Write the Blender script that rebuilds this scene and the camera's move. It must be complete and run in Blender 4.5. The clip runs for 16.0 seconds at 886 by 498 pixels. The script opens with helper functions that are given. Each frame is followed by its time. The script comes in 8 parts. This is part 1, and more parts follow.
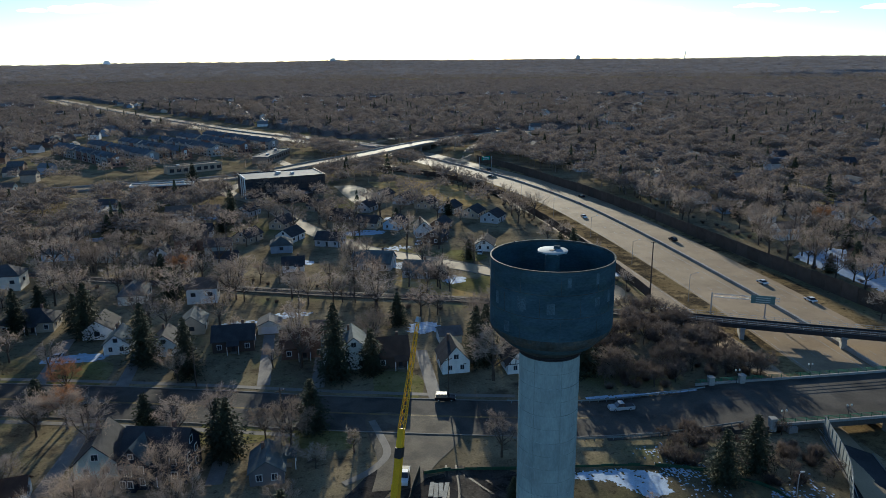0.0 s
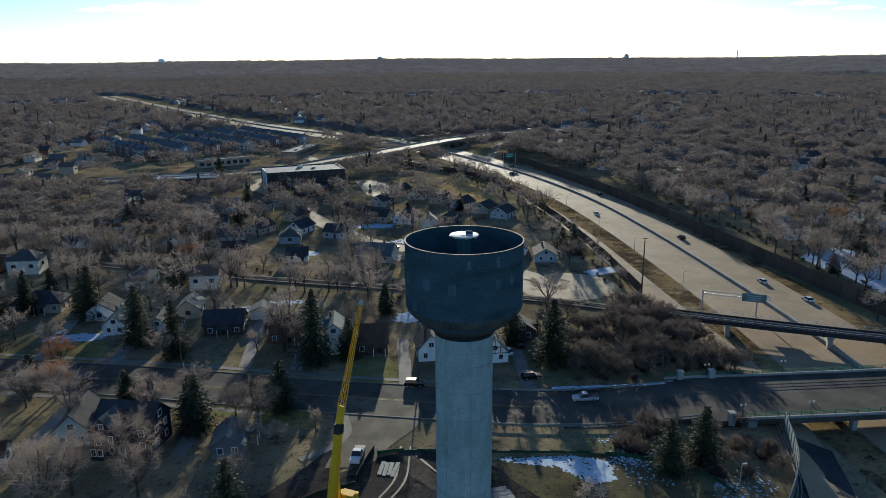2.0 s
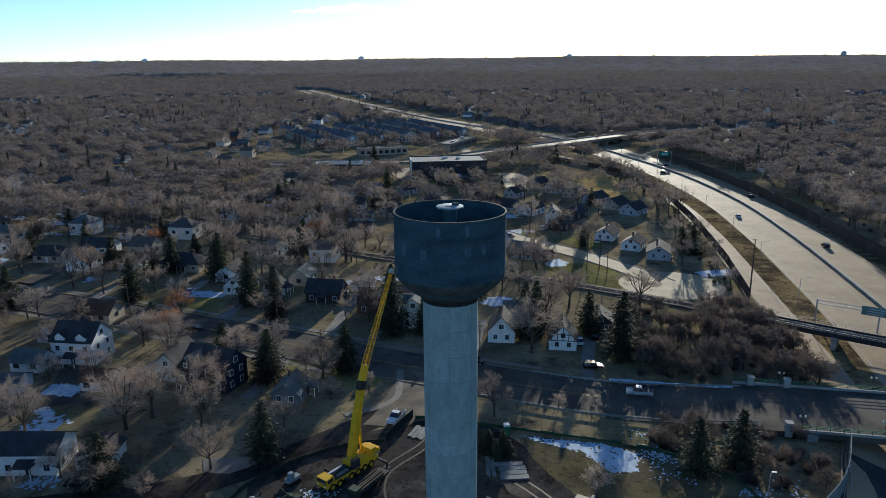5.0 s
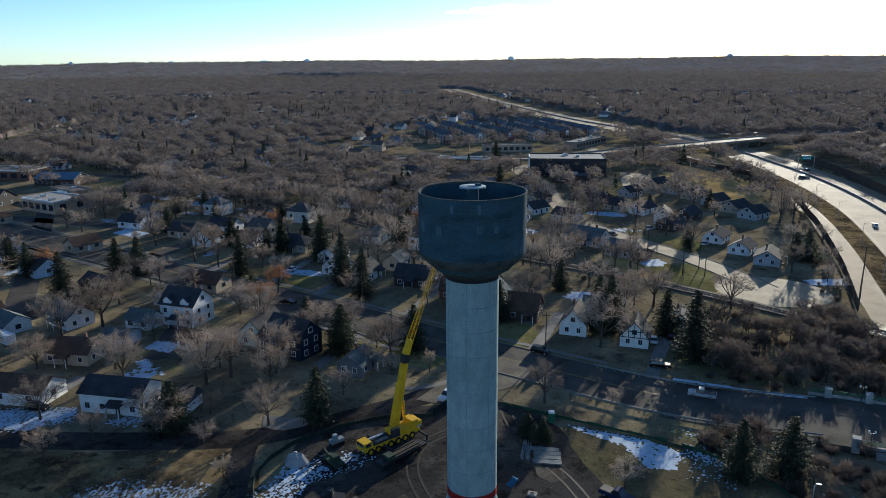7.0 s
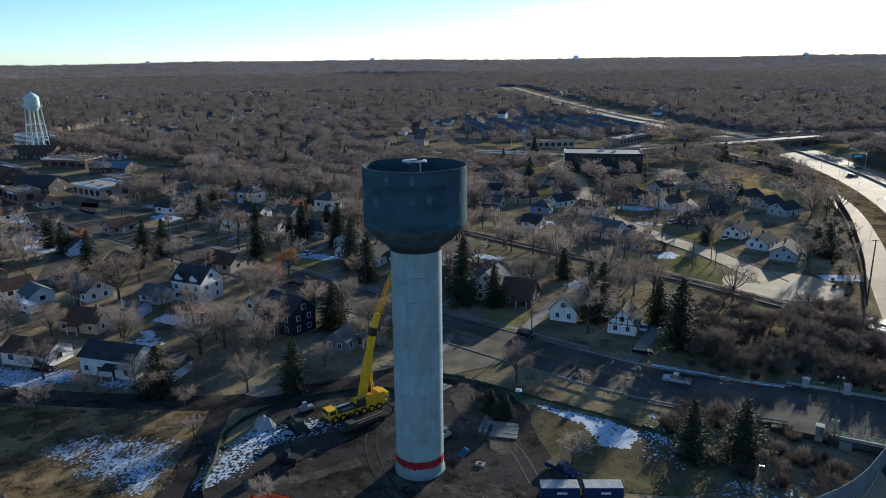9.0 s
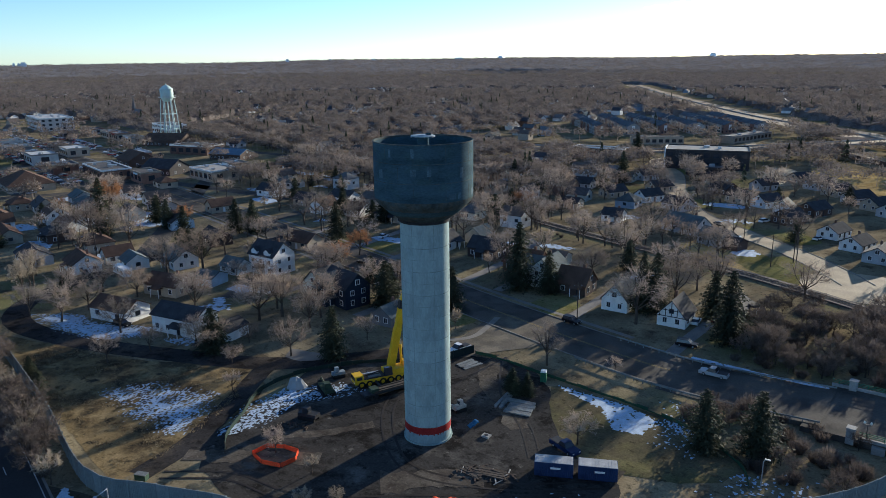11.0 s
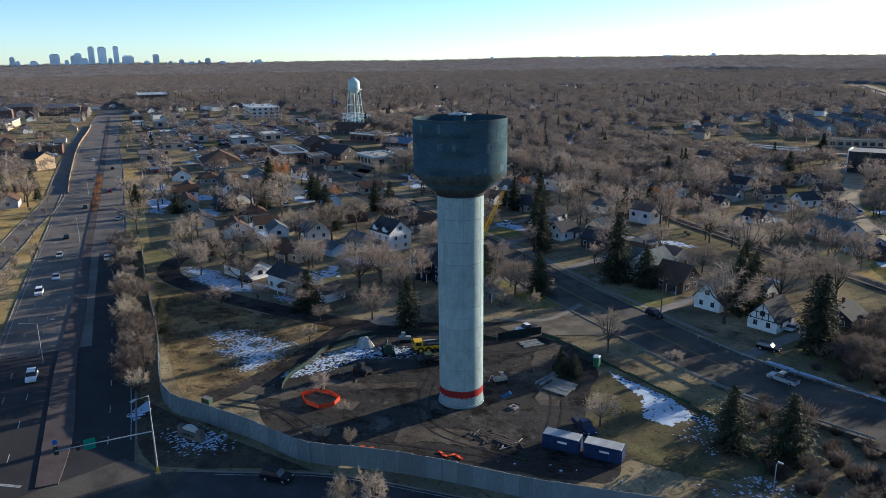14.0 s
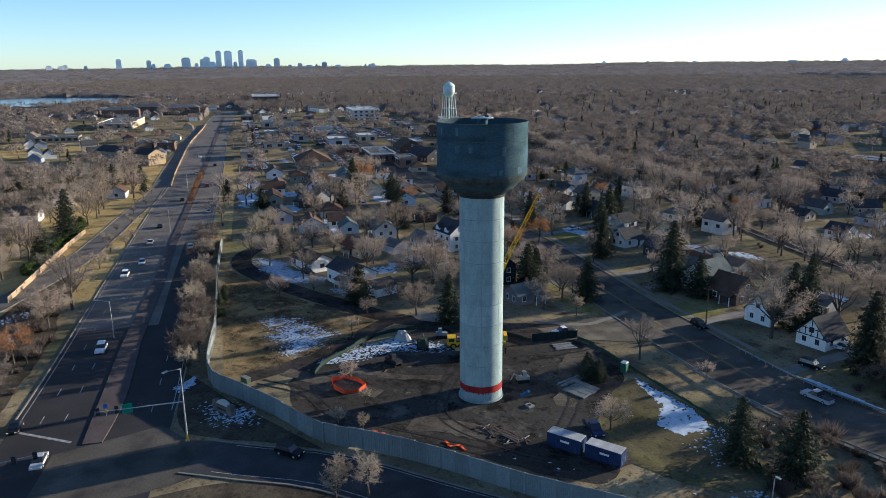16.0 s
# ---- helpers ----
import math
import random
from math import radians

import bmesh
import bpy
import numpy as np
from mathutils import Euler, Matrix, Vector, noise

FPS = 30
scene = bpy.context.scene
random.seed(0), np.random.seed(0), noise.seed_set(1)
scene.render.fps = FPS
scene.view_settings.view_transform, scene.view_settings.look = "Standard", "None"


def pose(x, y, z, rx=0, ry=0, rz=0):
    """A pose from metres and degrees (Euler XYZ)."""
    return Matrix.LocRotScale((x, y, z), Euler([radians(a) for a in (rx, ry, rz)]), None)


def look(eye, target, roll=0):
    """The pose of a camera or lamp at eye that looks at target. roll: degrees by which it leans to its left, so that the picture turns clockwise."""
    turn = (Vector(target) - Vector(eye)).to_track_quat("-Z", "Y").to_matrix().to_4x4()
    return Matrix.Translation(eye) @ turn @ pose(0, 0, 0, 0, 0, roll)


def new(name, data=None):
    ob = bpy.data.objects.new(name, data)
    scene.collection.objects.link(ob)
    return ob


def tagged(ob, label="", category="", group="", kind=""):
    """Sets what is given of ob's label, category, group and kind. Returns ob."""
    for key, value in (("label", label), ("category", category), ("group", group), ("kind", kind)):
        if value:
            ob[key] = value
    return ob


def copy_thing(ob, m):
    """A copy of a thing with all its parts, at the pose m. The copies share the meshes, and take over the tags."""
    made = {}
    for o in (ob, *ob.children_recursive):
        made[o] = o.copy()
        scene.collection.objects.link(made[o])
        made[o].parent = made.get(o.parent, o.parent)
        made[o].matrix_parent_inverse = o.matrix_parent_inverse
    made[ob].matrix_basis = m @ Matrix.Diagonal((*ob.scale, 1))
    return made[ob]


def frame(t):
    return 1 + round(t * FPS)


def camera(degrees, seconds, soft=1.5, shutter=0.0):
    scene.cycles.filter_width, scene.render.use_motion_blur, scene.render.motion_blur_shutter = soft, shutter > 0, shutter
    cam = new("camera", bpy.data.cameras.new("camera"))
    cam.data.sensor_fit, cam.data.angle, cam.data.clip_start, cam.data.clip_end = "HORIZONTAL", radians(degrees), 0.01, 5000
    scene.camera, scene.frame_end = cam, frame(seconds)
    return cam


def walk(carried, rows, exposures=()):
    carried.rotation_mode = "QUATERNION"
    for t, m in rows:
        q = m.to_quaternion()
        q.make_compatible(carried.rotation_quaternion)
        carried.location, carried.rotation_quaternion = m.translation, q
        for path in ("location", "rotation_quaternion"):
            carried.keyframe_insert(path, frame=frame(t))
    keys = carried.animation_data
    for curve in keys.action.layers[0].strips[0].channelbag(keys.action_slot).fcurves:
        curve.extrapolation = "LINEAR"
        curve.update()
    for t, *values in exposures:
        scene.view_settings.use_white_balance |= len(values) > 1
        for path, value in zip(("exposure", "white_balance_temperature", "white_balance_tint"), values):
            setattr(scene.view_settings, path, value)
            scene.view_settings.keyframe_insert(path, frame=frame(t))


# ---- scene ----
cam = camera(62.8, 16.0, soft=0.7)
METRES, EYE, TILT, LEAN, TURN = 148.0, 77.2, 0.0, 0.0, -10.4
ROWS = [
    (0.0, 0.0, 0.0, 0.0, -0.12, -14.84, 0.46),
    (0.5, 0.0291, -0.0091, -0.0005, 0.45, -14.87, 0.44),
    (1.0, 0.058, -0.0169, -0.0028, 1.17, -14.87, 0.41),
    (1.5, 0.0877, -0.0237, -0.0047, 2.2, -14.9, 0.38),
    (2.0, 0.1186, -0.0293, -0.0064, 3.64, -14.92, 0.38),
    (2.5, 0.1501, -0.0338, -0.0082, 5.15, -14.93, 0.37),
    (3.0, 0.1816, -0.0373, -0.0099, 6.84, -14.94, 0.39),
    (3.5, 0.2129, -0.0399, -0.0124, 9.11, -14.95, 0.39),
    (4.0, 0.2442, -0.041, -0.0159, 11.74, -14.96, 0.42),
    (4.5, 0.2749, -0.0417, -0.0196, 14.78, -14.96, 0.42),
    (5.0, 0.3068, -0.0403, -0.0235, 18.34, -14.96, 0.45),
    (7.3, 0.4478, -0.0183, -0.0418, 31.03, -14.81, 0.5),
    (7.5, 0.4605, -0.0160, -0.0437, 31.60, -14.8, 0.5),
    (8.0, 0.4920, -0.0066, -0.0490, 32.32, -14.78, 0.53),
    (8.2, 0.5042, -0.0022, -0.0513, 32.66, -14.78, 0.54),
    (10.5, 0.6418, 0.0562, -0.0776, 42.36, -14.85, 0.61),
    (11.0, 0.6705, 0.0717, -0.0823, 45.05, -14.83, 0.65),
    (11.5, 0.6982, 0.0882, -0.0873, 47.69, -14.82, 0.66),
    (12.0, 0.7249, 0.1058, -0.0919, 50.35, -14.82, 0.64),
    (12.5, 0.7511, 0.1243, -0.0954, 53.12, -14.83, 0.66),
    (13.0, 0.7768, 0.1444, -0.0983, 55.61, -14.81, 0.66),
    (13.5, 0.8008, 0.1644, -0.1, 57.89, -14.81, 0.66),
    (14.0, 0.824, 0.1857, -0.1015, 60.85, -14.8, 0.65),
    (14.5, 0.8453, 0.2072, -0.1023, 64.17, -14.76, 0.64),
    (15.0, 0.8657, 0.2287, -0.1026, 68.05, -14.67, 0.63),
    (15.5, 0.8846, 0.25, -0.1022, 69.48, -14.58, 0.6),
    (16.0, 0.8972, 0.2635, -0.101, 69.44, -14.4, 0.48),
]
walk(cam, [(t, pose(0, 0, EYE, TILT, LEAN, TURN) @ pose(METRES * x, METRES * y, METRES * z, 90 + pitch, roll, yaw)) for t, x, y, z, yaw, pitch, roll in ROWS], [(0.0, 0.66, 5800, 1), (5.0, 0.66, 5730, 3), (11.0, 0.94, 5850, 6), (16.0, 1.07, 6060, 8)])

# ---- light ----
SUN_AZ, SUN_EL = 7.5, 11.0          # degrees from +y towards +x, and above the horizon
world = bpy.data.worlds.new("world")
scene.world = world
world.use_nodes = True
wn = world.node_tree.nodes
sky = wn.new("ShaderNodeTexSky")
sky.sky_type, sky.sun_disc = "NISHITA", False
sky.sun_elevation, sky.sun_rotation = radians(SUN_EL), radians(SUN_AZ)
sky.air_density, sky.dust_density, sky.ozone_density, sky.altitude = 0.68, 0.16, 2.7, 250
world.node_tree.links.new(sky.outputs[0], wn["Background"].inputs[0])
wn["Background"].inputs[1].default_value = 0.105
sun_data = bpy.data.lights.new("sun", "SUN")
sun_data.energy, sun_data.angle, sun_data.color = 5.0, radians(0.53), (1.0, 0.86, 0.67)
sun_lamp = new("sun", sun_data)
sun_dir = Vector((math.sin(radians(SUN_AZ)) * math.cos(radians(SUN_EL)), math.cos(radians(SUN_AZ)) * math.cos(radians(SUN_EL)), math.sin(radians(SUN_EL))))
sun_lamp.matrix_world = look(sun_dir * 400, (0, 0, 0))

# ---- materials ----
def mat(name, colour, rough=0.8, var=0.25, scale=0.6, fine=9.0, bump=0.15, metal=0.0, rand=0.0, second=None, mix=0.5, spec=0.12, stretch=1.0):
    """A surface with large stains, fine grain and relief; rand: how much it varies from object to object;
    second: another colour that shows in patches."""
    m = bpy.data.materials.new(name)
    m.use_nodes = True
    nt = m.node_tree
    n, link = nt.nodes, nt.links.new
    b = n["Principled BSDF"]
    b.inputs["Roughness"].default_value, b.inputs["Metallic"].default_value = rough, metal
    b.inputs["Specular IOR Level"].default_value = spec
    tc = n.new("ShaderNodeTexCoord")
    big, small = n.new("ShaderNodeTexNoise"), n.new("ShaderNodeTexNoise")
    big.inputs["Scale"].default_value, small.inputs["Scale"].default_value = scale, fine
    big.inputs["Detail"].default_value, small.inputs["Detail"].default_value = 5, 3
    place = n.new("ShaderNodeMapping")
    place.inputs["Scale"].default_value = (1, 1, stretch)
    link(tc.outputs["Object"], place.inputs["Vector"])
    for x in (big, small):
        link(place.outputs[0], x.inputs["Vector"])
    ramp = n.new("ShaderNodeMapRange")
    ramp.inputs["From Min"].default_value, ramp.inputs["From Max"].default_value = 0.3, 0.7
    ramp.inputs["To Min"].default_value, ramp.inputs["To Max"].default_value = 1 - var, 1 + var
    link(big.outputs["Fac"], ramp.inputs["Value"])
    grain = n.new("ShaderNodeMapRange")
    grain.inputs["From Min"].default_value, grain.inputs["From Max"].default_value = 0.3, 0.7
    grain.inputs["To Min"].default_value, grain.inputs["To Max"].default_value = 1 - var * 0.6, 1 + var * 0.6
    link(small.outputs["Fac"], grain.inputs["Value"])
    mul = n.new("ShaderNodeMath")
    mul.operation = "MULTIPLY"
    link(ramp.outputs[0], mul.inputs[0])
    link(grain.outputs[0], mul.inputs[1])
    value = mul.outputs[0]
    if rand:
        info = n.new("ShaderNodeObjectInfo")
        r = n.new("ShaderNodeMapRange")
        r.inputs["To Min"].default_value, r.inputs["To Max"].default_value = 1 - rand, 1 + rand
        link(info.outputs["Random"], r.inputs["Value"])
        mul2 = n.new("ShaderNodeMath")
        mul2.operation = "MULTIPLY"
        link(value, mul2.inputs[0])
        link(r.outputs[0], mul2.inputs[1])
        value = mul2.outputs[0]
    col = n.new("ShaderNodeRGB")
    col.outputs[0].default_value = (*colour, 1)
    source = col.outputs[0]
    if second:
        other = n.new("ShaderNodeTexNoise")
        other.inputs["Scale"].default_value, other.inputs["Detail"].default_value = scale * 1.7, 6
        link(place.outputs[0], other.inputs["Vector"])
        edge = n.new("ShaderNodeMapRange")
        edge.inputs["From Min"].default_value, edge.inputs["From Max"].default_value = 1 - mix - 0.08, 1 - mix + 0.08
        link(other.outputs["Fac"], edge.inputs["Value"])
        mixer = n.new("ShaderNodeMix")
        mixer.data_type = "RGBA"
        link(edge.outputs[0], mixer.inputs["Factor"])
        link(source, mixer.inputs[6])
        mixer.inputs[7].default_value = (*second, 1)
        source = mixer.outputs[2]
    scaled = n.new("ShaderNodeVectorMath")
    scaled.operation = "SCALE"
    link(source, scaled.inputs[0])
    link(value, scaled.inputs["Scale"])
    link(scaled.outputs[0], b.inputs["Base Color"])
    if bump:
        bp = n.new("ShaderNodeBump")
        bp.inputs["Strength"].default_value, bp.inputs["Distance"].default_value = bump, 0.05
        link(small.outputs["Fac"], bp.inputs["Height"])
        link(bp.outputs[0], b.inputs["Normal"])
    return m


def palette(name, colours, rough=0.8, var=0.12, island=False):
    """One paint job out of several, chosen for each object by its random number."""
    m = mat(name, colours[0], rough, var)
    nt = m.node_tree
    ramp = nt.nodes.new("ShaderNodeValToRGB")
    ramp.color_ramp.interpolation = "CONSTANT"
    el = ramp.color_ramp.elements
    while len(el) < len(colours):
        el.new(0.5)
    for i, c in enumerate(colours):
        el[i].position, el[i].color = i / len(colours), (*c, 1)
    info = nt.nodes.new("ShaderNodeNewGeometry" if island else "ShaderNodeObjectInfo")
    nt.links.new(info.outputs["Random Per Island" if island else "Random"], ramp.inputs[0])
    scale = next(x for x in nt.nodes if x.type == "VECT_MATH")
    nt.links.new(ramp.outputs[0], scale.inputs[0])
    return m


def speckled(name, base, others, rough=0.9):
    """Ground cover: a base colour with several others in patches of their own size."""
    m = mat(name, base, rough, 0.3, 0.08, 2.5, 0.3, spec=0.0)
    nt = m.node_tree
    n, link = nt.nodes, nt.links.new
    scale = next(x for x in n if x.type == "VECT_MATH")
    source = scale.inputs[0].links[0].from_socket
    tc = next(x for x in n if x.type == "TEX_COORD")
    for colour, size, amount, soft in list(others) + [(tuple(c * 0.5 for c in base), 0.7, 0.40, 0.06), (tuple(min(1, c * 1.55) for c in base), 1.6, 0.36, 0.05)]:
        t = n.new("ShaderNodeTexNoise")
        t.inputs["Scale"].default_value, t.inputs["Detail"].default_value, t.inputs["Roughness"].default_value = size, 8, 0.65
        link(tc.outputs["Object"], t.inputs["Vector"])
        e = n.new("ShaderNodeMapRange")
        e.inputs["From Min"].default_value, e.inputs["From Max"].default_value = 1 - amount - soft, 1 - amount + soft
        link(t.outputs["Fac"], e.inputs["Value"])
        x = n.new("ShaderNodeMix")
        x.data_type = "RGBA"
        link(e.outputs[0], x.inputs["Factor"])
        link(source, x.inputs[6])
        x.inputs[7].default_value = (*colour, 1)
        source = x.outputs[2]
    link(source, scale.inputs[0])
    return m


GROUND = speckled("yard_ground", (0.17, 0.14, 0.09), [((0.29, 0.23, 0.14), 0.05, 0.48, 0.1), ((0.13, 0.125, 0.06), 0.02, 0.42, 0.06), ((0.065, 0.052, 0.04), 0.12, 0.38, 0.08)])
WILD = speckled("dry_grass", (0.23, 0.166, 0.085), [((0.075, 0.058, 0.038), 0.09, 0.49, 0.06), ((0.27, 0.20, 0.105), 0.22, 0.42, 0.06), ((0.045, 0.04, 0.03), 0.3, 0.40, 0.04)])
GOLD = speckled("golden_grass", (0.40, 0.285, 0.12), [((0.22, 0.165, 0.09), 0.07, 0.42, 0.1), ((0.44, 0.35, 0.2), 0.2, 0.4, 0.1)])
LAWN = speckled("faded_lawn", (0.12, 0.10, 0.062), [((0.17, 0.15, 0.07), 0.10, 0.44, 0.08), ((0.065, 0.066, 0.038), 0.06, 0.42, 0.1)])
DIRT = speckled("site_mud", (0.058, 0.053, 0.048), [((0.115, 0.105, 0.092), 0.09, 0.42, 0.05), ((0.022, 0.02, 0.018), 0.16, 0.44, 0.05), ((0.16, 0.145, 0.125), 0.25, 0.34, 0.03)])
TRACK = speckled("muddy_asphalt", (0.048, 0.044, 0.042), [((0.075, 0.063, 0.052), 0.12, 0.44, 0.06), ((0.024, 0.022, 0.021), 0.2, 0.42, 0.05)])
BLVD = mat("tan_worn_asphalt", (0.165, 0.143, 0.122), 0.8, 0.2, 0.08, 2, 0.1, second=(0.13, 0.114, 0.098), mix=0.45, spec=0.1)
ASPHALT = mat("asphalt", (0.042, 0.041, 0.044), 0.8, 0.25, 0.12, 3, 0.1, second=(0.056, 0.055, 0.056), mix=0.45, spec=0.15)
OLDROAD = mat("worn_asphalt", (0.098, 0.087, 0.074), 0.9, 0.25, 0.1, 3, 0.1, second=(0.062, 0.057, 0.052), mix=0.45, spec=0.06)
CONCRETE = mat("road_concrete", (0.335, 0.25, 0.16), 0.8, 0.14, 0.08, 2, 0.06, second=(0.29, 0.215, 0.14), mix=0.45, spec=0.06)
SIDEWALK = mat("sidewalk_concrete", (0.21, 0.19, 0.165), 0.85, 0.15, 0.3, 3)
TOWERC = mat("tower_concrete", (0.295, 0.372, 0.37), 0.85, 0.13, 0.5, 4, 0.1, rand=0.09, second=(0.255, 0.325, 0.325), mix=0.45, stretch=0.4, spec=0.05)
FORMLINE = mat("form_line_stain", (0.225, 0.285, 0.285), 0.9, 0.35, 0.5, 3, 0.1, spec=0.03)
BRIDGEC = mat("bridge_concrete", (0.30, 0.29, 0.27), 0.8, 0.2, 0.25, 3, spec=0.08)
MEDIAN = mat("brick_paver", (0.09, 0.072, 0.067), 0.85, 0.2, 0.3, 6)
PAINTW = mat("road_paint_white", (0.32, 0.32, 0.31), 0.7, 0.4, 1.0, 4, 0)
STREETC = mat("street_concrete", (0.38, 0.30, 0.195), 0.8, 0.18, 0.1, 2, 0.1, second=(0.31, 0.245, 0.165), mix=0.45, spec=0.06)
PAINTY = mat("road_paint_yellow", (0.26, 0.18, 0.06), 0.7, 0.25, 1.0, 4, 0)
# the blue of skylit shade is put into the snow's base colour
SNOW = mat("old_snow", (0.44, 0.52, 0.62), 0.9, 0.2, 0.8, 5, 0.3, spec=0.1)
FENCEW = mat("weathered_timber", (0.205, 0.225, 0.225), 0.9, 0.2, 0.3, 4, 0.2, rand=0.14, spec=0.05)
FENCED = mat("dark_timber", (0.10, 0.075, 0.06), 0.9, 0.2, 0.3, 4, 0.2, rand=0.15, spec=0.05)
STEELB = mat("blue_grey_tank_primer", (0.046, 0.083, 0.106), 0.9, 0.28, 0.22, 2.2, 0.05, second=(0.05, 0.088, 0.10), mix=0.44, stretch=2.4, spec=0.03)
STEELR = mat("weld_seam", (0.06, 0.078, 0.082), 0.7, 0.35, 0.6, 3, 0.1, second=(0.078, 0.085, 0.078), mix=0.45, spec=0.03)
REDBAND = mat("red_band", (0.27, 0.022, 0.02), 0.7, 0.2, 0.5, 4)
WHITE = mat("white_paint", (0.78, 0.77, 0.74), 0.6, 0.08, 0.4, 4)
PLATE = mat("dirty_form_plate", (0.17, 0.18, 0.18), 0.7, 0.3, 0.7, 4, 0.1)
GALV = mat("galvanised_steel", (0.42, 0.43, 0.44), 0.45, 0.12, 0.5, 5, 0.05, metal=0.6)
DARK = mat("dark_metal", (0.035, 0.035, 0.038), 0.5, 0.2, 0.8, 6, 0.05)
RUBBER = mat("rubber", (0.02, 0.02, 0.02), 0.85, 0.2, 2, 8)
YELLOW = mat("crane_yellow", (0.62, 0.37, 0.02), 0.45, 0.12, 0.5, 4, 0.03)
ORANGE = mat("orange_netting", (0.66, 0.085, 0.03), 0.75, 0.15, 0.8, 5)
SILT = mat("green_silt_fabric", (0.05, 0.16, 0.09), 0.8, 0.25, 0.5, 5)
SIGNG = mat("sign_green", (0.01, 0.22, 0.15), 0.5, 0.08, 1, 5, 0)
BLUEBOX = mat("navy_container_paint", (0.025, 0.045, 0.11), 0.5, 0.2, 0.6, 4, 0.05)
BOXTOP = mat("dusty_container_roof", (0.42, 0.42, 0.42), 0.7, 0.2, 0.6, 4, 0.05)
GLASS = mat("window_glass", (0.03, 0.035, 0.045), 0.12, 0.1, 0.6, 3, 0, spec=0.6)
TRIM = mat("white_trim", (0.72, 0.71, 0.68), 0.6, 0.08, 0.6, 4, 0.05)
BARK = mat("bark", (0.085, 0.068, 0.055), 0.95, 0.25, 1.2, 8, 0.4, rand=0.2)
TWIG = mat("bare_twigs", (0.37, 0.303, 0.25), 1.0, 0.15, 0.25, 2, 0, rand=0.25, spec=0.0)
TWIGB = mat("brown_twigs", (0.325, 0.258, 0.205), 1.0, 0.2, 0.25, 2, 0, rand=0.25, spec=0.0)
TWIGC = mat("dark_grey_twigs", (0.26, 0.215, 0.185), 1.0, 0.2, 0.25, 2, 0, rand=0.25, spec=0.0)
RUSTLEAF = mat("rust_brown_leaves", (0.32, 0.165, 0.085), 1.0, 0.2, 0.3, 2, 0, rand=0.15, spec=0.0)
PALETWIG = mat("pale_twigs", (0.36, 0.305, 0.24), 1.0, 0.15, 0.25, 2, 0, rand=0.2, spec=0.0)
NEEDLE = mat("conifer_needles", (0.05, 0.058, 0.036), 0.8, 0.3, 0.5, 3, 0, rand=0.25)
SHRUB = mat("brush_twigs", (0.15, 0.122, 0.105), 1.0, 0.25, 0.3, 2, 0, rand=0.25, spec=0.0)
WATER = mat("lake_water", (0.02, 0.035, 0.06), 0.15, 0.1, 0.01, 0.2, 0.05, spec=0.5)
BALLAST = mat("rail_ballast", (0.12, 0.10, 0.085), 0.95, 0.25, 0.2, 4, 0.3)
RAILST = mat("rail_steel", (0.10, 0.08, 0.07), 0.75, 0.2, 0.6, 4, 0, metal=0.2)
BRICK = mat("red_brick", (0.155, 0.095, 0.072), 0.9, 0.2, 0.4, 5, 0.2, rand=0.12)
DARKCLAD = mat("charcoal_cladding", (0.05, 0.045, 0.045), 0.6, 0.15, 0.3, 3, 0.1)
TANSTONE = mat("tan_masonry", (0.40, 0.33, 0.25), 0.9, 0.15, 0.3, 4, 0.1, rand=0.12)
FLATROOF = palette("membrane_roof", [(0.40, 0.41, 0.42), (0.18, 0.18, 0.18), (0.09, 0.09, 0.095), (0.48, 0.47, 0.45), (0.15, 0.13, 0.12), (0.12, 0.11, 0.10)])
BLOCKWALL = palette("shop_wall", [(0.30, 0.17, 0.12), (0.42, 0.36, 0.29), (0.18, 0.11, 0.09), (0.45, 0.44, 0.42), (0.22, 0.2, 0.19), (0.32, 0.25, 0.19)])
SIDING = palette("house_siding", [(0.72, 0.71, 0.68), (0.50, 0.46, 0.38), (0.62, 0.62, 0.60), (0.25, 0.30, 0.36), (0.42, 0.35, 0.27), (0.68, 0.65, 0.55), (0.19, 0.12, 0.09), (0.34, 0.36, 0.33)])
SHINGLE = palette("asphalt_shingle", [(0.085, 0.08, 0.08), (0.13, 0.105, 0.09), (0.06, 0.06, 0.066), (0.12, 0.12, 0.12), (0.16, 0.12, 0.095), (0.075, 0.085, 0.085)], 0.9, 0.2)
TOWNWALL = palette("town_house_wall", [(0.36, 0.32, 0.27), (0.24, 0.14, 0.11), (0.42, 0.40, 0.36), (0.32, 0.30, 0.28)])
TOWNROOF = mat("slate_grey_shingle", (0.115, 0.122, 0.135), 0.85, 0.2, 0.3, 4, 0.2, rand=0.15)
FARWALL = palette("far_house_wall", [(0.74, 0.73, 0.70), (0.50, 0.46, 0.38), (0.66, 0.66, 0.64), (0.25, 0.30, 0.36), (0.42, 0.35, 0.27), (0.70, 0.67, 0.58), (0.19, 0.12, 0.09), (0.6, 0.6, 0.58)], island=True)
FARROOF = palette("far_house_roof", [(0.085, 0.08, 0.08), (0.13, 0.105, 0.09), (0.06, 0.06, 0.066), (0.12, 0.12, 0.12), (0.15, 0.10, 0.075), (0.17, 0.17, 0.17)], 0.9, 0.2, True)
FARCAR = palette("far_car_paint", [(0.02, 0.02, 0.022), (0.55, 0.56, 0.57), (0.32, 0.33, 0.34), (0.03, 0.035, 0.06), (0.75, 0.75, 0.74), (0.10, 0.11, 0.12), (0.28, 0.02, 0.02)], 0.3, 0.05, True)
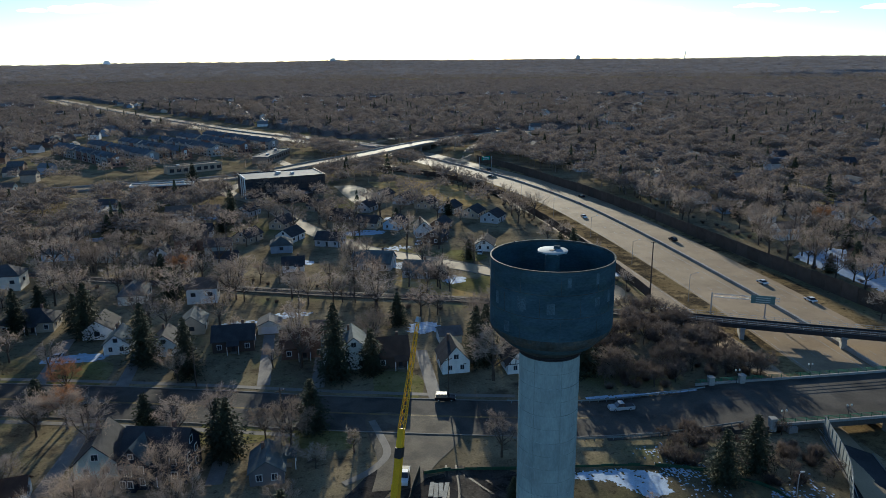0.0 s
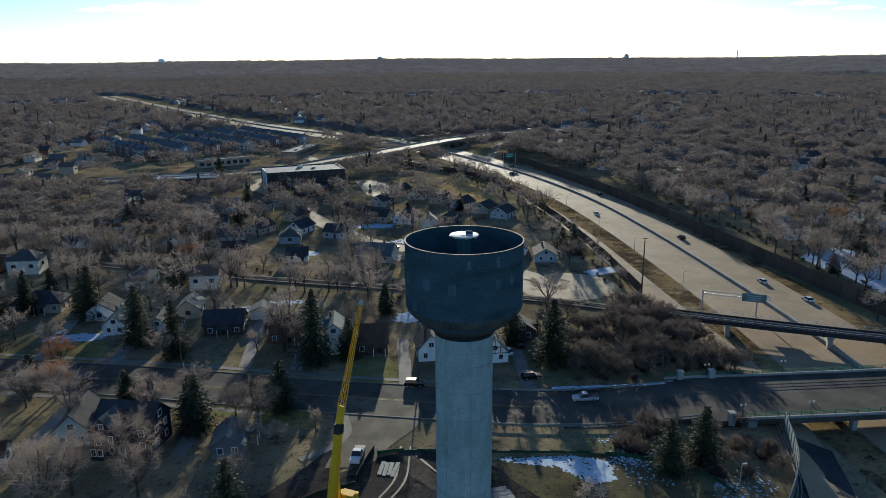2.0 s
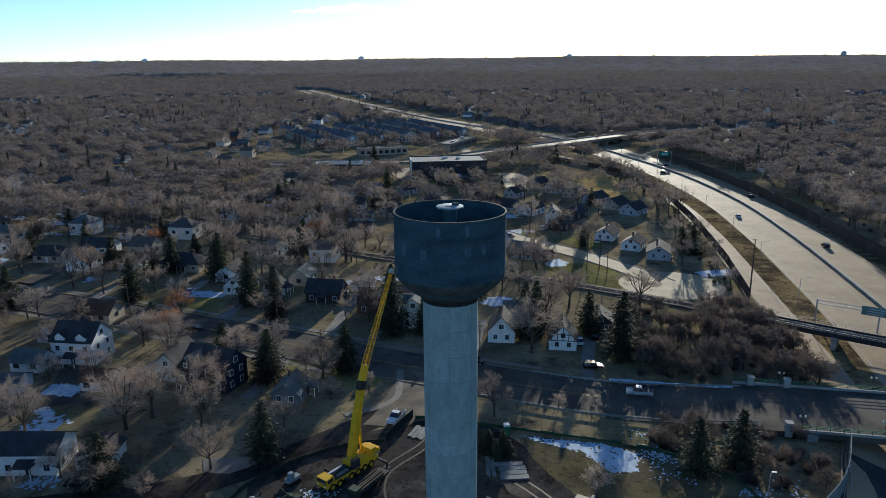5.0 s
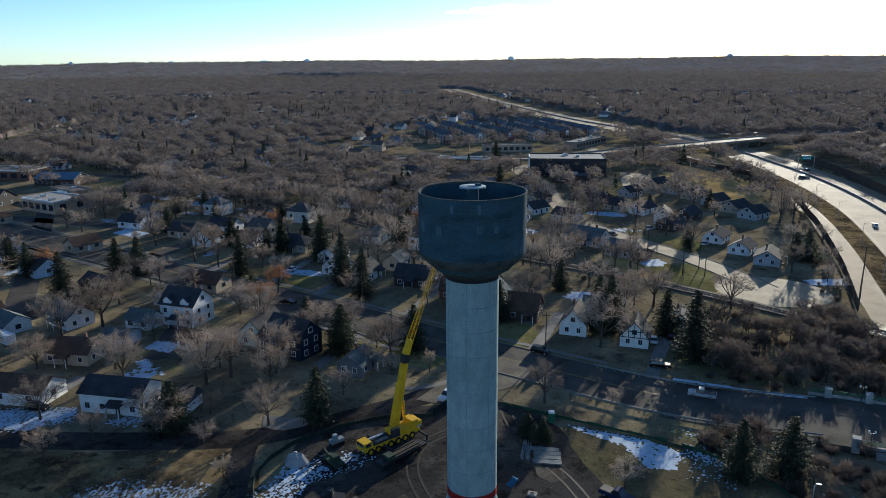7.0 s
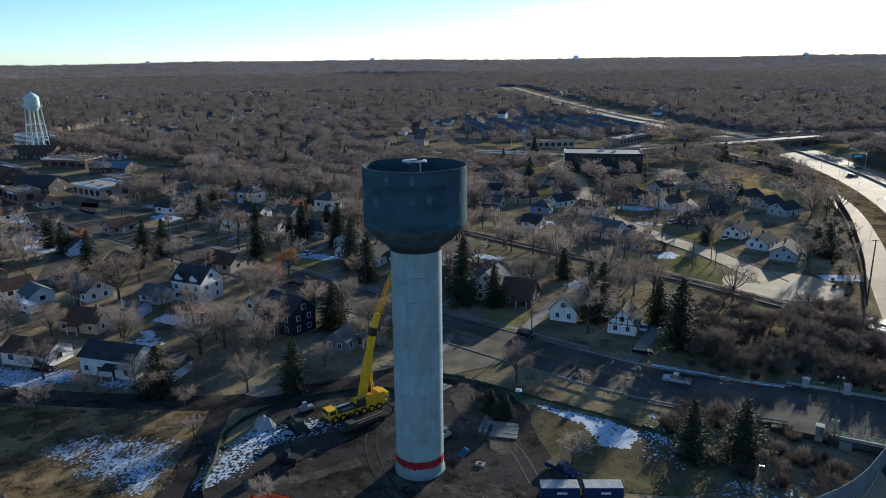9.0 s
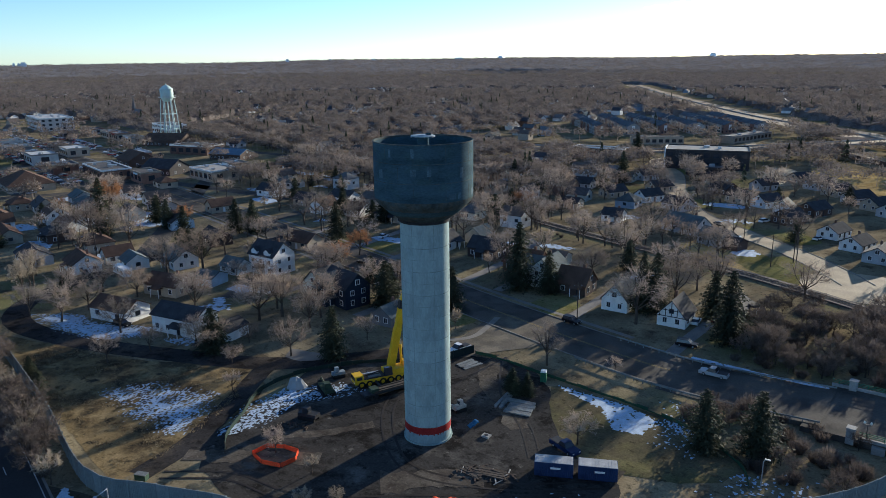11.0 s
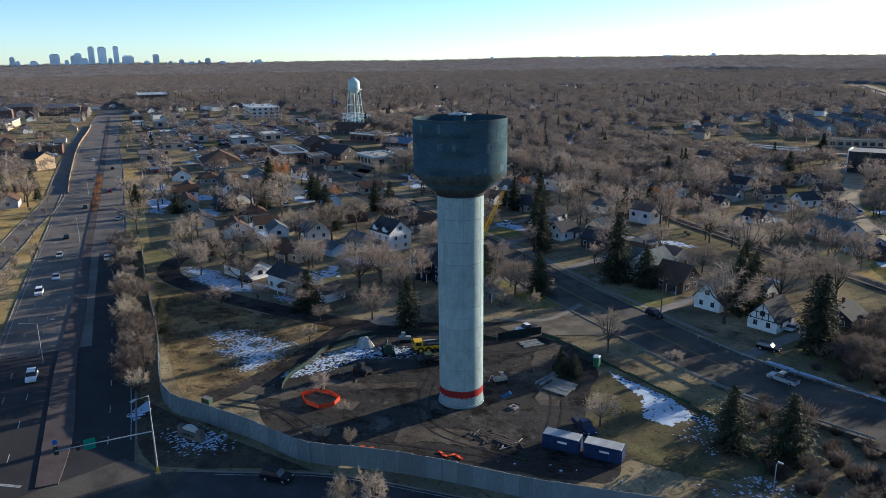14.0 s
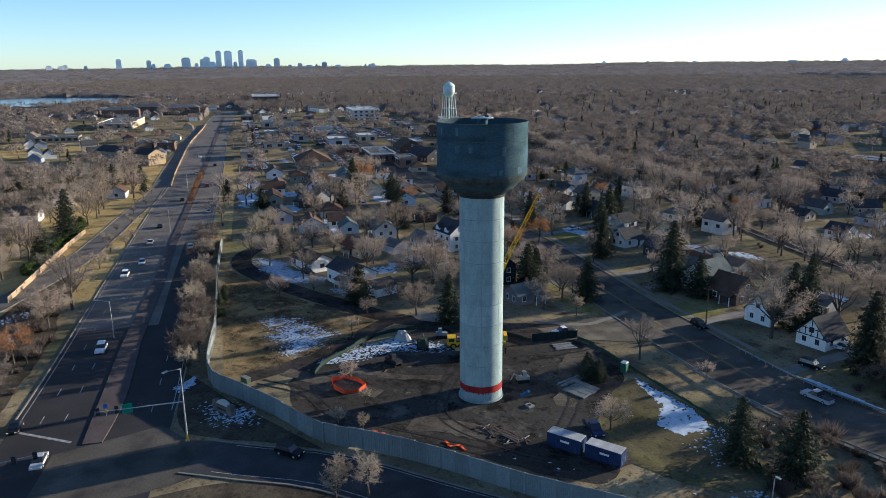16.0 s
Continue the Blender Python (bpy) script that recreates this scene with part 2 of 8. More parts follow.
CARPAINT = palette("car_paint", [(0.02, 0.02, 0.022), (0.55, 0.56, 0.57), (0.32, 0.33, 0.34), (0.03, 0.035, 0.06), (0.75, 0.75, 0.74), (0.10, 0.11, 0.12), (0.28, 0.02, 0.02), (0.06, 0.07, 0.08)], 0.3, 0.05)
MINT = mat("pale_mint_steel", (0.50, 0.62, 0.59), 0.5, 0.08, 0.3, 3)
# distance haze painted into the far towers' pale blue-grey
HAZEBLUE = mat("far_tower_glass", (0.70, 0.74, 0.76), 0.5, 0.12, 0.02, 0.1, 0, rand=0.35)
LAMPG = mat("lamp_lens", (0.75, 0.72, 0.62), 0.3, 0.05, 2, 5, 0)
REDLENS = mat("tail_lamp", (0.4, 0.01, 0.01), 0.3, 0.05, 2, 5, 0)
CLOUDM = mat("cloud_white", (0.9, 0.9, 0.9), 1.0, 0.05, 0.01, 0.05, 0)


def see_through(m, share):
    """Round twigs and thin leaves catch and pass light from behind."""
    nt = m.node_tree
    b, out = nt.nodes["Principled BSDF"], nt.nodes["Material Output"]
    tl, mx = nt.nodes.new("ShaderNodeBsdfTranslucent"), nt.nodes.new("ShaderNodeMixShader")
    nt.links.new(b.inputs["Base Color"].links[0].from_socket, tl.inputs[0])
    mx.inputs[0].default_value = share
    nt.links.new(b.outputs[0], mx.inputs[1])
    nt.links.new(tl.outputs[0], mx.inputs[2])
    nt.links.new(mx.outputs[0], out.inputs[0])
    return m


for m in (TWIG, TWIGB, TWIGC, PALETWIG, RUSTLEAF, SHRUB):
    see_through(m, 0.27)
see_through(NEEDLE, 0.15)


def flat(name, colour, rough=0.7, var=0.12):
    return mat(name, colour, rough, var, 0.5, 5, 0.08)

# ---- mesh tools ----
class Build:
    """Collects the faces of one mesh."""

    def __init__(self):
        self.v, self.f = [], []

    def add(self, verts, faces):
        k = len(self.v)
        self.v += [tuple(p) for p in verts]
        self.f += [tuple(k + i for i in face) for face in faces]
        return self

    def box(self, x, y, z, sx, sy, sz, turn=0.0, taper=1.0):
        """A block whose base is centred on (x, y, z)."""
        c, s = math.cos(radians(turn)), math.sin(radians(turn))
        pts = []
        for h, k in ((0, 1.0), (sz, taper)):
            for a, b in ((-1, -1), (1, -1), (1, 1), (-1, 1)):
                u, w = a * sx / 2 * k, b * sy / 2 * k
                pts.append((x + c * u - s * w, y + s * u + c * w, z + h))
        return self.add(pts, [(3, 2, 1, 0), (4, 5, 6, 7), (0, 1, 5, 4), (1, 2, 6, 5), (2, 3, 7, 6), (3, 0, 4, 7)])

    def tube(self, a, b, ra, rb=None, n=6, caps=True):
        a, b = Vector(a), Vector(b)
        rb = ra if rb is None else rb
        d = (b - a).normalized()
        u = d.orthogonal().normalized()
        w = d.cross(u)
        ring = lambda p, r: [p + r * (math.cos(6.28319 * i / n) * u + math.sin(6.28319 * i / n) * w) for i in range(n)]
        faces = [(i, (i + 1) % n, n + (i + 1) % n, n + i) for i in range(n)]
        if caps:
            faces += [tuple(range(n))[::-1], tuple(range(n, 2 * n))]
        return self.add(ring(a, ra) + ring(b, rb), faces)

    def lathe(self, profile, n=48, x=0, y=0):
        """Turns (radius, z) pairs round the upright axis through (x, y)."""
        pts = [(x + r * math.cos(6.28319 * i / n), y + r * math.sin(6.28319 * i / n), z) for r, z in profile for i in range(n)]
        faces = [(j * n + i, j * n + (i + 1) % n, (j + 1) * n + (i + 1) % n, (j + 1) * n + i) for j in range(len(profile) - 1) for i in range(n)]
        return self.add(pts, faces)

    def gable(self, x, y, z, sx, sy, rise, over=0.4, thick=0.22, turn=0.0):
        """A pitched roof slab; the ridge runs along its own x."""
        c, s = math.cos(radians(turn)), math.sin(radians(turn))
        hx, hy = sx / 2 + over, sy / 2 + over
        drop = over * rise / (sy / 2)
        sec = [(-hy, -drop), (0, rise), (hy, -drop), (hy, -drop + thick), (0, rise + thick * 1.2), (-hy, -drop + thick)]
        pts = [(x + c * u - s * w, y + s * u + c * w, z + h) for u in (-hx, hx) for w, h in sec]
        return self.add(pts, [(0, 1, 7, 6), (1, 2, 8, 7), (2, 3, 9, 8), (3, 4, 10, 9), (4, 5, 11, 10), (5, 0, 6, 11), (5, 4, 1, 0), (4, 3, 2, 1), (6, 7, 10, 11), (7, 8, 9, 10)])

    def gabled_walls(self, x, y, z, sx, sy, h, rise, turn=0.0):
        c, s = math.cos(radians(turn)), math.sin(radians(turn))
        sec = [(-sy / 2, 0), (sy / 2, 0), (sy / 2, h), (0, h + rise), (-sy / 2, h)]
        pts = [(x + c * u - s * w, y + s * u + c * w, z + q) for u in (-sx / 2, sx / 2) for w, q in sec]
        return self.add(pts, [(0, 4, 3, 2, 1), (5, 6, 7, 8, 9), (1, 2, 7, 6), (0, 5, 9, 4), (0, 1, 6, 5)])

    def hip(self, x, y, z, sx, sy, rise, over=0.4, turn=0.0):
        c, s = math.cos(radians(turn)), math.sin(radians(turn))
        hx, hy = sx / 2 + over, sy / 2 + over
        r = max(hx - hy, 0.05)
        local = [(-hx, -hy, 0), (hx, -hy, 0), (hx, hy, 0), (-hx, hy, 0), (-hx, -hy, 0.2), (hx, -hy, 0.2), (hx, hy, 0.2), (-hx, hy, 0.2), (-r, 0, rise + 0.2), (r, 0, rise + 0.2)]
        pts = [(x + c * u - s * w, y + s * u + c * w, z + q) for u, w, q in local]
        return self.add(pts, [(3, 2, 1, 0), (0, 1, 5, 4), (1, 2, 6, 5), (2, 3, 7, 6), (3, 0, 4, 7), (4, 5, 9, 8), (5, 6, 9), (6, 7, 8, 9), (7, 4, 8)])

    def data(self, name, material, smooth=False):
        me = bpy.data.meshes.new(name)
        me.from_pydata(self.v, [], self.f)
        me.materials.append(material)
        if smooth:
            me.polygons.foreach_set("use_smooth", [True] * len(me.polygons))
            me.set_sharp_from_angle(angle=radians(28))
        return me

    def part(self, name, material, parent=None, label="", smooth=False):
        ob = new(name, self.data(name, material, smooth))
        if parent is not None:
            ob.parent = parent
        return tagged(ob, label)


def empty(name, label, category, x=0, y=0, z=0, turn=0, group="", kind=""):
    ob = new(name)
    ob.matrix_basis = pose(x, y, z, 0, 0, turn)
    return tagged(ob, label, category, group, kind)


def smooth_line(pts, step=4.0):
    """A smooth line through the given points (Catmull-Rom), in steps of about that many metres."""
    p = [np.array(q, float) for q in pts]
    p = [2 * p[0] - p[1]] + p + [2 * p[-1] - p[-2]]
    out = []
    for i in range(1, len(p) - 2):
        n = max(1, int(np.linalg.norm(p[i + 1] - p[i]) / step))
        for k in range(n):
            t = k / n
            out.append(0.5 * (2 * p[i] + (p[i + 1] - p[i - 1]) * t + (2 * p[i - 1] - 5 * p[i] + 4 * p[i + 1] - p[i + 2]) * t * t + (3 * p[i] - p[i - 1] - 3 * p[i + 1] + p[i + 2]) * t ** 3))
    out.append(p[-2])
    return np.array(out)


def normals(line):
    d = np.gradient(line[:, :2], axis=0)
    d /= np.maximum(np.linalg.norm(d, axis=1, keepdims=True), 1e-6)
    return np.stack([-d[:, 1], d[:, 0]], 1)


def at_offset(line, off):
    n = normals(line)
    out = line.copy()
    out[:, :2] += n * off
    return out


def ribbon(line, left, right, z=0.0, thick=0.0, build=None):
    """A strip along a line from offset left to offset right; z may be a number or a function of x and y."""
    b = build or Build()
    n = normals(line)
    rows = []
    for p, q in zip(line, n):
        row = []
        for off in (left, right):
            x, y = p[0] + q[0] * off, p[1] + q[1] * off
            h = (z(x, y) if callable(z) else z) + (p[2] if len(p) > 2 else 0)
            row.append((x, y, h))
        rows.append(row)
    pts, faces = [], []
    if not thick:
        for r in rows:
            pts += r
        faces = [(2 * i, 2 * i + 1, 2 * i + 3, 2 * i + 2) if left < right else (2 * i + 1, 2 * i, 2 * i + 2, 2 * i + 3) for i in range(len(rows) - 1)]
        faces = [f[::-1] for f in faces]
    else:
        for (a, c) in rows:
            pts += [a, c, (c[0], c[1], c[2] + thick), (a[0], a[1], a[2] + thick)]
        for i in range(len(rows) - 1):
            k = 4 * i
            faces += [(k + j, k + (j + 1) % 4, k + 4 + (j + 1) % 4, k + 4 + j) for j in range(4)]
        m = 4 * (len(rows) - 1)
        faces += [(3, 2, 1, 0), (m, m + 1, m + 2, m + 3)]
    return b.add(pts, faces)


def dashes(line, off, width, dash, gap, z, build):
    """Broken marks along a line."""
    d = np.concatenate([[0], np.cumsum(np.linalg.norm(np.diff(line[:, :2], axis=0), axis=1))])
    s = 0.0
    while s + dash < d[-1]:
        seg = np.array([[np.interp(q, d, line[:, k]) for k in range(line.shape[1])] for q in (s, s + dash / 2, s + dash)])
        ribbon(seg, off - width / 2, off + width / 2, z, 0, build)
        s += dash + gap
    return build


def along(line, step):
    """Places and headings (degrees) at even steps along a line."""
    d = np.concatenate([[0], np.cumsum(np.linalg.norm(np.diff(line[:, :2], axis=0), axis=1))])
    out = []
    for s in np.arange(step / 2, d[-1], step):
        p = [np.interp(s, d, line[:, k]) for k in range(line.shape[1])]
        q = [np.interp(min(s + 0.5, d[-1]), d, line[:, k]) - np.interp(s - 0.5, d, line[:, k]) for k in (0, 1)]
        out.append((p, math.degrees(math.atan2(q[1], q[0]))))
    return out

# ---- the land ----
CUT_Y = [40, 70, 100, 107, 120, 130, 160, 200, 250, 300, 340, 420, 500, 560, 640, 760]
CUT_L = [60, 78, 95, 98, 103, 106, 107, 107, 109, 110, 109, 103, 86, 66, 20, -60]
CUT_R = [230, 217, 202, 198, 193, 190, 186, 182, 179, 176.5, 174, 167, 150, 134, 110, 40]
CUT_D = [0, 0.6, 2.4, 2.7, 3.1, 3.2, 3.2, 3.2, 3.2, 3.2, 3.2, 3.2, 3.2, 3.2, 2.0, 0]


def step01(t):
    t = min(max(t, 0.0), 1.0)
    return t * t * (3 - 2 * t)


def land(x, y):
    """Height of the ground: level, but for the cutting in which the motorway runs, and rising to low hills far off."""
    r = math.hypot(x - 60, y)
    h = 0.0
    if 40 < y < 760:
        l, q, d = (np.interp(y, CUT_Y, c) for c in (CUT_L, CUT_R, CUT_D))
        h = -d * step01((x - l) / 3.0) * step01((q - x) / 4.0)
    if r > 2200:
        az = math.atan2(x - 60, y)
        top = 50 + 8 * az + 3 * math.sin(9 * az + 1) + 2 * math.sin(23 * az)
        h += top * step01((r - 2200) / 2500) ** 1.6
    return h


def grid_lines(fine_from, fine_to, fine, limit):
    """Coordinates that are close together in a stretch and spread out towards the limits."""
    mid = list(np.arange(fine_from, fine_to, fine))
    lo, hi, s = [fine_from], [fine_to], fine
    while lo[-1] > -limit:
        s *= 1.16
        lo.append(lo[-1] - s)
    s = fine
    while hi[-1] < limit:
        s *= 1.16
        hi.append(hi[-1] + s)
    return sorted(set(lo + mid + hi))


gx, gy = grid_lines(58, 235, 3.0, 4750), grid_lines(36, 770, 6.0, 4750)
gv = [(x, y, land(x, y)) for y in gy for x in gx]
gf = [(j * len(gx) + i, j * len(gx) + i + 1, (j + 1) * len(gx) + i + 1, (j + 1) * len(gx) + i) for j in range(len(gy) - 1) for i in range(len(gx) - 1)]
ground = Build().add(gv, gf).part("ground", GROUND, None, "", True)
tagged(ground, "brown winter yards and dormant grass over level ground", "ground", kind="structure")

# footprints where no tree or random house may stand
KEEP = []          # (line, half width)
SPOTS = []         # (x, y, radius)


def road(name, label, pts, left, right, material, z=0.05, step=4.0, keep=True, kerb=True, follow=True, category="road"):
    """A road with its kerbs. left and right: offsets from its line, positive to the left of its way."""
    line = smooth_line(pts, step)
    height = (lambda x, y: land(x, y) + z) if follow else z
    ob = ribbon(line, left, right, height).part(name, material)
    tagged(ob, label, category, kind="structure")
    if kerb:
        for off in (left, right):
            s = 0.3 if off > 0 else -0.3
            ribbon(line, off, off + s, (lambda x, y: land(x, y) + 0.02) if follow else z - 0.03, 0.17).part("kerb", SIDEWALK, ob)
    if keep:
        KEEP.append((line, (left + right) / 2, abs(left - right) / 2))
    return ob, line


def marks(ob, line, solid=(), broken=(), z=0.07, colour=None, width=0.16, dash=3.05, gap=9.15):
    """Painted lines on a road."""
    height = lambda x, y: land(x, y) + z
    if solid:
        b = Build()
        for off in solid:
            ribbon(line, off - width / 2, off + width / 2, height, 0, b)
        tagged(b.part("edge_line", colour or PAINTW, ob), "worn painted line")
    if broken:
        b = Build()
        for off in broken:
            dashes(line, off, width, dash, gap, height, b)
        tagged(b.part("lane_marking", colour or PAINTW, ob), "broken white lane marks", kind="stuff")


# the motorway in its cutting
FW = [(136, 40), (140, 100), (144.5, 157), (147, 190), (149, 240), (150, 309), (147, 385), (134, 465), (114, 535), (85, 612), (42, 682), (-5, 735), (-96, 861), (-281, 1187), (-493, 1592)]
mway_l, fw_line = road("road_motorway_inbound", "pale concrete motorway carriageway in a cutting", FW, 19.5, 0.6, CONCRETE, 0.05, kerb=False)
marks(mway_l, fw_line, (18.4, 3.6), (7.4, 11.2, 15.0))
mway_r, _ = road("road_motorway_outbound", "pale concrete motorway carriageway in a cutting", FW, -0.6, -16.4, CONCRETE, 0.05, kerb=False)
marks(mway_r, fw_line, (-2.2, -13.2), (-5.8, -9.4))
verge = ribbon(smooth_line(FW[:9]), 29, 19.5, lambda x, y: land(x, y) + 0.03).part("verge", WILD)
tagged(verge, "strip of tan dead grass beside the motorway", "grass verge", kind="structure")
verge_r = ribbon(smooth_line(FW[:9]), -16.4, -23, lambda x, y: land(x, y) + 0.03).part("verge", WILD)
tagged(verge_r, "strip of tan dead grass beside the motorway", "grass verge", kind="structure")
KEEP.extend([(smooth_line(FW[:9]), 24.5, 5), (smooth_line(FW[:9]), -19, 4.5)])
slip, slip_line = road("road_slip", "pale concrete slip road beside the motorway", [(96, 90), (106, 118), (114, 156), (115, 200), (116, 250), (116.5, 313), (112, 385), (95, 462), (76, 492), (48, 540)], 4.5, -4.5, CONCRETE, 0.05, kerb=False)
marks(slip, slip_line, (3.7, -3.7))
loop_road, ramp_line = road("road_ramp", "dark asphalt slip road curving up to the junction", [(24.5, 34.5), (31.5, 42), (41, 52), (60, 64), (80, 78), (97, 97), (106, 118)], 4.5, -5.5, ASPHALT, 0.06)
marks(loop_road, ramp_line[ramp_line[:, 0] > 26], (4.0, -4.3))
barrier = ribbon(fw_line, 0.3, -0.3, lambda x, y: land(x, y), 1.05).part("median_barrier", BRIDGEC)
tagged(barrier, "grey concrete barrier between the motorway carriageways", "barrier", kind="structure")

# the avenue past the tower, its side street, and the boulevard
AVENUE = [(-420, 262), (-200, 206), (-110, 182), (-60, 169), (-30, 160.5), (-3, 152), (22, 145), (42, 140), (60, 136.5), (92, 135)]
avenue, ave_line = road("road_avenue", "worn grey asphalt avenue with snow along its edge", AVENUE, 7.9, -7.9, OLDROAD, 0.06)
marks(avenue, ave_line, (0.2, -0.2), (), colour=PAINTY)
side, side_line = road("road_side_street", "dark asphalt side street running down to the building site", [(17, 144), (15, 130), (7, 117), (-4, 104), (-17, 92.5), (-35, 85), (-63, 76.5), (-88, 74), (-104, 82), (-113, 100), (-117, 125), (-118, 155)], 3.3, -3.3, TRACK, 0.055, kerb=False)
BOULEVARD = [(230, -42), (150, -19), (90, 0), (46, 10), (10, 22), (-26, 33), (-86, 50), (-131, 63), (-322, 118), (-445, 152), (-640, 208), (-900, 290)]
boulevard, blvd_line = road("road_boulevard", "worn tan-grey asphalt boulevard with lane marks", BOULEVARD, 16.8, -10.9, BLVD, 0.045, kerb=False)
past = blvd_line[blvd_line[:, 0] < 6]
# darker strips: full width near the junction, one side farther on
ribbon(blvd_line[blvd_line[:, 0] > -48], 16.7, -10.8, 0.054).part("new_surface", mat("new_asphalt", (0.042, 0.039, 0.04), 0.8, 0.2, 0.15, 3, 0.1, spec=0.1), boulevard, "darker asphalt")
ribbon(blvd_line[(blvd_line[:, 0] <= -44) & (blvd_line[:, 0] > -132)], -2.4, -10.8, 0.05).part("new_surface", bpy.data.materials["new_asphalt"], boulevard, "darker asphalt")
for off, s in ((16.8, 0.3), (-10.9, -0.3)):
    ribbon(past, off, off + s, 0.02, 0.17).part("kerb", SIDEWALK, boulevard)
marks(boulevard, past, (15.9, -10.2), (8.2, 12.2, -6.6))
ribbon(smooth_line([(0.5, 9.5), (9, 17)]), 0.3, -0.3, 0.075).part("stop_line", PAINTW, boulevard)
med_l, med_r = smooth_line([(11, 18.5), (-9, 24), (-38, 32), (-86, 47), (-131, 60), (-322, 116), (-770, 245)]), smooth_line([(12, 21.5), (-4, 27.5), (-37, 36), (-86, 50.5), (-131, 63), (-322, 119), (-770, 248)])
mb = Build()
for i in range(120):
    a, b = (np.array([np.interp((i + j) / 120, np.linspace(0, 1, len(q)), q[:, k]) for k in (0, 1)]) for j in (0, 1) for q in (med_l,)), (np.array([np.interp((i + j) / 120, np.linspace(0, 1, len(q)), q[:, k]) for k in (0, 1)]) for j in (0, 1) for q in (med_r,))
    (a0, a1), (b0, b1) = tuple(a), tuple(b)
    mb.add([(*a0, 0.04), (*b0, 0.04), (*b0, 0.24), (*a0, 0.24), (*a1, 0.04), (*b1, 0.04), (*b1, 0.24), (*a1, 0.24)], [(3, 2, 6, 7), (0, 3, 7, 4), (2, 1, 5, 6)] + ([(0, 1, 2, 3)] if i == 0 else []))
median = mb.part("median", MEDIAN)
tagged(median, "raised median of red brick pavers along the boulevard", "median", kind="structure")
front, front_line = road("road_frontage", "grey frontage road beside the boulevard", [(-60, -8), (-112, 24), (-155, 42), (-188, 54), (-224, 68), (-257, 79), (-320, 96), (-378, 112), (-488, 143), (-640, 188)], 4, -4, BLVD, 0.05)
_, g_line = road("road_close", "pale concrete residential street ending in a turning circle", [(84, 224), (76, 236), (62, 253), (42, 272), (16, 300), (-6, 345), (-24, 398), (-50, 450), (-20, 500)], 4.6, -4.6, STREETC, 0.05)
circle = Build()
circle.add([(86 + 17 * math.cos(6.283 * i / 32), 222 + 15 * math.sin(6.283 * i / 32), 0.062) for i in range(32)], [tuple(range(32))])
tagged(circle.part("road_turning_circle", STREETC), "pale concrete turning circle at the end of a street", "road", kind="structure")
SPOTS.append((86, 222, 19))
for pts, w in (([(-130, 175), (-126, 300), (-120, 500)], 4), ([(-260, 170), (-250, 330), (-240, 560)], 4), ([(-400, 230), (-200, 232), (-135, 235)], 4), ([(-480, 350), (-240, 345), (-120, 350)], 4), ([(-115, 124), (-180, 190), (-240, 250)], 4), ([(-60, 118), (-75, 150), (-80, 160)], 4), ([(-300, 130), (-262, 190), (-255, 240)], 4), ([(-400, 440), (-240, 445), (-120, 440)], 4), ([(240, 240), (260, 330), (300, 480)], 4), ([(190, 420), (260, 420), (420, 400)], 4), ([(-490, 400), (-560, 520), (-640, 700)], 5), ([(-350, 150), (-440, 330), (-520, 520), (-560, 640)], 5)):
    road("road_residential", "grey residential street between bare trees", pts, w, -w, OLDROAD, 0.05, 10, kerb=False)
OVER = [(-160, 470), (-60, 495), (2, 528), (50, 580), (104, 644), (163, 690), (228, 712), (330, 720)]
over_line = smooth_line(OVER, 6)
over_h = lambda x, y: 3.4 * step01((x + 60) / 70) * step01((290 - x) / 80)
over = ribbon(over_line, 9, -9, lambda x, y: over_h(x, y) - 1.0, 1.1).part("overpass", CONCRETE)
tagged(over, "long pale concrete overpass above the motorway", "bridge", kind="structure")
for off in (8.8, -8.8):
    ribbon(over_line, off, off + 0.35, lambda x, y: over_h(x, y) + 0.1, 0.9).part("parapet", BRIDGEC, over)
for p, a in along(smooth_line([(70, 605), (104, 644), (140, 675)], 6), 14):
    Build().box(p[0], p[1], -3.3, 1.4, 12, 5.8, a).part("pier", BRIDGEC, over)
KEEP.append((over_line, 0, 11))
for pts in ([(60, 690), (110, 735), (190, 760), (260, 750), (330, 735)], [(-8, 528), (-30, 600), (-40, 680), (-20, 730)], [(120, 560), (150, 640), (200, 690), (240, 712)]):
    road("road_loop", "pale concrete junction loop road", pts, 4, -4, CONCRETE, 0.06, 6, kerb=False)

fillet = Build().add([(x, y, 0.058) for x, y in ((11, 31.5), (19, 34.5), (22, 39), (27.5, 42), (30, 37), (31.5, 30), (31.5, 24), (29, 8), (12, 14))], [tuple(range(9))])
tagged(fillet.part("road_junction", OLDROAD), "greyer asphalt where the slip road leaves the junction", "road", kind="structure")

# railway
RAIL = [(-420, 420), (-160, 306), (-60, 262), (1, 237), (44, 222), (75, 208), (102, 193)]
rail_line = smooth_line(RAIL)
bed = ribbon(rail_line, 2.6, -2.6, 0.02, 0.45).part("railway_bed", BALLAST)
tagged(bed, "single railway track on brown ballast", "railway", kind="structure")
for off in (0.72, -0.72):
    ribbon(rail_line, off + 0.06, off - 0.06, 0.5, 0.16).part("rail", RAILST, bed)
KEEP.append((rail_line, 0, 4))


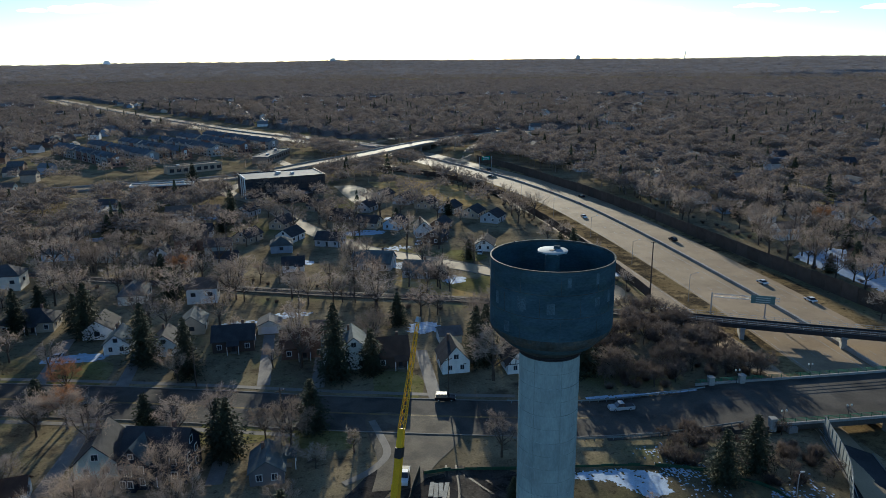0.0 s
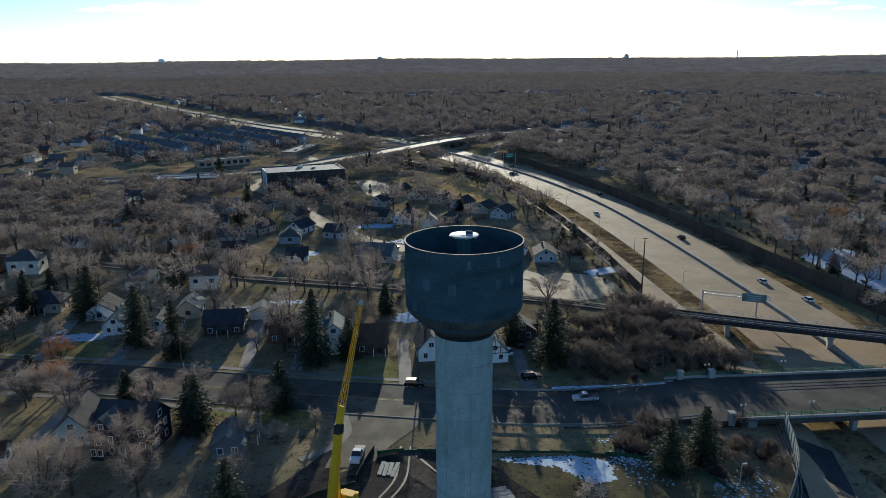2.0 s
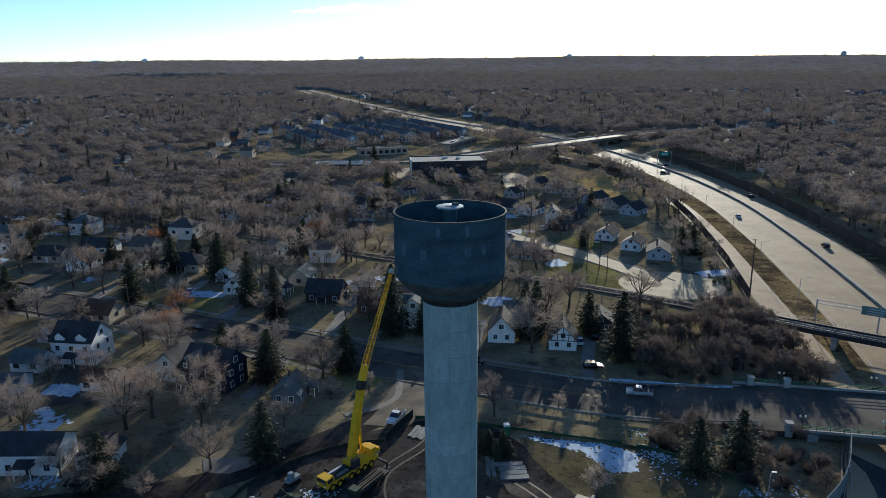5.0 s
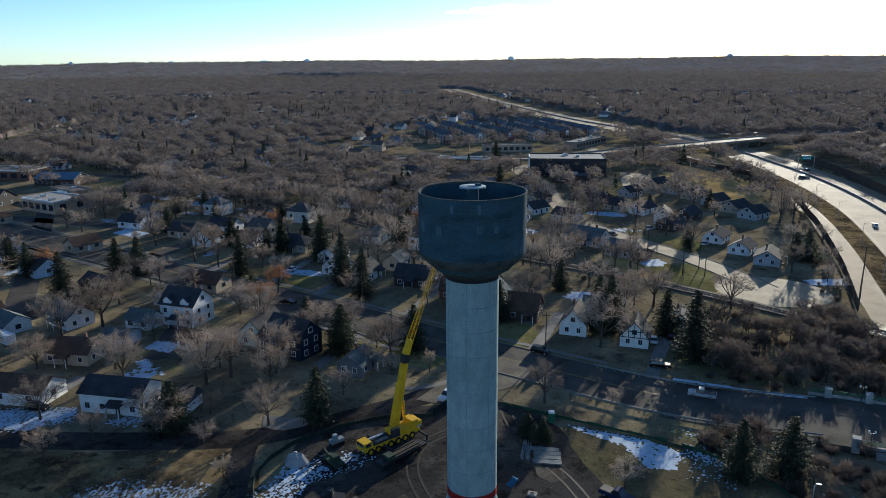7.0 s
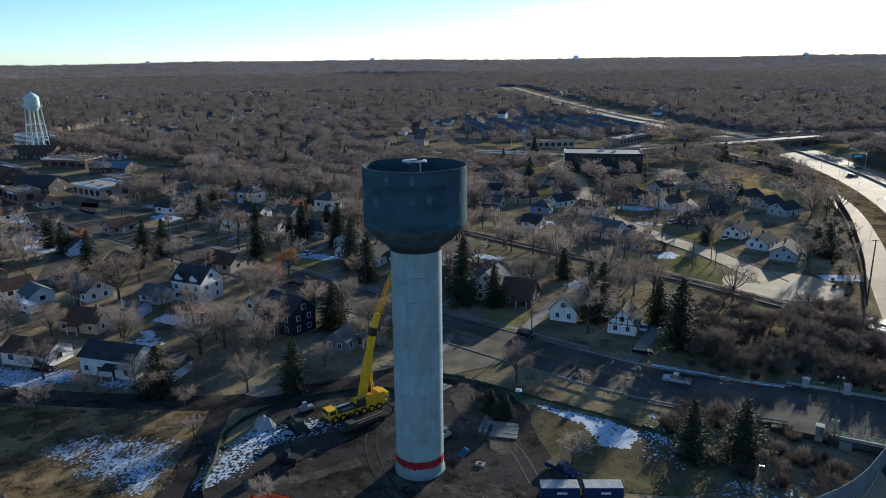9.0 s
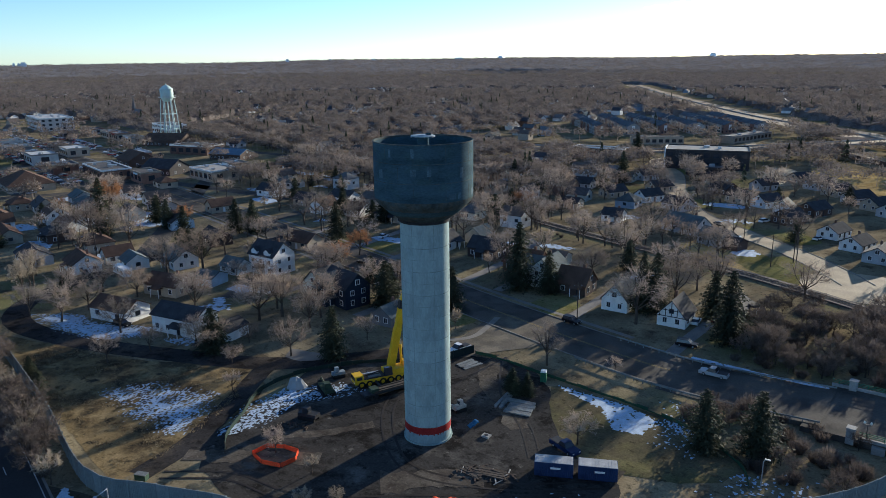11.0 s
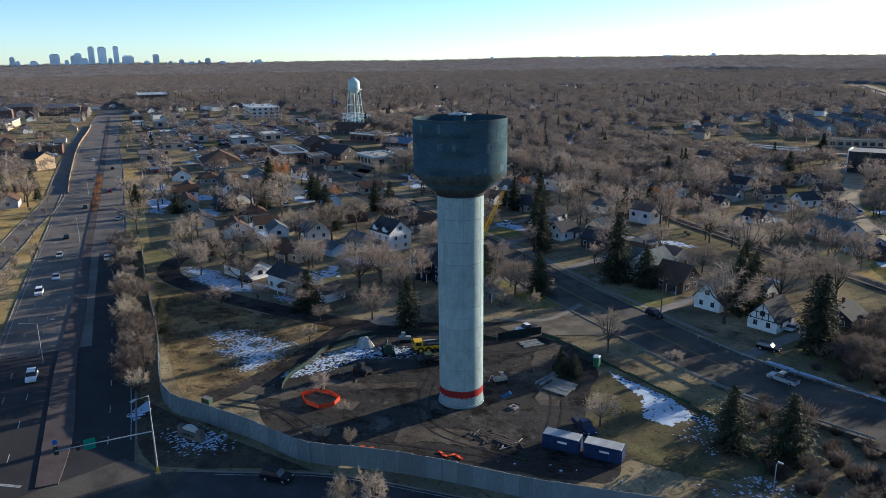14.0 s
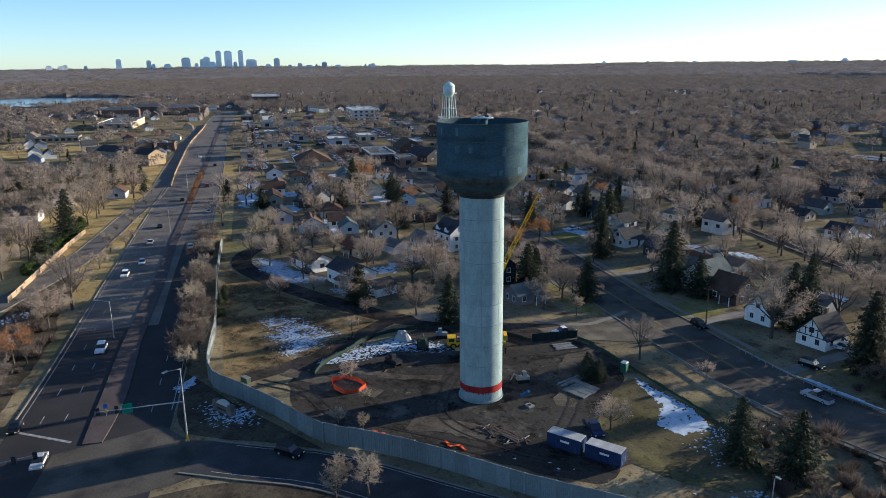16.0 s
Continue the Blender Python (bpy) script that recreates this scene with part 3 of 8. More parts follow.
def patch(name, label, pts, material, z, category, step=2.5, ragged=1.2, kind="structure"):
    """A piece of ground cover with a ragged edge, laid on the ground."""
    line = smooth_line(list(pts) + [pts[0]], step)[:-1]
    c = line.mean(axis=0)
    out = []
    for p in line:
        k = noise.noise((p[0] * 0.23, p[1] * 0.23, 3.1)) * ragged
        d = p[:2] - c[:2]
        q = p[:2] + d / max(np.linalg.norm(d), 0.1) * k
        out.append((q[0], q[1], land(*q) + z))
    b = Build().add([(c[0], c[1], land(c[0], c[1]) + z)] + out, [(0, i + 1, (i + 1) % len(out) + 1) for i in range(len(out))])
    return tagged(b.part(name, material), label, category, kind=kind)


def snow(label, pts, cover, size=0.5, z=0.05):
    """Lying snow: a thin sheet with holes and a broken edge, thicker where it is whole."""
    poly = np.array(pts, float)
    x0, y0 = poly.min(axis=0) - 1
    x1, y1 = poly.max(axis=0) + 1

    def inside(x, y):
        hit, j = False, len(poly) - 1
        for i in range(len(poly)):
            (xi, yi), (xj, yj) = poly[i], poly[j]
            if (yi > y) != (yj > y) and x < (xj - xi) * (y - yi) / (yj - yi) + xi:
                hit = not hit
            j = i
        return hit
    ends = np.roll(poly, -1, axis=0)
    span = ends - poly

    def rim(x, y):
        q = np.array((x, y)) - poly
        t = np.clip((q * span).sum(axis=1) / np.maximum((span ** 2).sum(axis=1), 1e-6), 0, 1)
        return np.sqrt(((q - span * t[:, None]) ** 2).sum(axis=1)).min()
    b, nx, ny, ids = Build(), int((x1 - x0) / size) + 1, int((y1 - y0) / size) + 1, {}

    def corner(i, j):
        if (i, j) not in ids:
            x, y = x0 + i * size, y0 + j * size
            jx, jy = noise.noise((x * 2.1, y * 2.1, 7)), noise.noise((x * 2.1, y * 2.1, 19))
            ids[i, j] = len(b.v)
            b.v.append((x + jx * size * 0.7, y + jy * size * 0.7, land(x, y) + z + 0.04 * abs(jx)))
        return ids[i, j]
    for i in range(nx):
        for j in range(ny):
            x, y = x0 + (i + 0.5) * size, y0 + (j + 0.5) * size
            n = 0.40 * noise.noise((x * 0.14, y * 0.14, 1)) + 0.30 * noise.noise((x * 0.8, y * 0.5, 5)) + 0.85 * noise.noise((x * 2.6, y * 1.5, 9))
            if inside(x, y) and n < (cover - 0.5) * 1.6 - 0.45 * max(0.0, 1 - rim(x, y) / (3.0 if cover < 0.7 else 0.8)):
                b.f.append((corner(i, j), corner(i + 1, j), corner(i + 1, j + 1), corner(i, j + 1)))
    return tagged(b.part("snow", SNOW), label, "snow", kind="stuff")


patch("site_mud", "churned dark mud of the building site with tyre tracks", [(-2, 60), (22, 54), (48, 72), (66, 86), (58, 96), (46, 110), (28, 122), (8, 114), (-6, 98), (-3, 80)], DIRT, 0.03, "bare ground")
patch("lawn", "faded yellow-green lawn beside the containers", [(46, 104), (56, 94), (72, 96), (80, 104), (74, 112), (60, 116), (48, 117), (40, 116)], LAWN, 0.04, "lawn")
patch("meadow", "tan dry grass inside the timber noise wall", [(-2, 46), (-2, 62), (-6, 80), (-20, 88), (-46, 77), (-86, 68), (-78, 66), (-40, 55)], WILD, 0.02, "grass")
patch("grass_strip", "tan grass between boulevard and frontage road", [(-20, 0), (-55, 10), (-100, 25), (-150, 43), (-230, 72), (-330, 103), (-345, 80), (-250, 30), (-150, -15), (-70, -20)], GOLD, 0.02, "grass", 4)
THICKET = [(-80, 23), (-66, 20), (-51, 18.5), (-31, 13), (-20, 9.5), (-8, 5), (-6, -8), (-40, -8), (-80, 6)]
LITTER = speckled("damp_litter", (0.085, 0.07, 0.052), [((0.13, 0.105, 0.07), 0.2, 0.42, 0.08), ((0.045, 0.038, 0.03), 0.12, 0.45, 0.08)])
patch("verge", "dark leaf litter and thin grass round the entrance sign", [(-12, 39.5), (-4, 42), (8, 44.5), (20, 48.5), (31, 52), (34, 53), (27, 46), (20, 38), (12, 34)], LITTER, 0.028, "grass", ragged=0.3)
patch("verge", "brown grass island inside the slip road", [(33, 24), (34, 32), (37, 40), (44, 48), (56, 55.5), (78, 68), (100, 84), (130, 70), (120, 20), (60, 12)], LITTER, 0.028, "grass", ragged=0.4)
patch("field", "tan open grass before a low hall", [(-569, 14), (-528, 72), (-470, 66), (-440, 30), (-456, 8)], GOLD, 0.036, "grass", 4, ragged=1.5)
patch("scrub_ground", "dark litter and thin snow beside the boulevard", [(-12, 3), (-45, 13), (-78, 22), (-104, 30), (-100, 20), (-70, 6), (-40, -8), (-16, -12)], LITTER, 0.034, "grass", ragged=1.0)
patch("scrub_ground", "dark litter under the scrub", THICKET, LITTER, 0.028, "grass", ragged=1.0)
PALEMUD = speckled("pale_mud", (0.13, 0.112, 0.09), [((0.07, 0.058, 0.048), 0.25, 0.5, 0.1)])
for pts, w in (([(24, 123), (27, 112), (35, 105), (43, 97)], 2.0), ([(46, 80), (40, 76), (33, 70)], 2.6), ([(20, 70), (10, 64), (0, 58)], 1.8), ([(52, 90), (58, 92), (64, 92)], 2.4), ([(6, 70), (14, 76), (20, 84)], 1.2)):
    ln = smooth_line(pts, 1.2)
    b_ = Build()
    for p_, q_ in zip(ln, normals(ln)):
        e0, e1 = (w * (1 + 0.6 * noise.noise((p_[0] * 0.5, p_[1] * 0.5, k_))) for k_ in (2.0, 9.0))
        b_.v += [(p_[0] + q_[0] * e0, p_[1] + q_[1] * e0, 0.052), (p_[0] - q_[0] * e1, p_[1] - q_[1] * e1, 0.052)]
    b_.f += [(2 * i, 2 * i + 1, 2 * i + 3, 2 * i + 2) for i in range(len(ln) - 1)]
    tagged(b_.part("gravel_track", PALEMUD), "pale dried mud strip on the building site", "track", kind="structure")
patch("lawn", "sunlit tan and green grass between the close and the railway", [(40, 259), (52, 246), (64, 234), (71, 222), (78, 212), (66, 213), (52, 219), (38, 228), (26, 246)], GOLD, 0.035, "grass", ragged=0.6)
GREEN = speckled("winter_lawn", (0.20, 0.18, 0.075), [((0.14, 0.14, 0.05), 0.1, 0.45, 0.08), ((0.26, 0.21, 0.11), 0.07, 0.42, 0.08)])
for pts in ([(50, 276), (60, 265), (68, 272), (58, 284)], [(28, 282), (36, 274), (44, 280), (32, 292)], [(4, 322), (12, 310), (22, 318), (12, 334)], [(-16, 352), (-4, 330), (2, 336), (-8, 362)], [(-40, 425), (-28, 395), (-18, 400), (-30, 432)], [(56, 240), (66, 229), (70, 234), (60, 246)], [(-26, 152), (-14, 150), (-12, 141), (-25, 142)], [(-6, 150), (6, 144), (5, 134), (-7, 138)], [(-66, 176), (-54, 176), (-54, 190), (-66, 190)], [(12, 158), (22, 154), (24, 166), (14, 170)]):
    patch("lawn", "short yellow-green winter lawn in the sun", pts, GREEN, 0.045, "lawn", ragged=0.5)
patch("street_apron", "pale worn concrete apron where the side street meets the avenue", [(8, 118), (10, 128), (10, 148), (26, 142), (28, 134), (22, 126), (16, 118)], mat("pale_asphalt", (0.155, 0.13, 0.095), 0.9, 0.3, 0.12, 3, second=(0.10, 0.086, 0.068), mix=0.5), 0.068, "road", ragged=0.3)
ln = smooth_line([(-1, 50), (-3, 62), (-9, 76), (-15, 88), (-17, 93)], 1.5)
tagged(ribbon(ln, 2.3, -2.3, 0.042).part("site_track", TRACK), "dark wet gravel track across the site", "track", kind="structure")

for k, pts in enumerate(([(24, 124), (22, 112), (16, 100), (20, 88), (34, 76), (50, 80), (64, 90)], [(26, 122), (34, 108), (44, 98), (50, 90)], [(2, 52), (12, 58), (26, 60), (44, 72), (62, 84)])):
    ln = smooth_line(pts, 1.5)
    ruts = Build()
    for off in (-1.0, 1.0):
        ribbon(ln, off + 0.22, off - 0.22, 0.06, 0, ruts)
    tagged(ruts.part("tyre_tracks", mat("wet_rut", (0.03, 0.024, 0.02), 0.6, 0.3, 0.4, 3)), "pair of wet tyre ruts in the mud", "tyre tracks", kind="stuff")
for off in (10.6, -10.6):
    ln = smooth_line([q for q in AVENUE if q[0] < (50 if off > 0 else -2)], 4)
    tagged(ribbon(ln, off + 0.75, off - 0.75, 0.05).part("sidewalk", SIDEWALK), "concrete sidewalk along the avenue", "sidewalk", kind="structure")
DRIVE = mat("drive_concrete", (0.22, 0.20, 0.18), 0.85, 0.2, 0.3, 3)
for pts in ([(55, 146), (55.5, 156), (57, 172)], [(26, 152), (26.5, 165), (27, 182)], [(-1, 164), (0, 180), (1, 196)], [(-14, 168), (-14, 190), (-14, 202)], [(-48, 169), (-48, 186), (-48, 204)], [(-68, 169), (-69, 190), (-70, 210)], [(-20, 152), (-20, 140), (-21, 126)], [(-50, 153), (-51, 142), (-52, 128)], [(-29, 87), (-34, 92), (-37, 97)], [(-66, 80), (-68, 92), (-70, 104)], [(-95, 168), (-96, 185), (-98, 200)]):
    ln = smooth_line(pts, 3)
    tagged(ribbon(ln, 1.6, -1.6, 0.052).part("driveway", DRIVE), "narrow concrete driveway beside a house", "driveway", kind="structure")
    KEEP.append((ln, 0, 1.6))
ln = smooth_line([(3, 121.5), (8.4, 125), (12.2, 130.6), (11.6, 138), (10.4, 145)], 1.5)
tagged(ribbon(ln, 0.8, -0.8, 0.085).part("sidewalk", SIDEWALK), "pale curved sidewalk at the mouth of the side street", "sidewalk", kind="structure")
patch("drive_apron", "pale flared concrete apron at the side street", [(-17, 97), (-12, 97), (-8, 101.5), (-11, 103), (-14, 102), (-19, 101)], SIDEWALK, 0.07, "apron", ragged=0.2)
patch("lawn", "sunlit yellow-green lawn beside the turning circle", [(46, 252), (58, 241), (68, 228), (69, 214), (58, 220), (44, 238)], speckled("sunny_lawn", (0.17, 0.15, 0.06), [((0.22, 0.19, 0.09), 0.12, 0.45, 0.1), ((0.10, 0.11, 0.045), 0.07, 0.42, 0.1)]), 0.04, "lawn")
SPOTS.append((58, 232, 13))
patch("parking_lot", "sunlit tan parking lot behind the office", [(14, 452), (30, 446), (38, 396), (24, 392)], STREETC, 0.045, "parking lot", ragged=0.5)
SPOTS.append((27, 422, 20))
patch("field", "tan bare field below the motorway bank", [(36, 462), (76, 450), (94, 376), (80, 372), (58, 420), (40, 440)], GOLD, 0.04, "grass", ragged=0.8)
SPOTS.extend([(66, 430, 18), (82, 392, 10)])


def tufts(name, label, poly, number, low, high, material, seed):
    """Tall dry grass: single leaning blades over a piece of ground."""
    rg = random.Random(seed)
    pl = np.array(poly, float)
    (x0, y0), (x1, y1) = pl.min(axis=0), pl.max(axis=0)
    b = Build()
    n = 0
    while n < number:
        x, y = rg.uniform(x0, x1), rg.uniform(y0, y1)
        hit, j = False, len(pl) - 1
        for i in range(len(pl)):
            if (pl[i][1] > y) != (pl[j][1] > y) and x < (pl[j][0] - pl[i][0]) * (y - pl[i][1]) / (pl[j][1] - pl[i][1]) + pl[i][0]:
                hit = not hit
            j = i
        n += 1
        if not hit or noise.noise((x * 0.16, y * 0.16, seed)) < 0.02:
            continue
        h, z = rg.uniform(low, high), land(x, y)
        for k in range(7):
            a, w = rg.uniform(0, 6.283), rg.uniform(0.03, 0.09)
            u, v = x + rg.uniform(-0.4, 0.4), y + rg.uniform(-0.4, 0.4)
            b.add([(u - w * math.sin(a), v + w * math.cos(a), z), (u + w * math.sin(a), v - w * math.cos(a), z), (u + math.cos(a) * 0.35, v + math.sin(a) * 0.35, z + h)], [(0, 1, 2)])
    return tagged(b.part(name, material), label, "grass", kind="stuff")


TUFT = mat("straw", (0.30, 0.24, 0.15), 1.0, 0.2, 0.3, 2, 0, second=(0.19, 0.145, 0.09), mix=0.5, spec=0.0)
see_through(TUFT, 0.4)
tufts("dry_grass", "tall tan dry grass inside the timber noise wall", [(-2, 48), (-4, 62), (-10, 78), (-22, 86), (-46, 76), (-86, 69), (-40, 56)], 8000, 0.12, 0.4, TUFT, 4)
tufts("dry_grass", "tan dry grass beside the boulevard", [(-100, 27), (-150, 47), (-230, 76), (-234, 74), (-190, 58), (-150, 44)], 2200, 0.3, 0.8, TUFT, 6)

# ---- the new water tower ----
TX, TY = 30.35, 86.7
tower = empty("water_tower", "unfinished water tower, pale concrete shaft under an open blue-grey steel tank", "water tower", TX, TY)
R = 4.05
Build().lathe([(0, 0), (R + 0.25, 0), (R + 0.25, 0.35), (R + 0.02, 0.35), (R, 2.0)], 64).part("footing", TOWERC, tower, "", True)
Build().lathe([(R, 2.0), (R + 0.03, 2.02), (R + 0.03, 3.25), (R, 3.27)], 64).part("red_band", REDBAND, tower, "rusty red painted band", True)
for k in range(34):       # paint run below the band
    a, h = 360 * k / 34 + 4 * math.sin(k * 5.1), 0.12 + 0.16 * abs(math.sin(k * 2.7))
    Build().box((R + 0.012) * math.cos(radians(a)), (R + 0.012) * math.sin(radians(a)), 2.03 - h, 0.03, 0.2 + 0.12 * math.sin(k * 1.9), h, a).part("paint_run", REDBAND, tower)
LIFTS, BASE, TOPZ = 9, 3.27, 39.05
lift_h = (TOPZ - BASE) / LIFTS
JOINT = Build().box(0, 0, 0, 0.02, 0.07, lift_h - 0.2).data("form_joint", FORMLINE)
for i in range(LIFTS):
    z0 = BASE + i * lift_h
    b = Build()
    b.lathe([(R - 0.35, z0), (R - 0.03, z0), (R - 0.03, z0 + 0.06), (R, z0 + 0.10), (R, z0 + lift_h - 0.10), (R - 0.03, z0 + lift_h - 0.06), (R - 0.03, z0 + lift_h)], 64)
    b.part("concrete_lift", TOWERC, tower, "", True)
    for z, w in ((z0 + 0.02, 0.11), (z0 + lift_h * 0.52, 0.05)):       # stained lines left by the forms
        Build().lathe([(R - 0.04, z), (R + 0.008, z), (R + 0.008, z + w), (R - 0.04, z + w)], 64).part("form_line", FORMLINE, tower, "", True)
    for k in range(7):
        a = 51.43 * (k + 0.35)
        ob = new("form_joint", JOINT)
        ob.parent = tower
        ob.matrix_basis = pose(math.cos(radians(a)) * R, math.sin(radians(a)) * R, z0 + 0.1, 0, 0, a)
NECK = [(R - 0.02, 39.05), (R + 0.16, 39.08), (R + 0.16, 39.24), (R + 0.02, 39.27), (R + 0.02, 39.36), (R + 0.22, 39.39), (R + 0.22, 39.52), (R + 0.1, 39.55)]
Build().lathe(NECK, 64).part("neck_ring", DARK, tower, "dark steel ring where shaft and tank meet", True)
RT = 8.05
Build().lathe([(R + 0.1, 39.55), (R + 0.7, 39.95), (R + 1.8, 40.8), (RT - 0.62, 42.2), (RT - 0.14, 42.8), (RT, 43.35)], 64).part("tank_cone", STEELR, tower, "olive-grey primed steel cone", True)
for z0, z1 in ((43.35, 46.3), (46.3, 49.3), (49.3, 52.2)):
    Build().lathe([(RT, z0), (RT, z1)], 96).part("tank_course", STEELB, tower, "blue-grey primed steel plates", True)
for z0 in (46.3, 49.3):
    Build().lathe([(RT - 0.05, z0 - 0.05), (RT + 0.012, z0 - 0.04), (RT + 0.012, z0 + 0.04), (RT - 0.05, z0 + 0.05)], 96).part("weld_seam", STEELR, tower, "", True)
for k in range(10):
    a = 6.28319 * (k + 0.2) / 10
    for z0, o in ((43.4, 0.0), (46.4, 0.31), (49.4, 0.0)):
        Build().box(RT * math.cos(a + o), RT * math.sin(a + o), z0, 0.02, 0.06, 2.45, math.degrees(a + o)).part("plate_seam", STEELR, tower)
PRIMER = flat("pale_touch_up_primer", (0.073, 0.118, 0.145), 0.9, 0.4)
rr = random.Random(5)
for k in range(20):
    a, z0 = rr.uniform(0, 6.28), rr.choice((43.7, 46.9, 47.2, 47.5, 50.3))
    w, h = rr.uniform(0.5, 1.5), rr.uniform(0.8, 1.7)
    b, n = Build(), 4
    for j in range(n + 1):
        q = a + (j / n - 0.5) * w / RT
        b.v += [((RT + 0.012) * math.cos(q), (RT + 0.012) * math.sin(q), z0), ((RT + 0.012) * math.cos(q), (RT + 0.012) * math.sin(q), z0 + h)]
    b.f += [(2 * j, 2 * j + 2, 2 * j + 3, 2 * j + 1) for j in range(n)]
    b.part("primer_patch", PRIMER, tower, "pale touch-up primer")
Build().lathe([(RT - 0.02, 52.15), (RT + 0.05, 52.17), (RT + 0.05, 52.31), (RT - 0.14, 52.31), (RT - 0.14, 52.0), (RT - 0.10, 52.0)], 96).part("rim", STEELR, tower, "thin dull steel rim", True)
Build().lathe([(RT - 0.12, 52.2), (RT - 0.14, 43.3), (RT - 0.7, 42.2), (R + 1.8, 40.7), (0.9, 39.5)], 96).part("tank_inside", STEELB, tower, "dark blue-grey steel inside the open tank", True)
Build().lathe([(0.95, 39.5), (0.95, 52.85)], 24).part("access_tube", STEELB, tower, "", True)
Build().lathe([(0.9, 52.72), (1.95, 52.78), (1.95, 52.92), (1.8, 52.96), (0.0, 52.99)], 40).part("hub_cap", flat("pale_blue_plate", (0.30, 0.37, 0.41)), tower, "pale blue-grey round plate on the tube", True)
Build().box(-0.1, -0.35, 52.985, 0.85, 0.5, 0.05, 20).part("hatch", DARK, tower, "dark open hatch in the plate")
Build().box(0.75, 0.45, 52.98, 0.9, 0.55, 0.32, -25, 0.9).part("hatch_lid", STEELB, tower, "raised blue-grey hatch lid")
for k in range(8):
    a = 6.28319 * k / 8
    Build().box(1.9 * math.cos(a), 1.9 * math.sin(a), 52.66, 0.22, 0.12, 0.14, math.degrees(a)).part("hub_bracket", GALV, tower)
SPOTS.append((TX, TY, 10))

# ---- noise walls, bridges and rails ----
NOISE_WALL = [(-79, 64), (-35, 52.5), (-5, 43.5), (8, 46.5), (18, 50), (31, 53.5), (38, 59), (48, 66), (64, 75), (80, 86), (92, 99), (98, 108), (103, 120)]


def noise_wall(name, label, pts, height, material, width=2.4, boards=True, base=None):
    """A wall of upright panels between posts; each panel is a piece of its own."""
    wall_ob = empty(name, label, "noise wall", kind="structure")
    line = smooth_line(pts, 3)
    panel = Build().box(0, 0, 0, width - 0.1, 0.09, height)
    if boards:
        for k in range(8):
            panel.box(-width / 2 + (k + 0.5) * width / 8, -0.06, 0.05, width / 8 - 0.06, 0.05, height - 0.02)
    data = panel.data("panel", material)
    post = Build().box(0, 0, 0, 0.24, 0.3, height + 0.02).data("post", material)
    rnd = random.Random(4)
    for p, a in along(line, width):
        step = 0.12 * round(3 * noise.noise((p[0] * 0.06, p[1] * 0.06, 2)))
        z = (base(p[0], p[1]) if base else land(p[0], p[1])) - 0.1 + step
        for d, n, sh in ((data, "panel", 0), (post, "post", width / 2)):
            ob = new(n, d)
            ob.parent = wall_ob
            c, s = math.cos(radians(a)), math.sin(radians(a))
            ob.matrix_basis = pose(p[0] + sh * c, p[1] + sh * s, z, 0, 0, a + rnd.uniform(-0.6, 0.6))
    KEEP.append((line, 0, 2.0))
    return wall_ob


TANWOOD = mat("tan_timber", (0.30, 0.22, 0.145), 0.9, 0.2, 0.3, 4, 0.2, rand=0.14, spec=0.05)
noise_wall("wall_noise_timber", "tall weathered grey timber noise wall with stepped top", NOISE_WALL, 3.7, FENCEW, base=lambda x, y: 0.0)
noise_wall("wall_noise_boulevard_far", "tall weathered grey timber noise wall beside the boulevard", [(-124, 77.3), (-81, 64.6)], 3.7, FENCEW, 7.2, False)
noise_wall("wall_noise_far", "tall dark brown timber noise wall along the motorway", [(183, 150), (177.5, 190), (175.5, 215), (174, 240), (172, 275), (169.5, 310), (167, 350), (161.5, 400), (153, 455), (140, 520), (130, 556)], 5.6, FENCED, 7.2, False)
noise_wall("wall_noise_slip", "dark timber noise wall above the slip road", [(107.5, 210), (110, 250), (111, 300), (110, 345), (105, 410), (88, 462), (70, 486), (40, 530)], 3.6, FENCED, 7.2, False, base=lambda x, y: -0.4)
noise_wall("wall_noise_boulevard", "tan timber fence between boulevard and frontage road", [(-261, 85.8), (-337, 105), (-470, 141), (-603, 182), (-664, 200)], 1.7, TANWOOD, 7.2, False)

noise_wall("wall_garden", "tan timber fence beside the frontage road", [(-84, 9), (-109, 17.1), (-140, 27), (-164.7, 35.5)], 1.9, TANWOOD, 7.2, False)

# road bridge of the avenue
bridge = empty("bridge_avenue", "concrete road bridge with green railings over the motorway", "bridge", kind="structure")
DECK = [(86, 134.5), (100, 133), (120, 132), (150, 131), (190, 130), (240, 126)]
deck_line = smooth_line(DECK, 4)
deck_h = lambda x, y: 0.06 + 1.6 * step01((x - 62) / 40)
ribbon(deck_line, 10.5, -10.5, lambda x, y: deck_h(x, y) - 1.25, 1.2).part("deck", OLDROAD, bridge, "worn grey asphalt deck")
for off in (10.2, -10.6):
    side_line = deck_line if off > 0 else deck_line[deck_line[:, 0] > 93]
    ribbon(side_line, off, off + 0.4, lambda x, y: deck_h(x, y), 0.55).part("parapet", BRIDGEC, bridge)
    rail_b = Build()
    for h in (0.85, 1.15, 1.45):
        ribbon(side_line, off + 0.15, off + 0.25, lambda x, y, h=h: deck_h(x, y) + h, 0.08, rail_b)
    rail_b.part("railing", SILT, bridge, "green steel railing")
    for p, a in along(at_offset(side_line, off + 0.2), 2.5):
        Build().box(p[0], p[1], deck_h(p[0], p[1]) + 0.5, 0.1, 0.1, 1.05, a).part("railing_post", SILT, bridge)
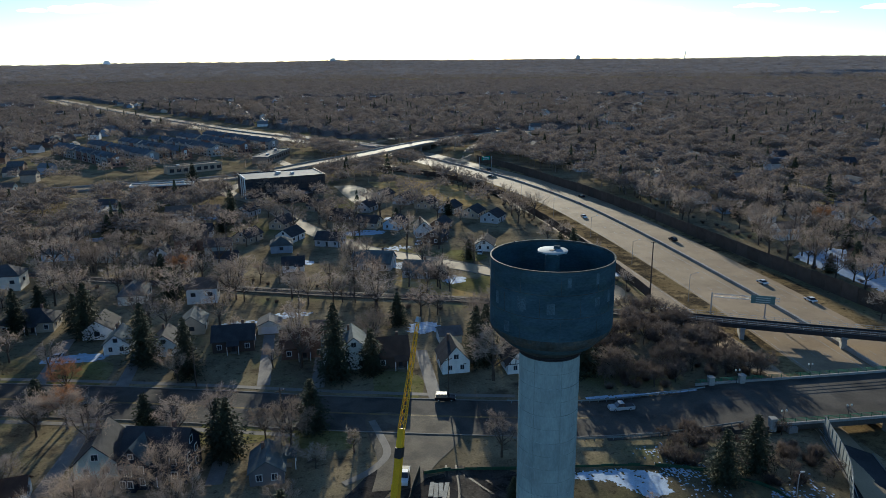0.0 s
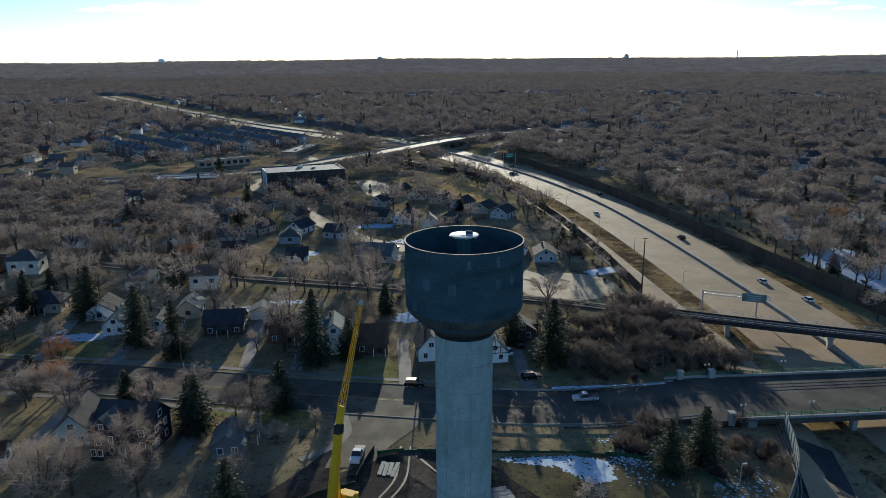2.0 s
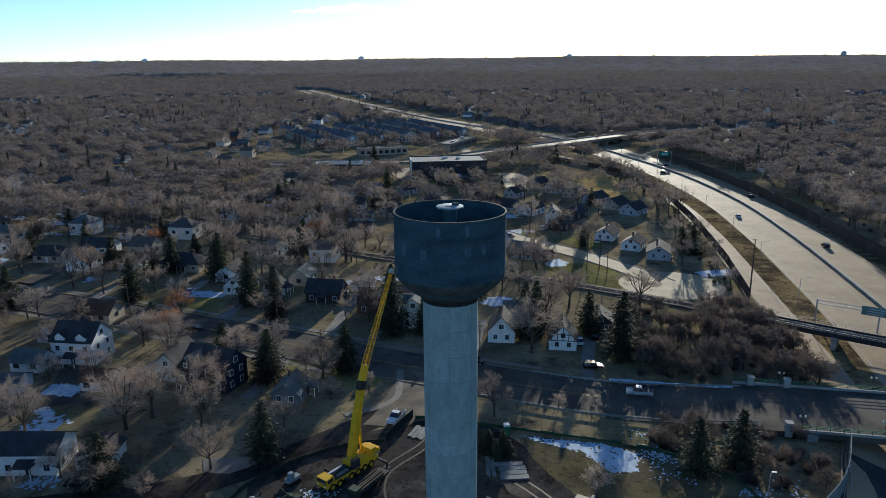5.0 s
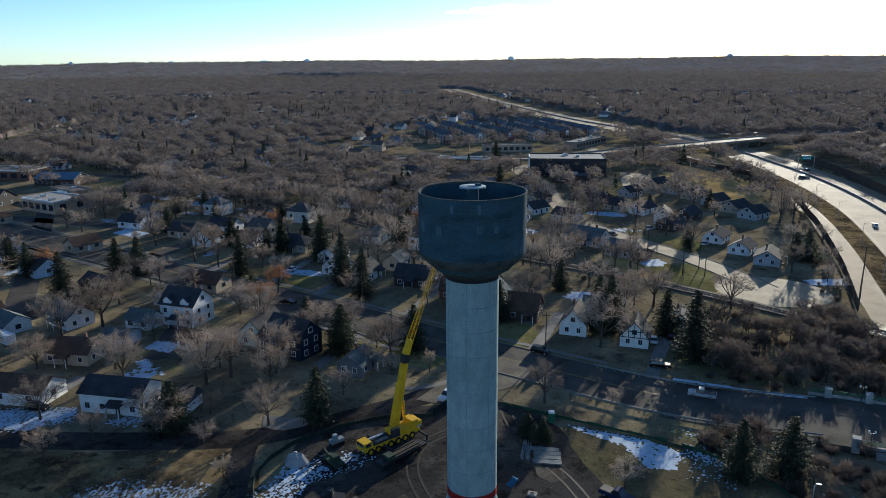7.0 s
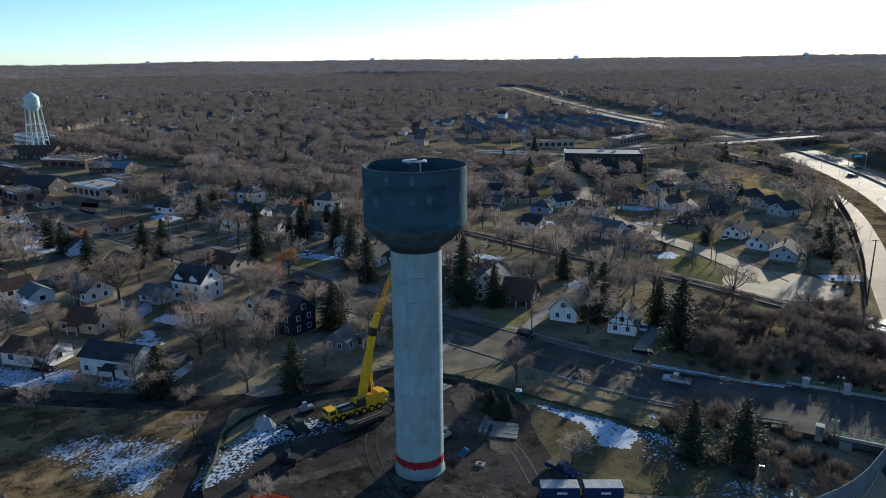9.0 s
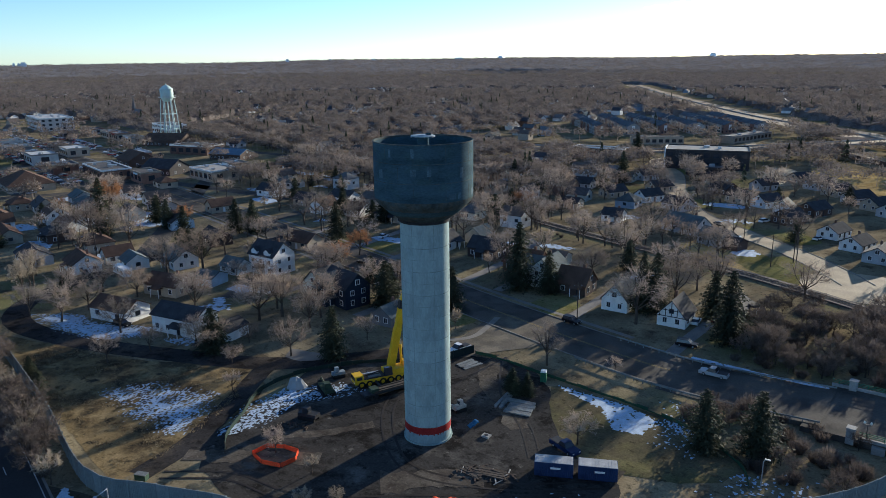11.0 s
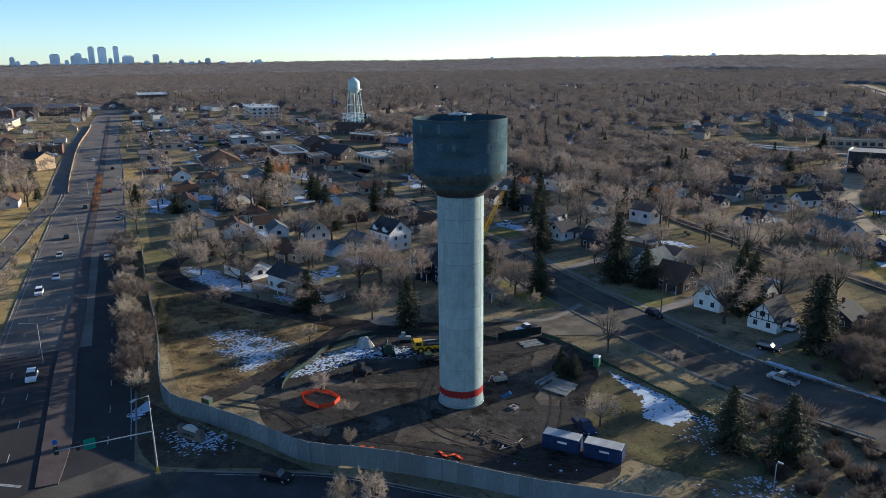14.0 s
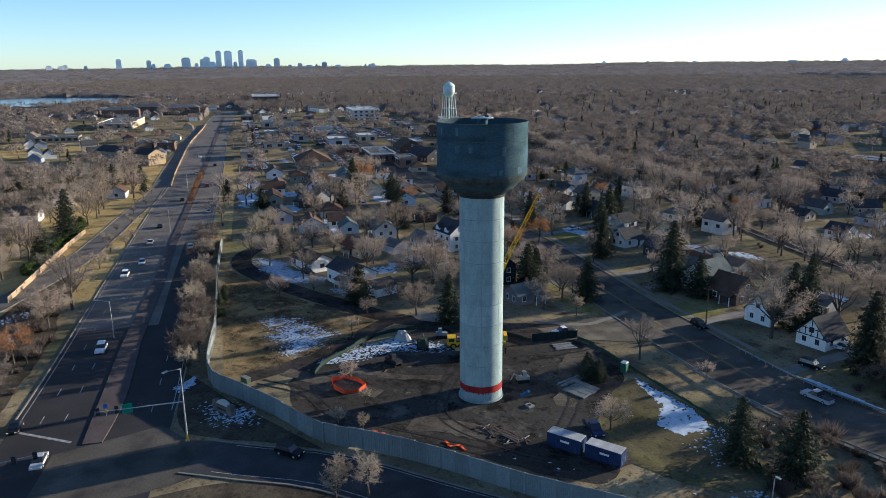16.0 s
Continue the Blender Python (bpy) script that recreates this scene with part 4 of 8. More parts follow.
for p, a in along(at_offset(deck_line, 10.4), 7.5)[:2] + along(at_offset(deck_line, -10.4), 16)[:1]:
    Build().box(p[0], p[1], deck_h(p[0], p[1]) - 1.0, 1.3, 1.3, 2.8, a).box(p[0], p[1], deck_h(p[0], p[1]) + 1.8, 1.5, 1.5, 0.2, a).part("pylon", BRIDGEC, bridge, "square concrete end post")
for x in (121.5, 145, 168):
    for y in (124, 131, 138):
        Build().box(x, y, -3.4, 1.1, 1.3, 5.0).part("pier", BRIDGEC, bridge)
Build().box(97, 133, -3.3, 2.0, 22, 4.6).part("abutment", BRIDGEC, bridge)
ramp_bank = ribbon(smooth_line([(58, 135), (72, 134.6), (88, 134)], 3), 8.4, -8.4, lambda x, y: deck_h(x, y) - 0.9, 0.93).part("road_approach", OLDROAD)
tagged(ramp_bank, "worn asphalt approach rising to the bridge", "road", kind="structure")
for off in (8.4, -8.4):
    g = ribbon(smooth_line([(40, 139), (58, 135.4), (72, 134.6), (88, 134)], 2.5), off, off + 0.12, lambda x, y: deck_h(x, y) + 0.45, 0.3)
    for p, a in along(at_offset(smooth_line([(40, 139), (58, 135.4), (72, 134.6), (88, 134)], 2.5), off), 2.0):
        g.box(p[0], p[1], deck_h(p[0], p[1]) - 0.5, 0.14, 0.14, 1.25, a)
    tagged(g.part("guard_rail", FENCEW), "weathered guard rail beside the avenue", "guard rail", kind="structure")
KEEP.append((deck_line, 0, 12))

# railway bridge
rb = empty("bridge_railway", "dark steel girder railway bridge over the motorway", "bridge", kind="structure")
rb_line = smooth_line([(102, 193), (125, 180), (150, 167), (176, 154), (215, 136)], 4)
for off in (2.6, -2.9):
    ribbon(rb_line, off, off + 0.3, 0.1, 1.3).part("girder", DARK, rb)
    rail_b = Build()
    for h in (1.9, 2.5):
        ribbon(rb_line, off + 0.05, off + 0.12, h, 0.06, rail_b)
    for p, a in along(at_offset(rb_line, off + 0.08), 2.4):
        rail_b.box(p[0], p[1], 1.4, 0.07, 0.07, 1.15, a)
    rail_b.part("handrail", GALV, rb)
ribbon(rb_line, 2.6, -2.6, 0.6, 0.35).part("deck", BALLAST, rb)
for off in (0.72, -0.72):
    ribbon(rb_line, off + 0.06, off - 0.06, 0.95, 0.16).part("rail", RAILST, rb)
for x, y in ((122.5, 181.5), (146, 169), (168, 158)):
    Build().box(x, y, -3.4, 1.3, 6.5, 3.6, -27).box(x, y, -0.1, 1.6, 7.2, 0.4, -27).part("pier", BRIDGEC, rb)
Build().box(108, 190, -3.2, 2.5, 7, 3.4, -27).part("abutment", BRIDGEC, rb)
KEEP.append((rb_line, 0, 4))

# ---- kinds of plants ----
def bare_tree(seed, height=11.0, spread=5.0, limbs=7, fine=1.0):
    """A leafless tree: trunk and limbs as tapered tubes, then branches, then several hundred fine twigs."""
    r = random.Random(seed)
    trunk, crown = Build(), Build()
    top = Vector((r.uniform(-0.4, 0.4), r.uniform(-0.4, 0.4), height * 0.34))
    trunk.tube((0, 0, -0.2), top * 0.5, height * 0.028, height * 0.022, 6)
    trunk.tube(top * 0.5, top, height * 0.022, height * 0.015, 6)

    def blade(a, b, w):
        d = b - a
        s = d.cross(Vector((r.uniform(-1, 1), r.uniform(-1, 1), r.uniform(-1, 1))))
        if s.length < 1e-4:
            return
        s = s.normalized() * w
        crown.add([a + s, a - s, b], [(0, 1, 2)])
    for i in range(limbs):
        az = 6.28319 * (i + r.uniform(-0.3, 0.3)) / limbs
        up = r.uniform(0.55, 1.0) if i % 3 else 1.0
        out = spread * (r.uniform(0.45, 0.72) if i % 3 else r.uniform(0.05, 0.3))
        start = top * r.uniform(0.55, 1.0)
        end = Vector((math.cos(az) * out, math.sin(az) * out, height * (0.34 + 0.44 * up)))
        mid = start.lerp(end, 0.5) + Vector((math.cos(az), math.sin(az), -0.3)) * out * 0.15
        trunk.tube(start, mid, height * 0.012, height * 0.009, 4, False)
        trunk.tube(mid, end, height * 0.009, height * 0.005, 4, False)
        for j in range(7):
            t = (j + 1) / 7
            p = mid.lerp(end, t * 1.1 - 0.1)
            d = Vector((math.cos(az + r.uniform(-1.3, 1.3)), math.sin(az + r.uniform(-1.3, 1.3)), r.uniform(-0.3, 0.95))).normalized()
            q = p + d * spread * r.uniform(0.22, 0.48)
            crown.tube(p, q, 0.07, 0.035, 3, False)
            for k in range(round(7 * fine)):
                s = p.lerp(q, r.uniform(0.25, 1.0))
                e = s + (d * 0.6 + Vector((r.gauss(0, 0.6), r.gauss(0, 0.6), r.gauss(0.25, 0.5)))).normalized() * spread * r.uniform(0.14, 0.30)
                blade(s, e, 0.032 / fine)
                for m in range(round(6 * fine)):
                    u = s.lerp(e, r.uniform(0.3, 1.0))
                    blade(u, u + (e - s).normalized() * 0.5 * r.random() + Vector((r.gauss(0, 1), r.gauss(0, 1), r.gauss(0.25, 0.8))).normalized() * spread * r.uniform(0.10, 0.22), 0.025 / fine)
    return trunk, crown


def conifer(seed, height=12.0, spread=2.6):
    """A spruce: whorls of drooping boughs with needle sprays, thinner towards the tip."""
    r = random.Random(seed)
    trunk, crown = Build(), Build()
    trunk.tube((0, 0, -0.2), (0, 0, height * 0.97), height * 0.018, 0.03, 6)
    levels = int(height * 2.9)
    for i in range(levels):
        z = height * (0.06 + 0.93 * i / levels)
        reach = spread * min(1.0, 0.55 + 3 * i / levels) * (1 - i / levels) ** 0.72 * r.uniform(0.5, 1.25) + 0.15
        n = max(8, int(24 * (1 - i / levels)) + 6)
        for k in range(n):
            a = 6.28319 * (k + r.random()) / n
            d = Vector((math.cos(a), math.sin(a), 0))
            e = d * reach * (1 + 0.16 * math.sin(2 * a + seed) + 0.10 * math.sin(5 * a + i * 1.7)) * r.uniform(0.68, 1.08) + Vector((0, 0, z - reach * r.uniform(0.0, 0.5)))
            root = Vector((0, 0, z))
            side = d.cross(Vector((0, 0, 1)))
            crown.add([root + side * 0.05, root - side * 0.05, e], [(0, 1, 2)])
            for m in range(5):
                p = root.lerp(e, 0.22 + 0.18 * m + r.uniform(-0.08, 0.08))
                out = (d * r.uniform(0.2, 0.9) + side * r.uniform(-1, 1) + Vector((0, 0, r.uniform(-0.6, 0.25)))).normalized()
                w = out.cross(Vector((r.uniform(-1, 1), r.uniform(-1, 1), 1))).normalized() * r.uniform(0.14, 0.24)
                q = p + out * r.uniform(0.5, 0.95) * min(1.0, 0.35 + reach * 0.3)
                crown.add([p + w, p - w, q], [(0, 1, 2)])
    return trunk, crown


def bush(seed, size=1.6):
    r = random.Random(seed)
    b = Build()
    for i in range(170):
        a, u = r.uniform(0, 6.283), r.random() ** 0.5
        s = Vector((math.cos(a) * u, math.sin(a) * u, 0)) * size * 0.35
        e = Vector((math.cos(a) * u * size * r.uniform(0.7, 1.2), math.sin(a) * u * size * r.uniform(0.7, 1.2), size * r.uniform(0.5, 1.25)))
        w = Vector((r.gauss(0, 1), r.gauss(0, 1), 0)).normalized() * 0.05
        m = s.lerp(e, 0.5)
        b.add([s + w, s - w, e], [(0, 1, 2)])
        f = m + Vector((r.gauss(0, 0.4), r.gauss(0, 0.4), r.uniform(0.2, 0.7))) * size * 0.5
        b.add([m + w, m - w, f], [(0, 1, 2)])
    return b


def tree_kind(maker, name, label, category, crown_mat, *args):
    trunk, crown = maker(*args)
    ob = trunk.part(name, BARK)
    tagged(ob, label, category)
    crown.part("crown", crown_mat, ob)
    return ob


BARE = [tree_kind(bare_tree, "tree", "bare deciduous tree with a grey-brown crown", "tree", (TWIG, TWIGB, TWIG, TWIGC, TWIGB, TWIG)[k], 10 + k, h, s, n, 1.2) for k, (h, s, n) in enumerate(((13, 6.6, 8), (15, 7.4, 9), (11, 6.0, 8), (16, 6.8, 8), (12, 7.0, 9), (9.5, 4.8, 7)))]
RUSTY = [tree_kind(bare_tree, "oak_tree", "oak tree still holding rust-brown dead leaves", "tree", RUSTLEAF, 31, 10, 4.8, 8)]
PALE = [tree_kind(bare_tree, "birch_tree", "bare pale-twigged young tree", "tree", PALETWIG, 41, 7, 2.6, 7)]
SPRUCE = [tree_kind(conifer, "spruce_tree", "dark green spruce with drooping boughs", "tree", NEEDLE, 50 + k, h, s) for k, (h, s) in enumerate(((13, 5.0), (10.5, 4.4), (16, 5.4), (9, 3.8)))]
HEDGE = [tree_kind(conifer, "hedge_shrub", "green clipped evergreen shrub behind a timber fence", "shrub", see_through(mat("hedge_green", (0.085, 0.115, 0.035), 0.9, 0.3, 0.6, 3, 0, rand=0.2), 0.2), 90 + k, 3.0, 2.2) for k in range(2)]
BRUSH = [tree_kind(bare_tree, "brush_tree", "small bare brown tree on the brushy bank", "tree", SHRUB, 80 + k, 8, 4.2, 8, 0.8) for k in range(2)]
BUSHES = []
for k in range(2):
    ob = bush(60 + k).part("shrub", SHRUB)
    BUSHES.append(tagged(ob, "leafless brown shrub on rough ground", "shrub"))
BARE_FAR = [bare_tree(70 + k, h, sp, n, 0.6) for k, (h, sp, n) in enumerate(((13, 6.6, 7), (15, 7.4, 7), (11, 6.0, 7), (14, 6.8, 7)))]
USED, COUNT, FARTHER = set(), {"tree": 0}, {"trunk": [], "twig": [], "twig_b": [], "twig_c": []}


def plant(kinds, x, y, size=1.0, seed=None, z=None):
    """Puts a copy of one of the kinds at (x, y); bare trees past the nearest few hundred join the thicket."""
    r = random.Random(seed if seed is not None else int(x * 131 + y * 17))
    turn, height = r.uniform(0, 360), land(x, y) if z is None else z
    k = size * r.uniform(0.88, 1.12)
    if kinds is BARE and (COUNT["tree"] >= 290 or math.hypot(x - 70, y + 5) > 215):
        trunk, crown = r.choice(BARE_FAR)
        m = pose(x, y, height, 0, 0, turn) @ Matrix.Scale(k, 4)
        FARTHER["trunk"].append((trunk, m))
        FARTHER[r.choice(("twig", "twig_b", "twig", "twig_c"))].append((crown, m))
        return None
    ob = r.choice(kinds)
    COUNT["tree"] += kinds is BARE
    if ob.name in USED:
        made = copy_thing(ob, pose(x, y, height, 0, 0, turn))
    else:
        USED.add(ob.name)
        made = ob
        made.matrix_basis = pose(x, y, height, 0, 0, turn)
    made.scale = (k * r.uniform(0.9, 1.1), k * r.uniform(0.9, 1.1), k)
    return made


def join_far(name, key, material, label):
    """All the farther trees' stems or twigs as one mesh."""
    vs, fs, base = [], [], 0
    for b, m in FARTHER[key]:
        a = np.array(b.v)
        mm = np.array(m)
        vs.append(a @ mm[:3, :3].T + mm[:3, 3])
        fs += [tuple(i + base for i in f) for f in b.f]
        base += len(a)
    me = bpy.data.meshes.new(name)
    me.from_pydata(np.concatenate(vs).tolist(), [], fs)
    me.materials.append(material)
    return tagged(new(name, me), label, "trees", kind="stuff")

# ---- houses ----
PANE = GLASS


def window_on(parent, x, y, z, w, h, turn):
    """A window with its frame, facing its own -y; none on the walls that look away from the whole walk."""
    if math.cos(radians(math.degrees(parent.matrix_basis.to_euler().z) + turn)) < -0.3:
        return
    f = Build().box(x, y, z, w + 0.24, 0.10, h + 0.24, turn).part("window", TRIM, parent)
    c, s = math.cos(radians(turn)), math.sin(radians(turn))
    p = Build()
    for k in (-1, 1):
        p.box(x + s * 0.04 + c * k * w / 4, y - c * 0.04 + s * k * w / 4, z + 0.12, w / 2 - 0.05, 0.06, h, turn)
    p.part("pane", PANE, f)


def house(x, y, turn, sx, sy, h, rise, wall=None, roof=None, label="", style="gable", porch=True, chimney=True, storeys=1, front=0):
    """A dwelling with gabled or hipped roof, windows, a door and perhaps a porch and chimney. The ridge runs along its own x."""
    ob = empty("house", label or "suburban house with a shingle roof", "house", x, y, 0, turn, "houses of the quarter")
    wall, roof = wall or SIDING, roof or SHINGLE
    if style == "hip":
        Build().box(0, 0, 0, sx, sy, h).part("wall", wall, ob)
        Build().hip(0, 0, h, sx, sy, rise).part("roof", roof, ob)
    else:
        Build().gabled_walls(0, 0, 0, sx, sy, h, rise).part("wall", wall, ob)
        Build().gable(0, 0, h, sx, sy, rise).part("roof", roof, ob)
    for s in range(storeys):
        z = 0.9 + 2.7 * s
        n = max(2, int(sx / 3.2))
        for side, tr in ((-1, 0), (1, 180)):
            for k in range(n):
                u = (k + 0.5) * sx / n - sx / 2
                if s == 0 and side == -1 and k == n // 2:
                    continue
                window_on(ob, u, side * (sy / 2 + 0.03), z, 1.1, 1.25, tr)
        for side, tr in ((-1, -90), (1, 90)):
            for k in (-1, 1):
                window_on(ob, side * (sx / 2 + 0.03), k * sy * 0.22, z, 1.0, 1.25, tr)
    if style != "hip" and rise > 2.2:
        for side, tr in ((-1, -90), (1, 90)):
            window_on(ob, side * (sx / 2 + 0.03), 0, h + rise * 0.15, 1.2, 1.2, tr)
    door_x = (max(2, int(sx / 3.2)) // 2 + 0.5) * sx / max(2, int(sx / 3.2)) - sx / 2
    Build().box(door_x, -sy / 2 - 0.03, 0.25, 0.95, 0.08, 2.05).part("door", DARK, ob)
    Build().box(door_x, -sy / 2 - 0.6, 0, 1.6, 1.2, 0.25).part("step", SIDEWALK, ob)
    if porch:
        p = Build().box(door_x, -sy / 2 - 1.1, 2.5, 3.2, 2.2, 0.12)
        p.add([(door_x - 1.7, -sy / 2 - 2.3, 2.6), (door_x + 1.7, -sy / 2 - 2.3, 2.6), (door_x + 1.7, -sy / 2, 3.4), (door_x - 1.7, -sy / 2, 3.4)], [(0, 1, 2, 3)])
        p.part("porch_roof", roof, ob)
        for k in (-1.5, 1.5):
            Build().box(door_x + k, -sy / 2 - 2.0, 0, 0.16, 0.16, 2.5).part("porch_post", TRIM, ob)
    if chimney:
        Build().box(sx * 0.22, sy * 0.12, h + rise * 0.4, 0.7, 0.6, rise * 0.6 + 1.0).part("chimney", BRICK, ob)
    SPOTS.append((x, y, math.hypot(sx, sy) / 2))
    return ob


def garage(x, y, turn, sx=6.2, sy=6.5, wall=None, roof=None, label="detached garage with a pale panel door"):
    ob = empty("garage", label, "garage", x, y, 0, turn, "garages of the quarter")
    Build().gabled_walls(0, 0, 0, sx, sy, 2.5, 1.5).part("wall", wall or SIDING, ob)
    Build().gable(0, 0, 2.5, sx, sy, 1.5, 0.3).part("roof", roof or SHINGLE, ob)
    d = Build()
    for k in range(4):
        d.box(-sx / 2 - 0.03, 0, 0.05 + 0.53 * k, 0.06, 4.6, 0.5)
    d.part("garage_door", TRIM, ob)
    SPOTS.append((x, y, 4.5))
    return ob


def small_house(x, y, turn, sx, sy, h, rise, style, wall=None, roof=None, label="house with a shingle roof among bare trees"):
    """A house among the trees, farther off: walls, roof, door and the windows of its faces."""
    ob = empty("house", label, "house", x, y, 0, turn, "houses of the quarter")
    wall, roof = wall or SIDING, roof or SHINGLE
    if style == "hip":
        Build().box(0, 0, 0, sx, sy, h).part("wall", wall, ob)
        Build().hip(0, 0, h, sx, sy, rise).part("roof", roof, ob)
    else:
        Build().gabled_walls(0, 0, 0, sx, sy, h, rise).part("wall", wall, ob)
        Build().gable(0, 0, h, sx, sy, rise).part("roof", roof, ob)
    for u, v, tr in ((-sx * 0.28, -sy / 2 - 0.03, 0), (sx * 0.28, -sy / 2 - 0.03, 0), (sx / 2 + 0.03, 0, 90), (-sx / 2 - 0.03, 0, -90)):
        Build().box(u, v, 0.95 + (h - 2.6) * 0.6, 1.5, 0.08, 1.3, tr).part("window", PANE, ob)
    Build().box(0, -sy / 2 - 0.03, 0.2, 1.0, 0.08, 2.05).part("door", TRIM, ob)
    SPOTS.append((x, y, math.hypot(sx, sy) / 2))
    return ob


def block(name, label, category, x, y, turn, sx, sy, h, wall, roof, floors=1, bays=6, units=2, band=True, sign=None):
    """A flat-roofed building: walls, parapet, roof sheet, its windows and roof plant."""
    ob = empty(name, label, category, x, y, 0, turn)
    Build().box(0, 0, 0, sx, sy, h).part("wall", wall, ob)
    Build().box(0, 0, h - 0.01, sx - 0.7, sy - 0.7, 0.08).part("roof", roof, ob)
    p = Build()
    for u, v, a, c in ((0, -sy / 2, sx + 0.1, 0.4), (0, sy / 2, sx + 0.1, 0.4), (-sx / 2, 0, 0.4, sy - 0.5), (sx / 2, 0, 0.4, sy - 0.5)):
        p.box(u, v, h - 0.3, a, c, 0.85)
    p.part("parapet", TRIM if band else wall, ob)
    fh = h / floors
    for f in range(floors):
        for k in range(bays):
            u = (k + 0.5) * sx / bays - sx / 2
            for side in (-1,):
                Build().box(u, side * (sy / 2 + 0.03), f * fh + fh * 0.28, sx / bays * 0.62, 0.1, fh * 0.48).part("window", GLASS, ob)
        for k in range(max(1, bays // 2)):
            v = (k + 0.5) * sy / max(1, bays // 2) - sy / 2
            Build().box(sx / 2 + 0.03, v, f * fh + fh * 0.28, 0.1, sy / bays * 0.9, fh * 0.48).part("window", GLASS, ob)
    r = random.Random(int(x * 7 + y))
    for k in range(units):
        Build().box(r.uniform(-0.35, 0.35) * sx, r.uniform(-0.3, 0.3) * sy, h + 0.06, r.uniform(1.5, 3), r.uniform(1.5, 2.5), r.uniform(0.9, 1.6)).part("roof_unit", GALV, ob)
    if sign:
        Build().box(0, -sy / 2 - 0.12, h - 1.3, sx * 0.4, 0.2, 1.0).part("sign_board", sign, ob)
    SPOTS.append((x, y, math.hypot(sx, sy) / 2 * 0.9))
    return ob


WHITES, NAVY, TANW, BROWNW = flat("white_siding", (0.74, 0.73, 0.70)), flat("navy_siding", (0.02, 0.029, 0.047)), flat("tan_stucco", (0.40, 0.34, 0.26)), flat("dark_brown_siding", (0.085, 0.06, 0.05))
PALEBLUE, SAGE, GREYS = flat("pale_blue_siding", (0.42, 0.53, 0.62)), flat("pale_green_siding", (0.50, 0.56, 0.50)), flat("grey_siding", (0.40, 0.41, 0.42))
DKROOF, BRROOF, GRROOF = mat("dark_shingle", (0.05, 0.05, 0.054), 0.9, 0.25, 0.4, 5, 0.3), mat("brown_shingle", (0.10, 0.062, 0.045), 0.9, 0.25, 0.4, 5, 0.3), mat("grey_green_shingle", (0.11, 0.13, 0.13), 0.9, 0.25, 0.4, 5, 0.3)

# across the avenue
house(-84, 222, 0, 15, 9, 3.0, 3.0, TANW, DKROOF, "tan stucco bungalow with a dark hipped roof", "hip")
house(-54, 200, 90, 9, 6.5, 3.0, 2.6, WHITES, GRROOF, "small white house with its gable to the street")
house(-41, 196, 90, 9, 7, 3.2, 2.8, WHITES, DKROOF, "white gabled house with a grey roof")
house(-23, 195, 0, 11, 8, 3.4, 3.0, BROWNW, DKROOF, "dark brown one-storey house with a broad roof")
house(-4, 187, 0, 12, 8.5, 3.2, 3.6, BRICK, BRROOF, "brick cottage with a steep brown roof")
v1 = house(8.5, 178, 90, 10, 7.5, 5.6, 3.0, WHITES, GRROOF, "white two-storey house with a porch and grey-green roof", storeys=2)
Build().gabled_walls(0, 4.5, 0, 6.5, 6, 5.4, 2.6, 90).part("wing_wall", WHITES, v1)
Build().gable(0, 4.5, 5.4, 6.5, 6, 2.6, 0.4, 0.22, 90).part("wing_roof", GRROOF, v1)
house(18, 176, 0, 9, 8, 3.2, 3.8, BROWNW, BRROOF, "dark brown brick cottage under bare trees")
house(33.5, 170, 90, 9, 7, 3.2, 4.0, WHITES, DKROOF, "white storey-and-a-half house with its gable to the street", porch=False)
tud = house(49.5, 166.5, 90, 8.5, 7, 2.8, 3.9, WHITES, DKROOF, "white half-timbered house with black beams and dark roof", porch=False)
for k in (-3.2, -1.6, 0, 1.6, 3.2):
    Build().box(-4.33, k * 0.9, 2.5, 0.08, 0.18, 3.8 - abs(k) * 0.95).part("timber", DARK, tud)
for z in (2.6, 4.2):
    Build().box(-4.33, 0, z, 0.08, 7.6 - (z - 2.6) * 1.9, 0.18).part("timber", DARK, tud)
house(60, 180, 90, 8, 7, 2.8, 2.4, BROWNW, DKROOF, "small dark house with a white gable behind the drive")
garage(36, 188, 0)
garage(1, 200, 0)
garage(-14, 206, 90)
# between the avenue and the site
n1 = house(-31, 133, -14, 12, 8, 5.8, 3.4, NAVY, DKROOF, "navy two-and-a-half-storey house with white window frames", storeys=2)
Build().gabled_walls(-2.6, -3.4, 0, 6.4, 5.6, 5.6, 3.0, 90).part("wing_wall", NAVY, n1)
Build().gable(-2.6, -3.4, 5.6, 6.4, 5.6, 3.0, 0.4, 0.22, 90).part("wing_roof", GRROOF, n1)
Build().box(-3.4, -7.1, 0, 2.8, 1.2, 5.0).part("bay", NAVY, n1)
Build().box(-3.4, -7.1, 5.0, 3.2, 1.6, 0.25, 0, 0.7).part("bay_roof", GRROOF, n1)
for z in (1.0, 3.4):
    for u in (-4.1, -2.7):
        window_on(n1, u, -7.75, z, 0.9, 1.3, 0)
    window_on(n1, -0.9, -6.65, z, 0.8, 1.3, 0)
window_on(n1, -2.6, -6.65, 6.3, 0.8, 0.9, 0)
house(-43, 138, 90, 11, 8, 3.2, 3.8, SAGE, DKROOF, "pale green cottage with a steep dark roof", porch=False)
house(-11, 128, 90, 8, 6.4, 2.7, 2.2, flat("taupe_siding", (0.17, 0.17, 0.175)), GRROOF, "grey bungalow with a low gable among bare trees")
n4 = house(-71, 143, 0, 11, 9, 6.2, 3.6, WHITES, DKROOF, "tall white gabled house with a dark roof and balcony", storeys=2)
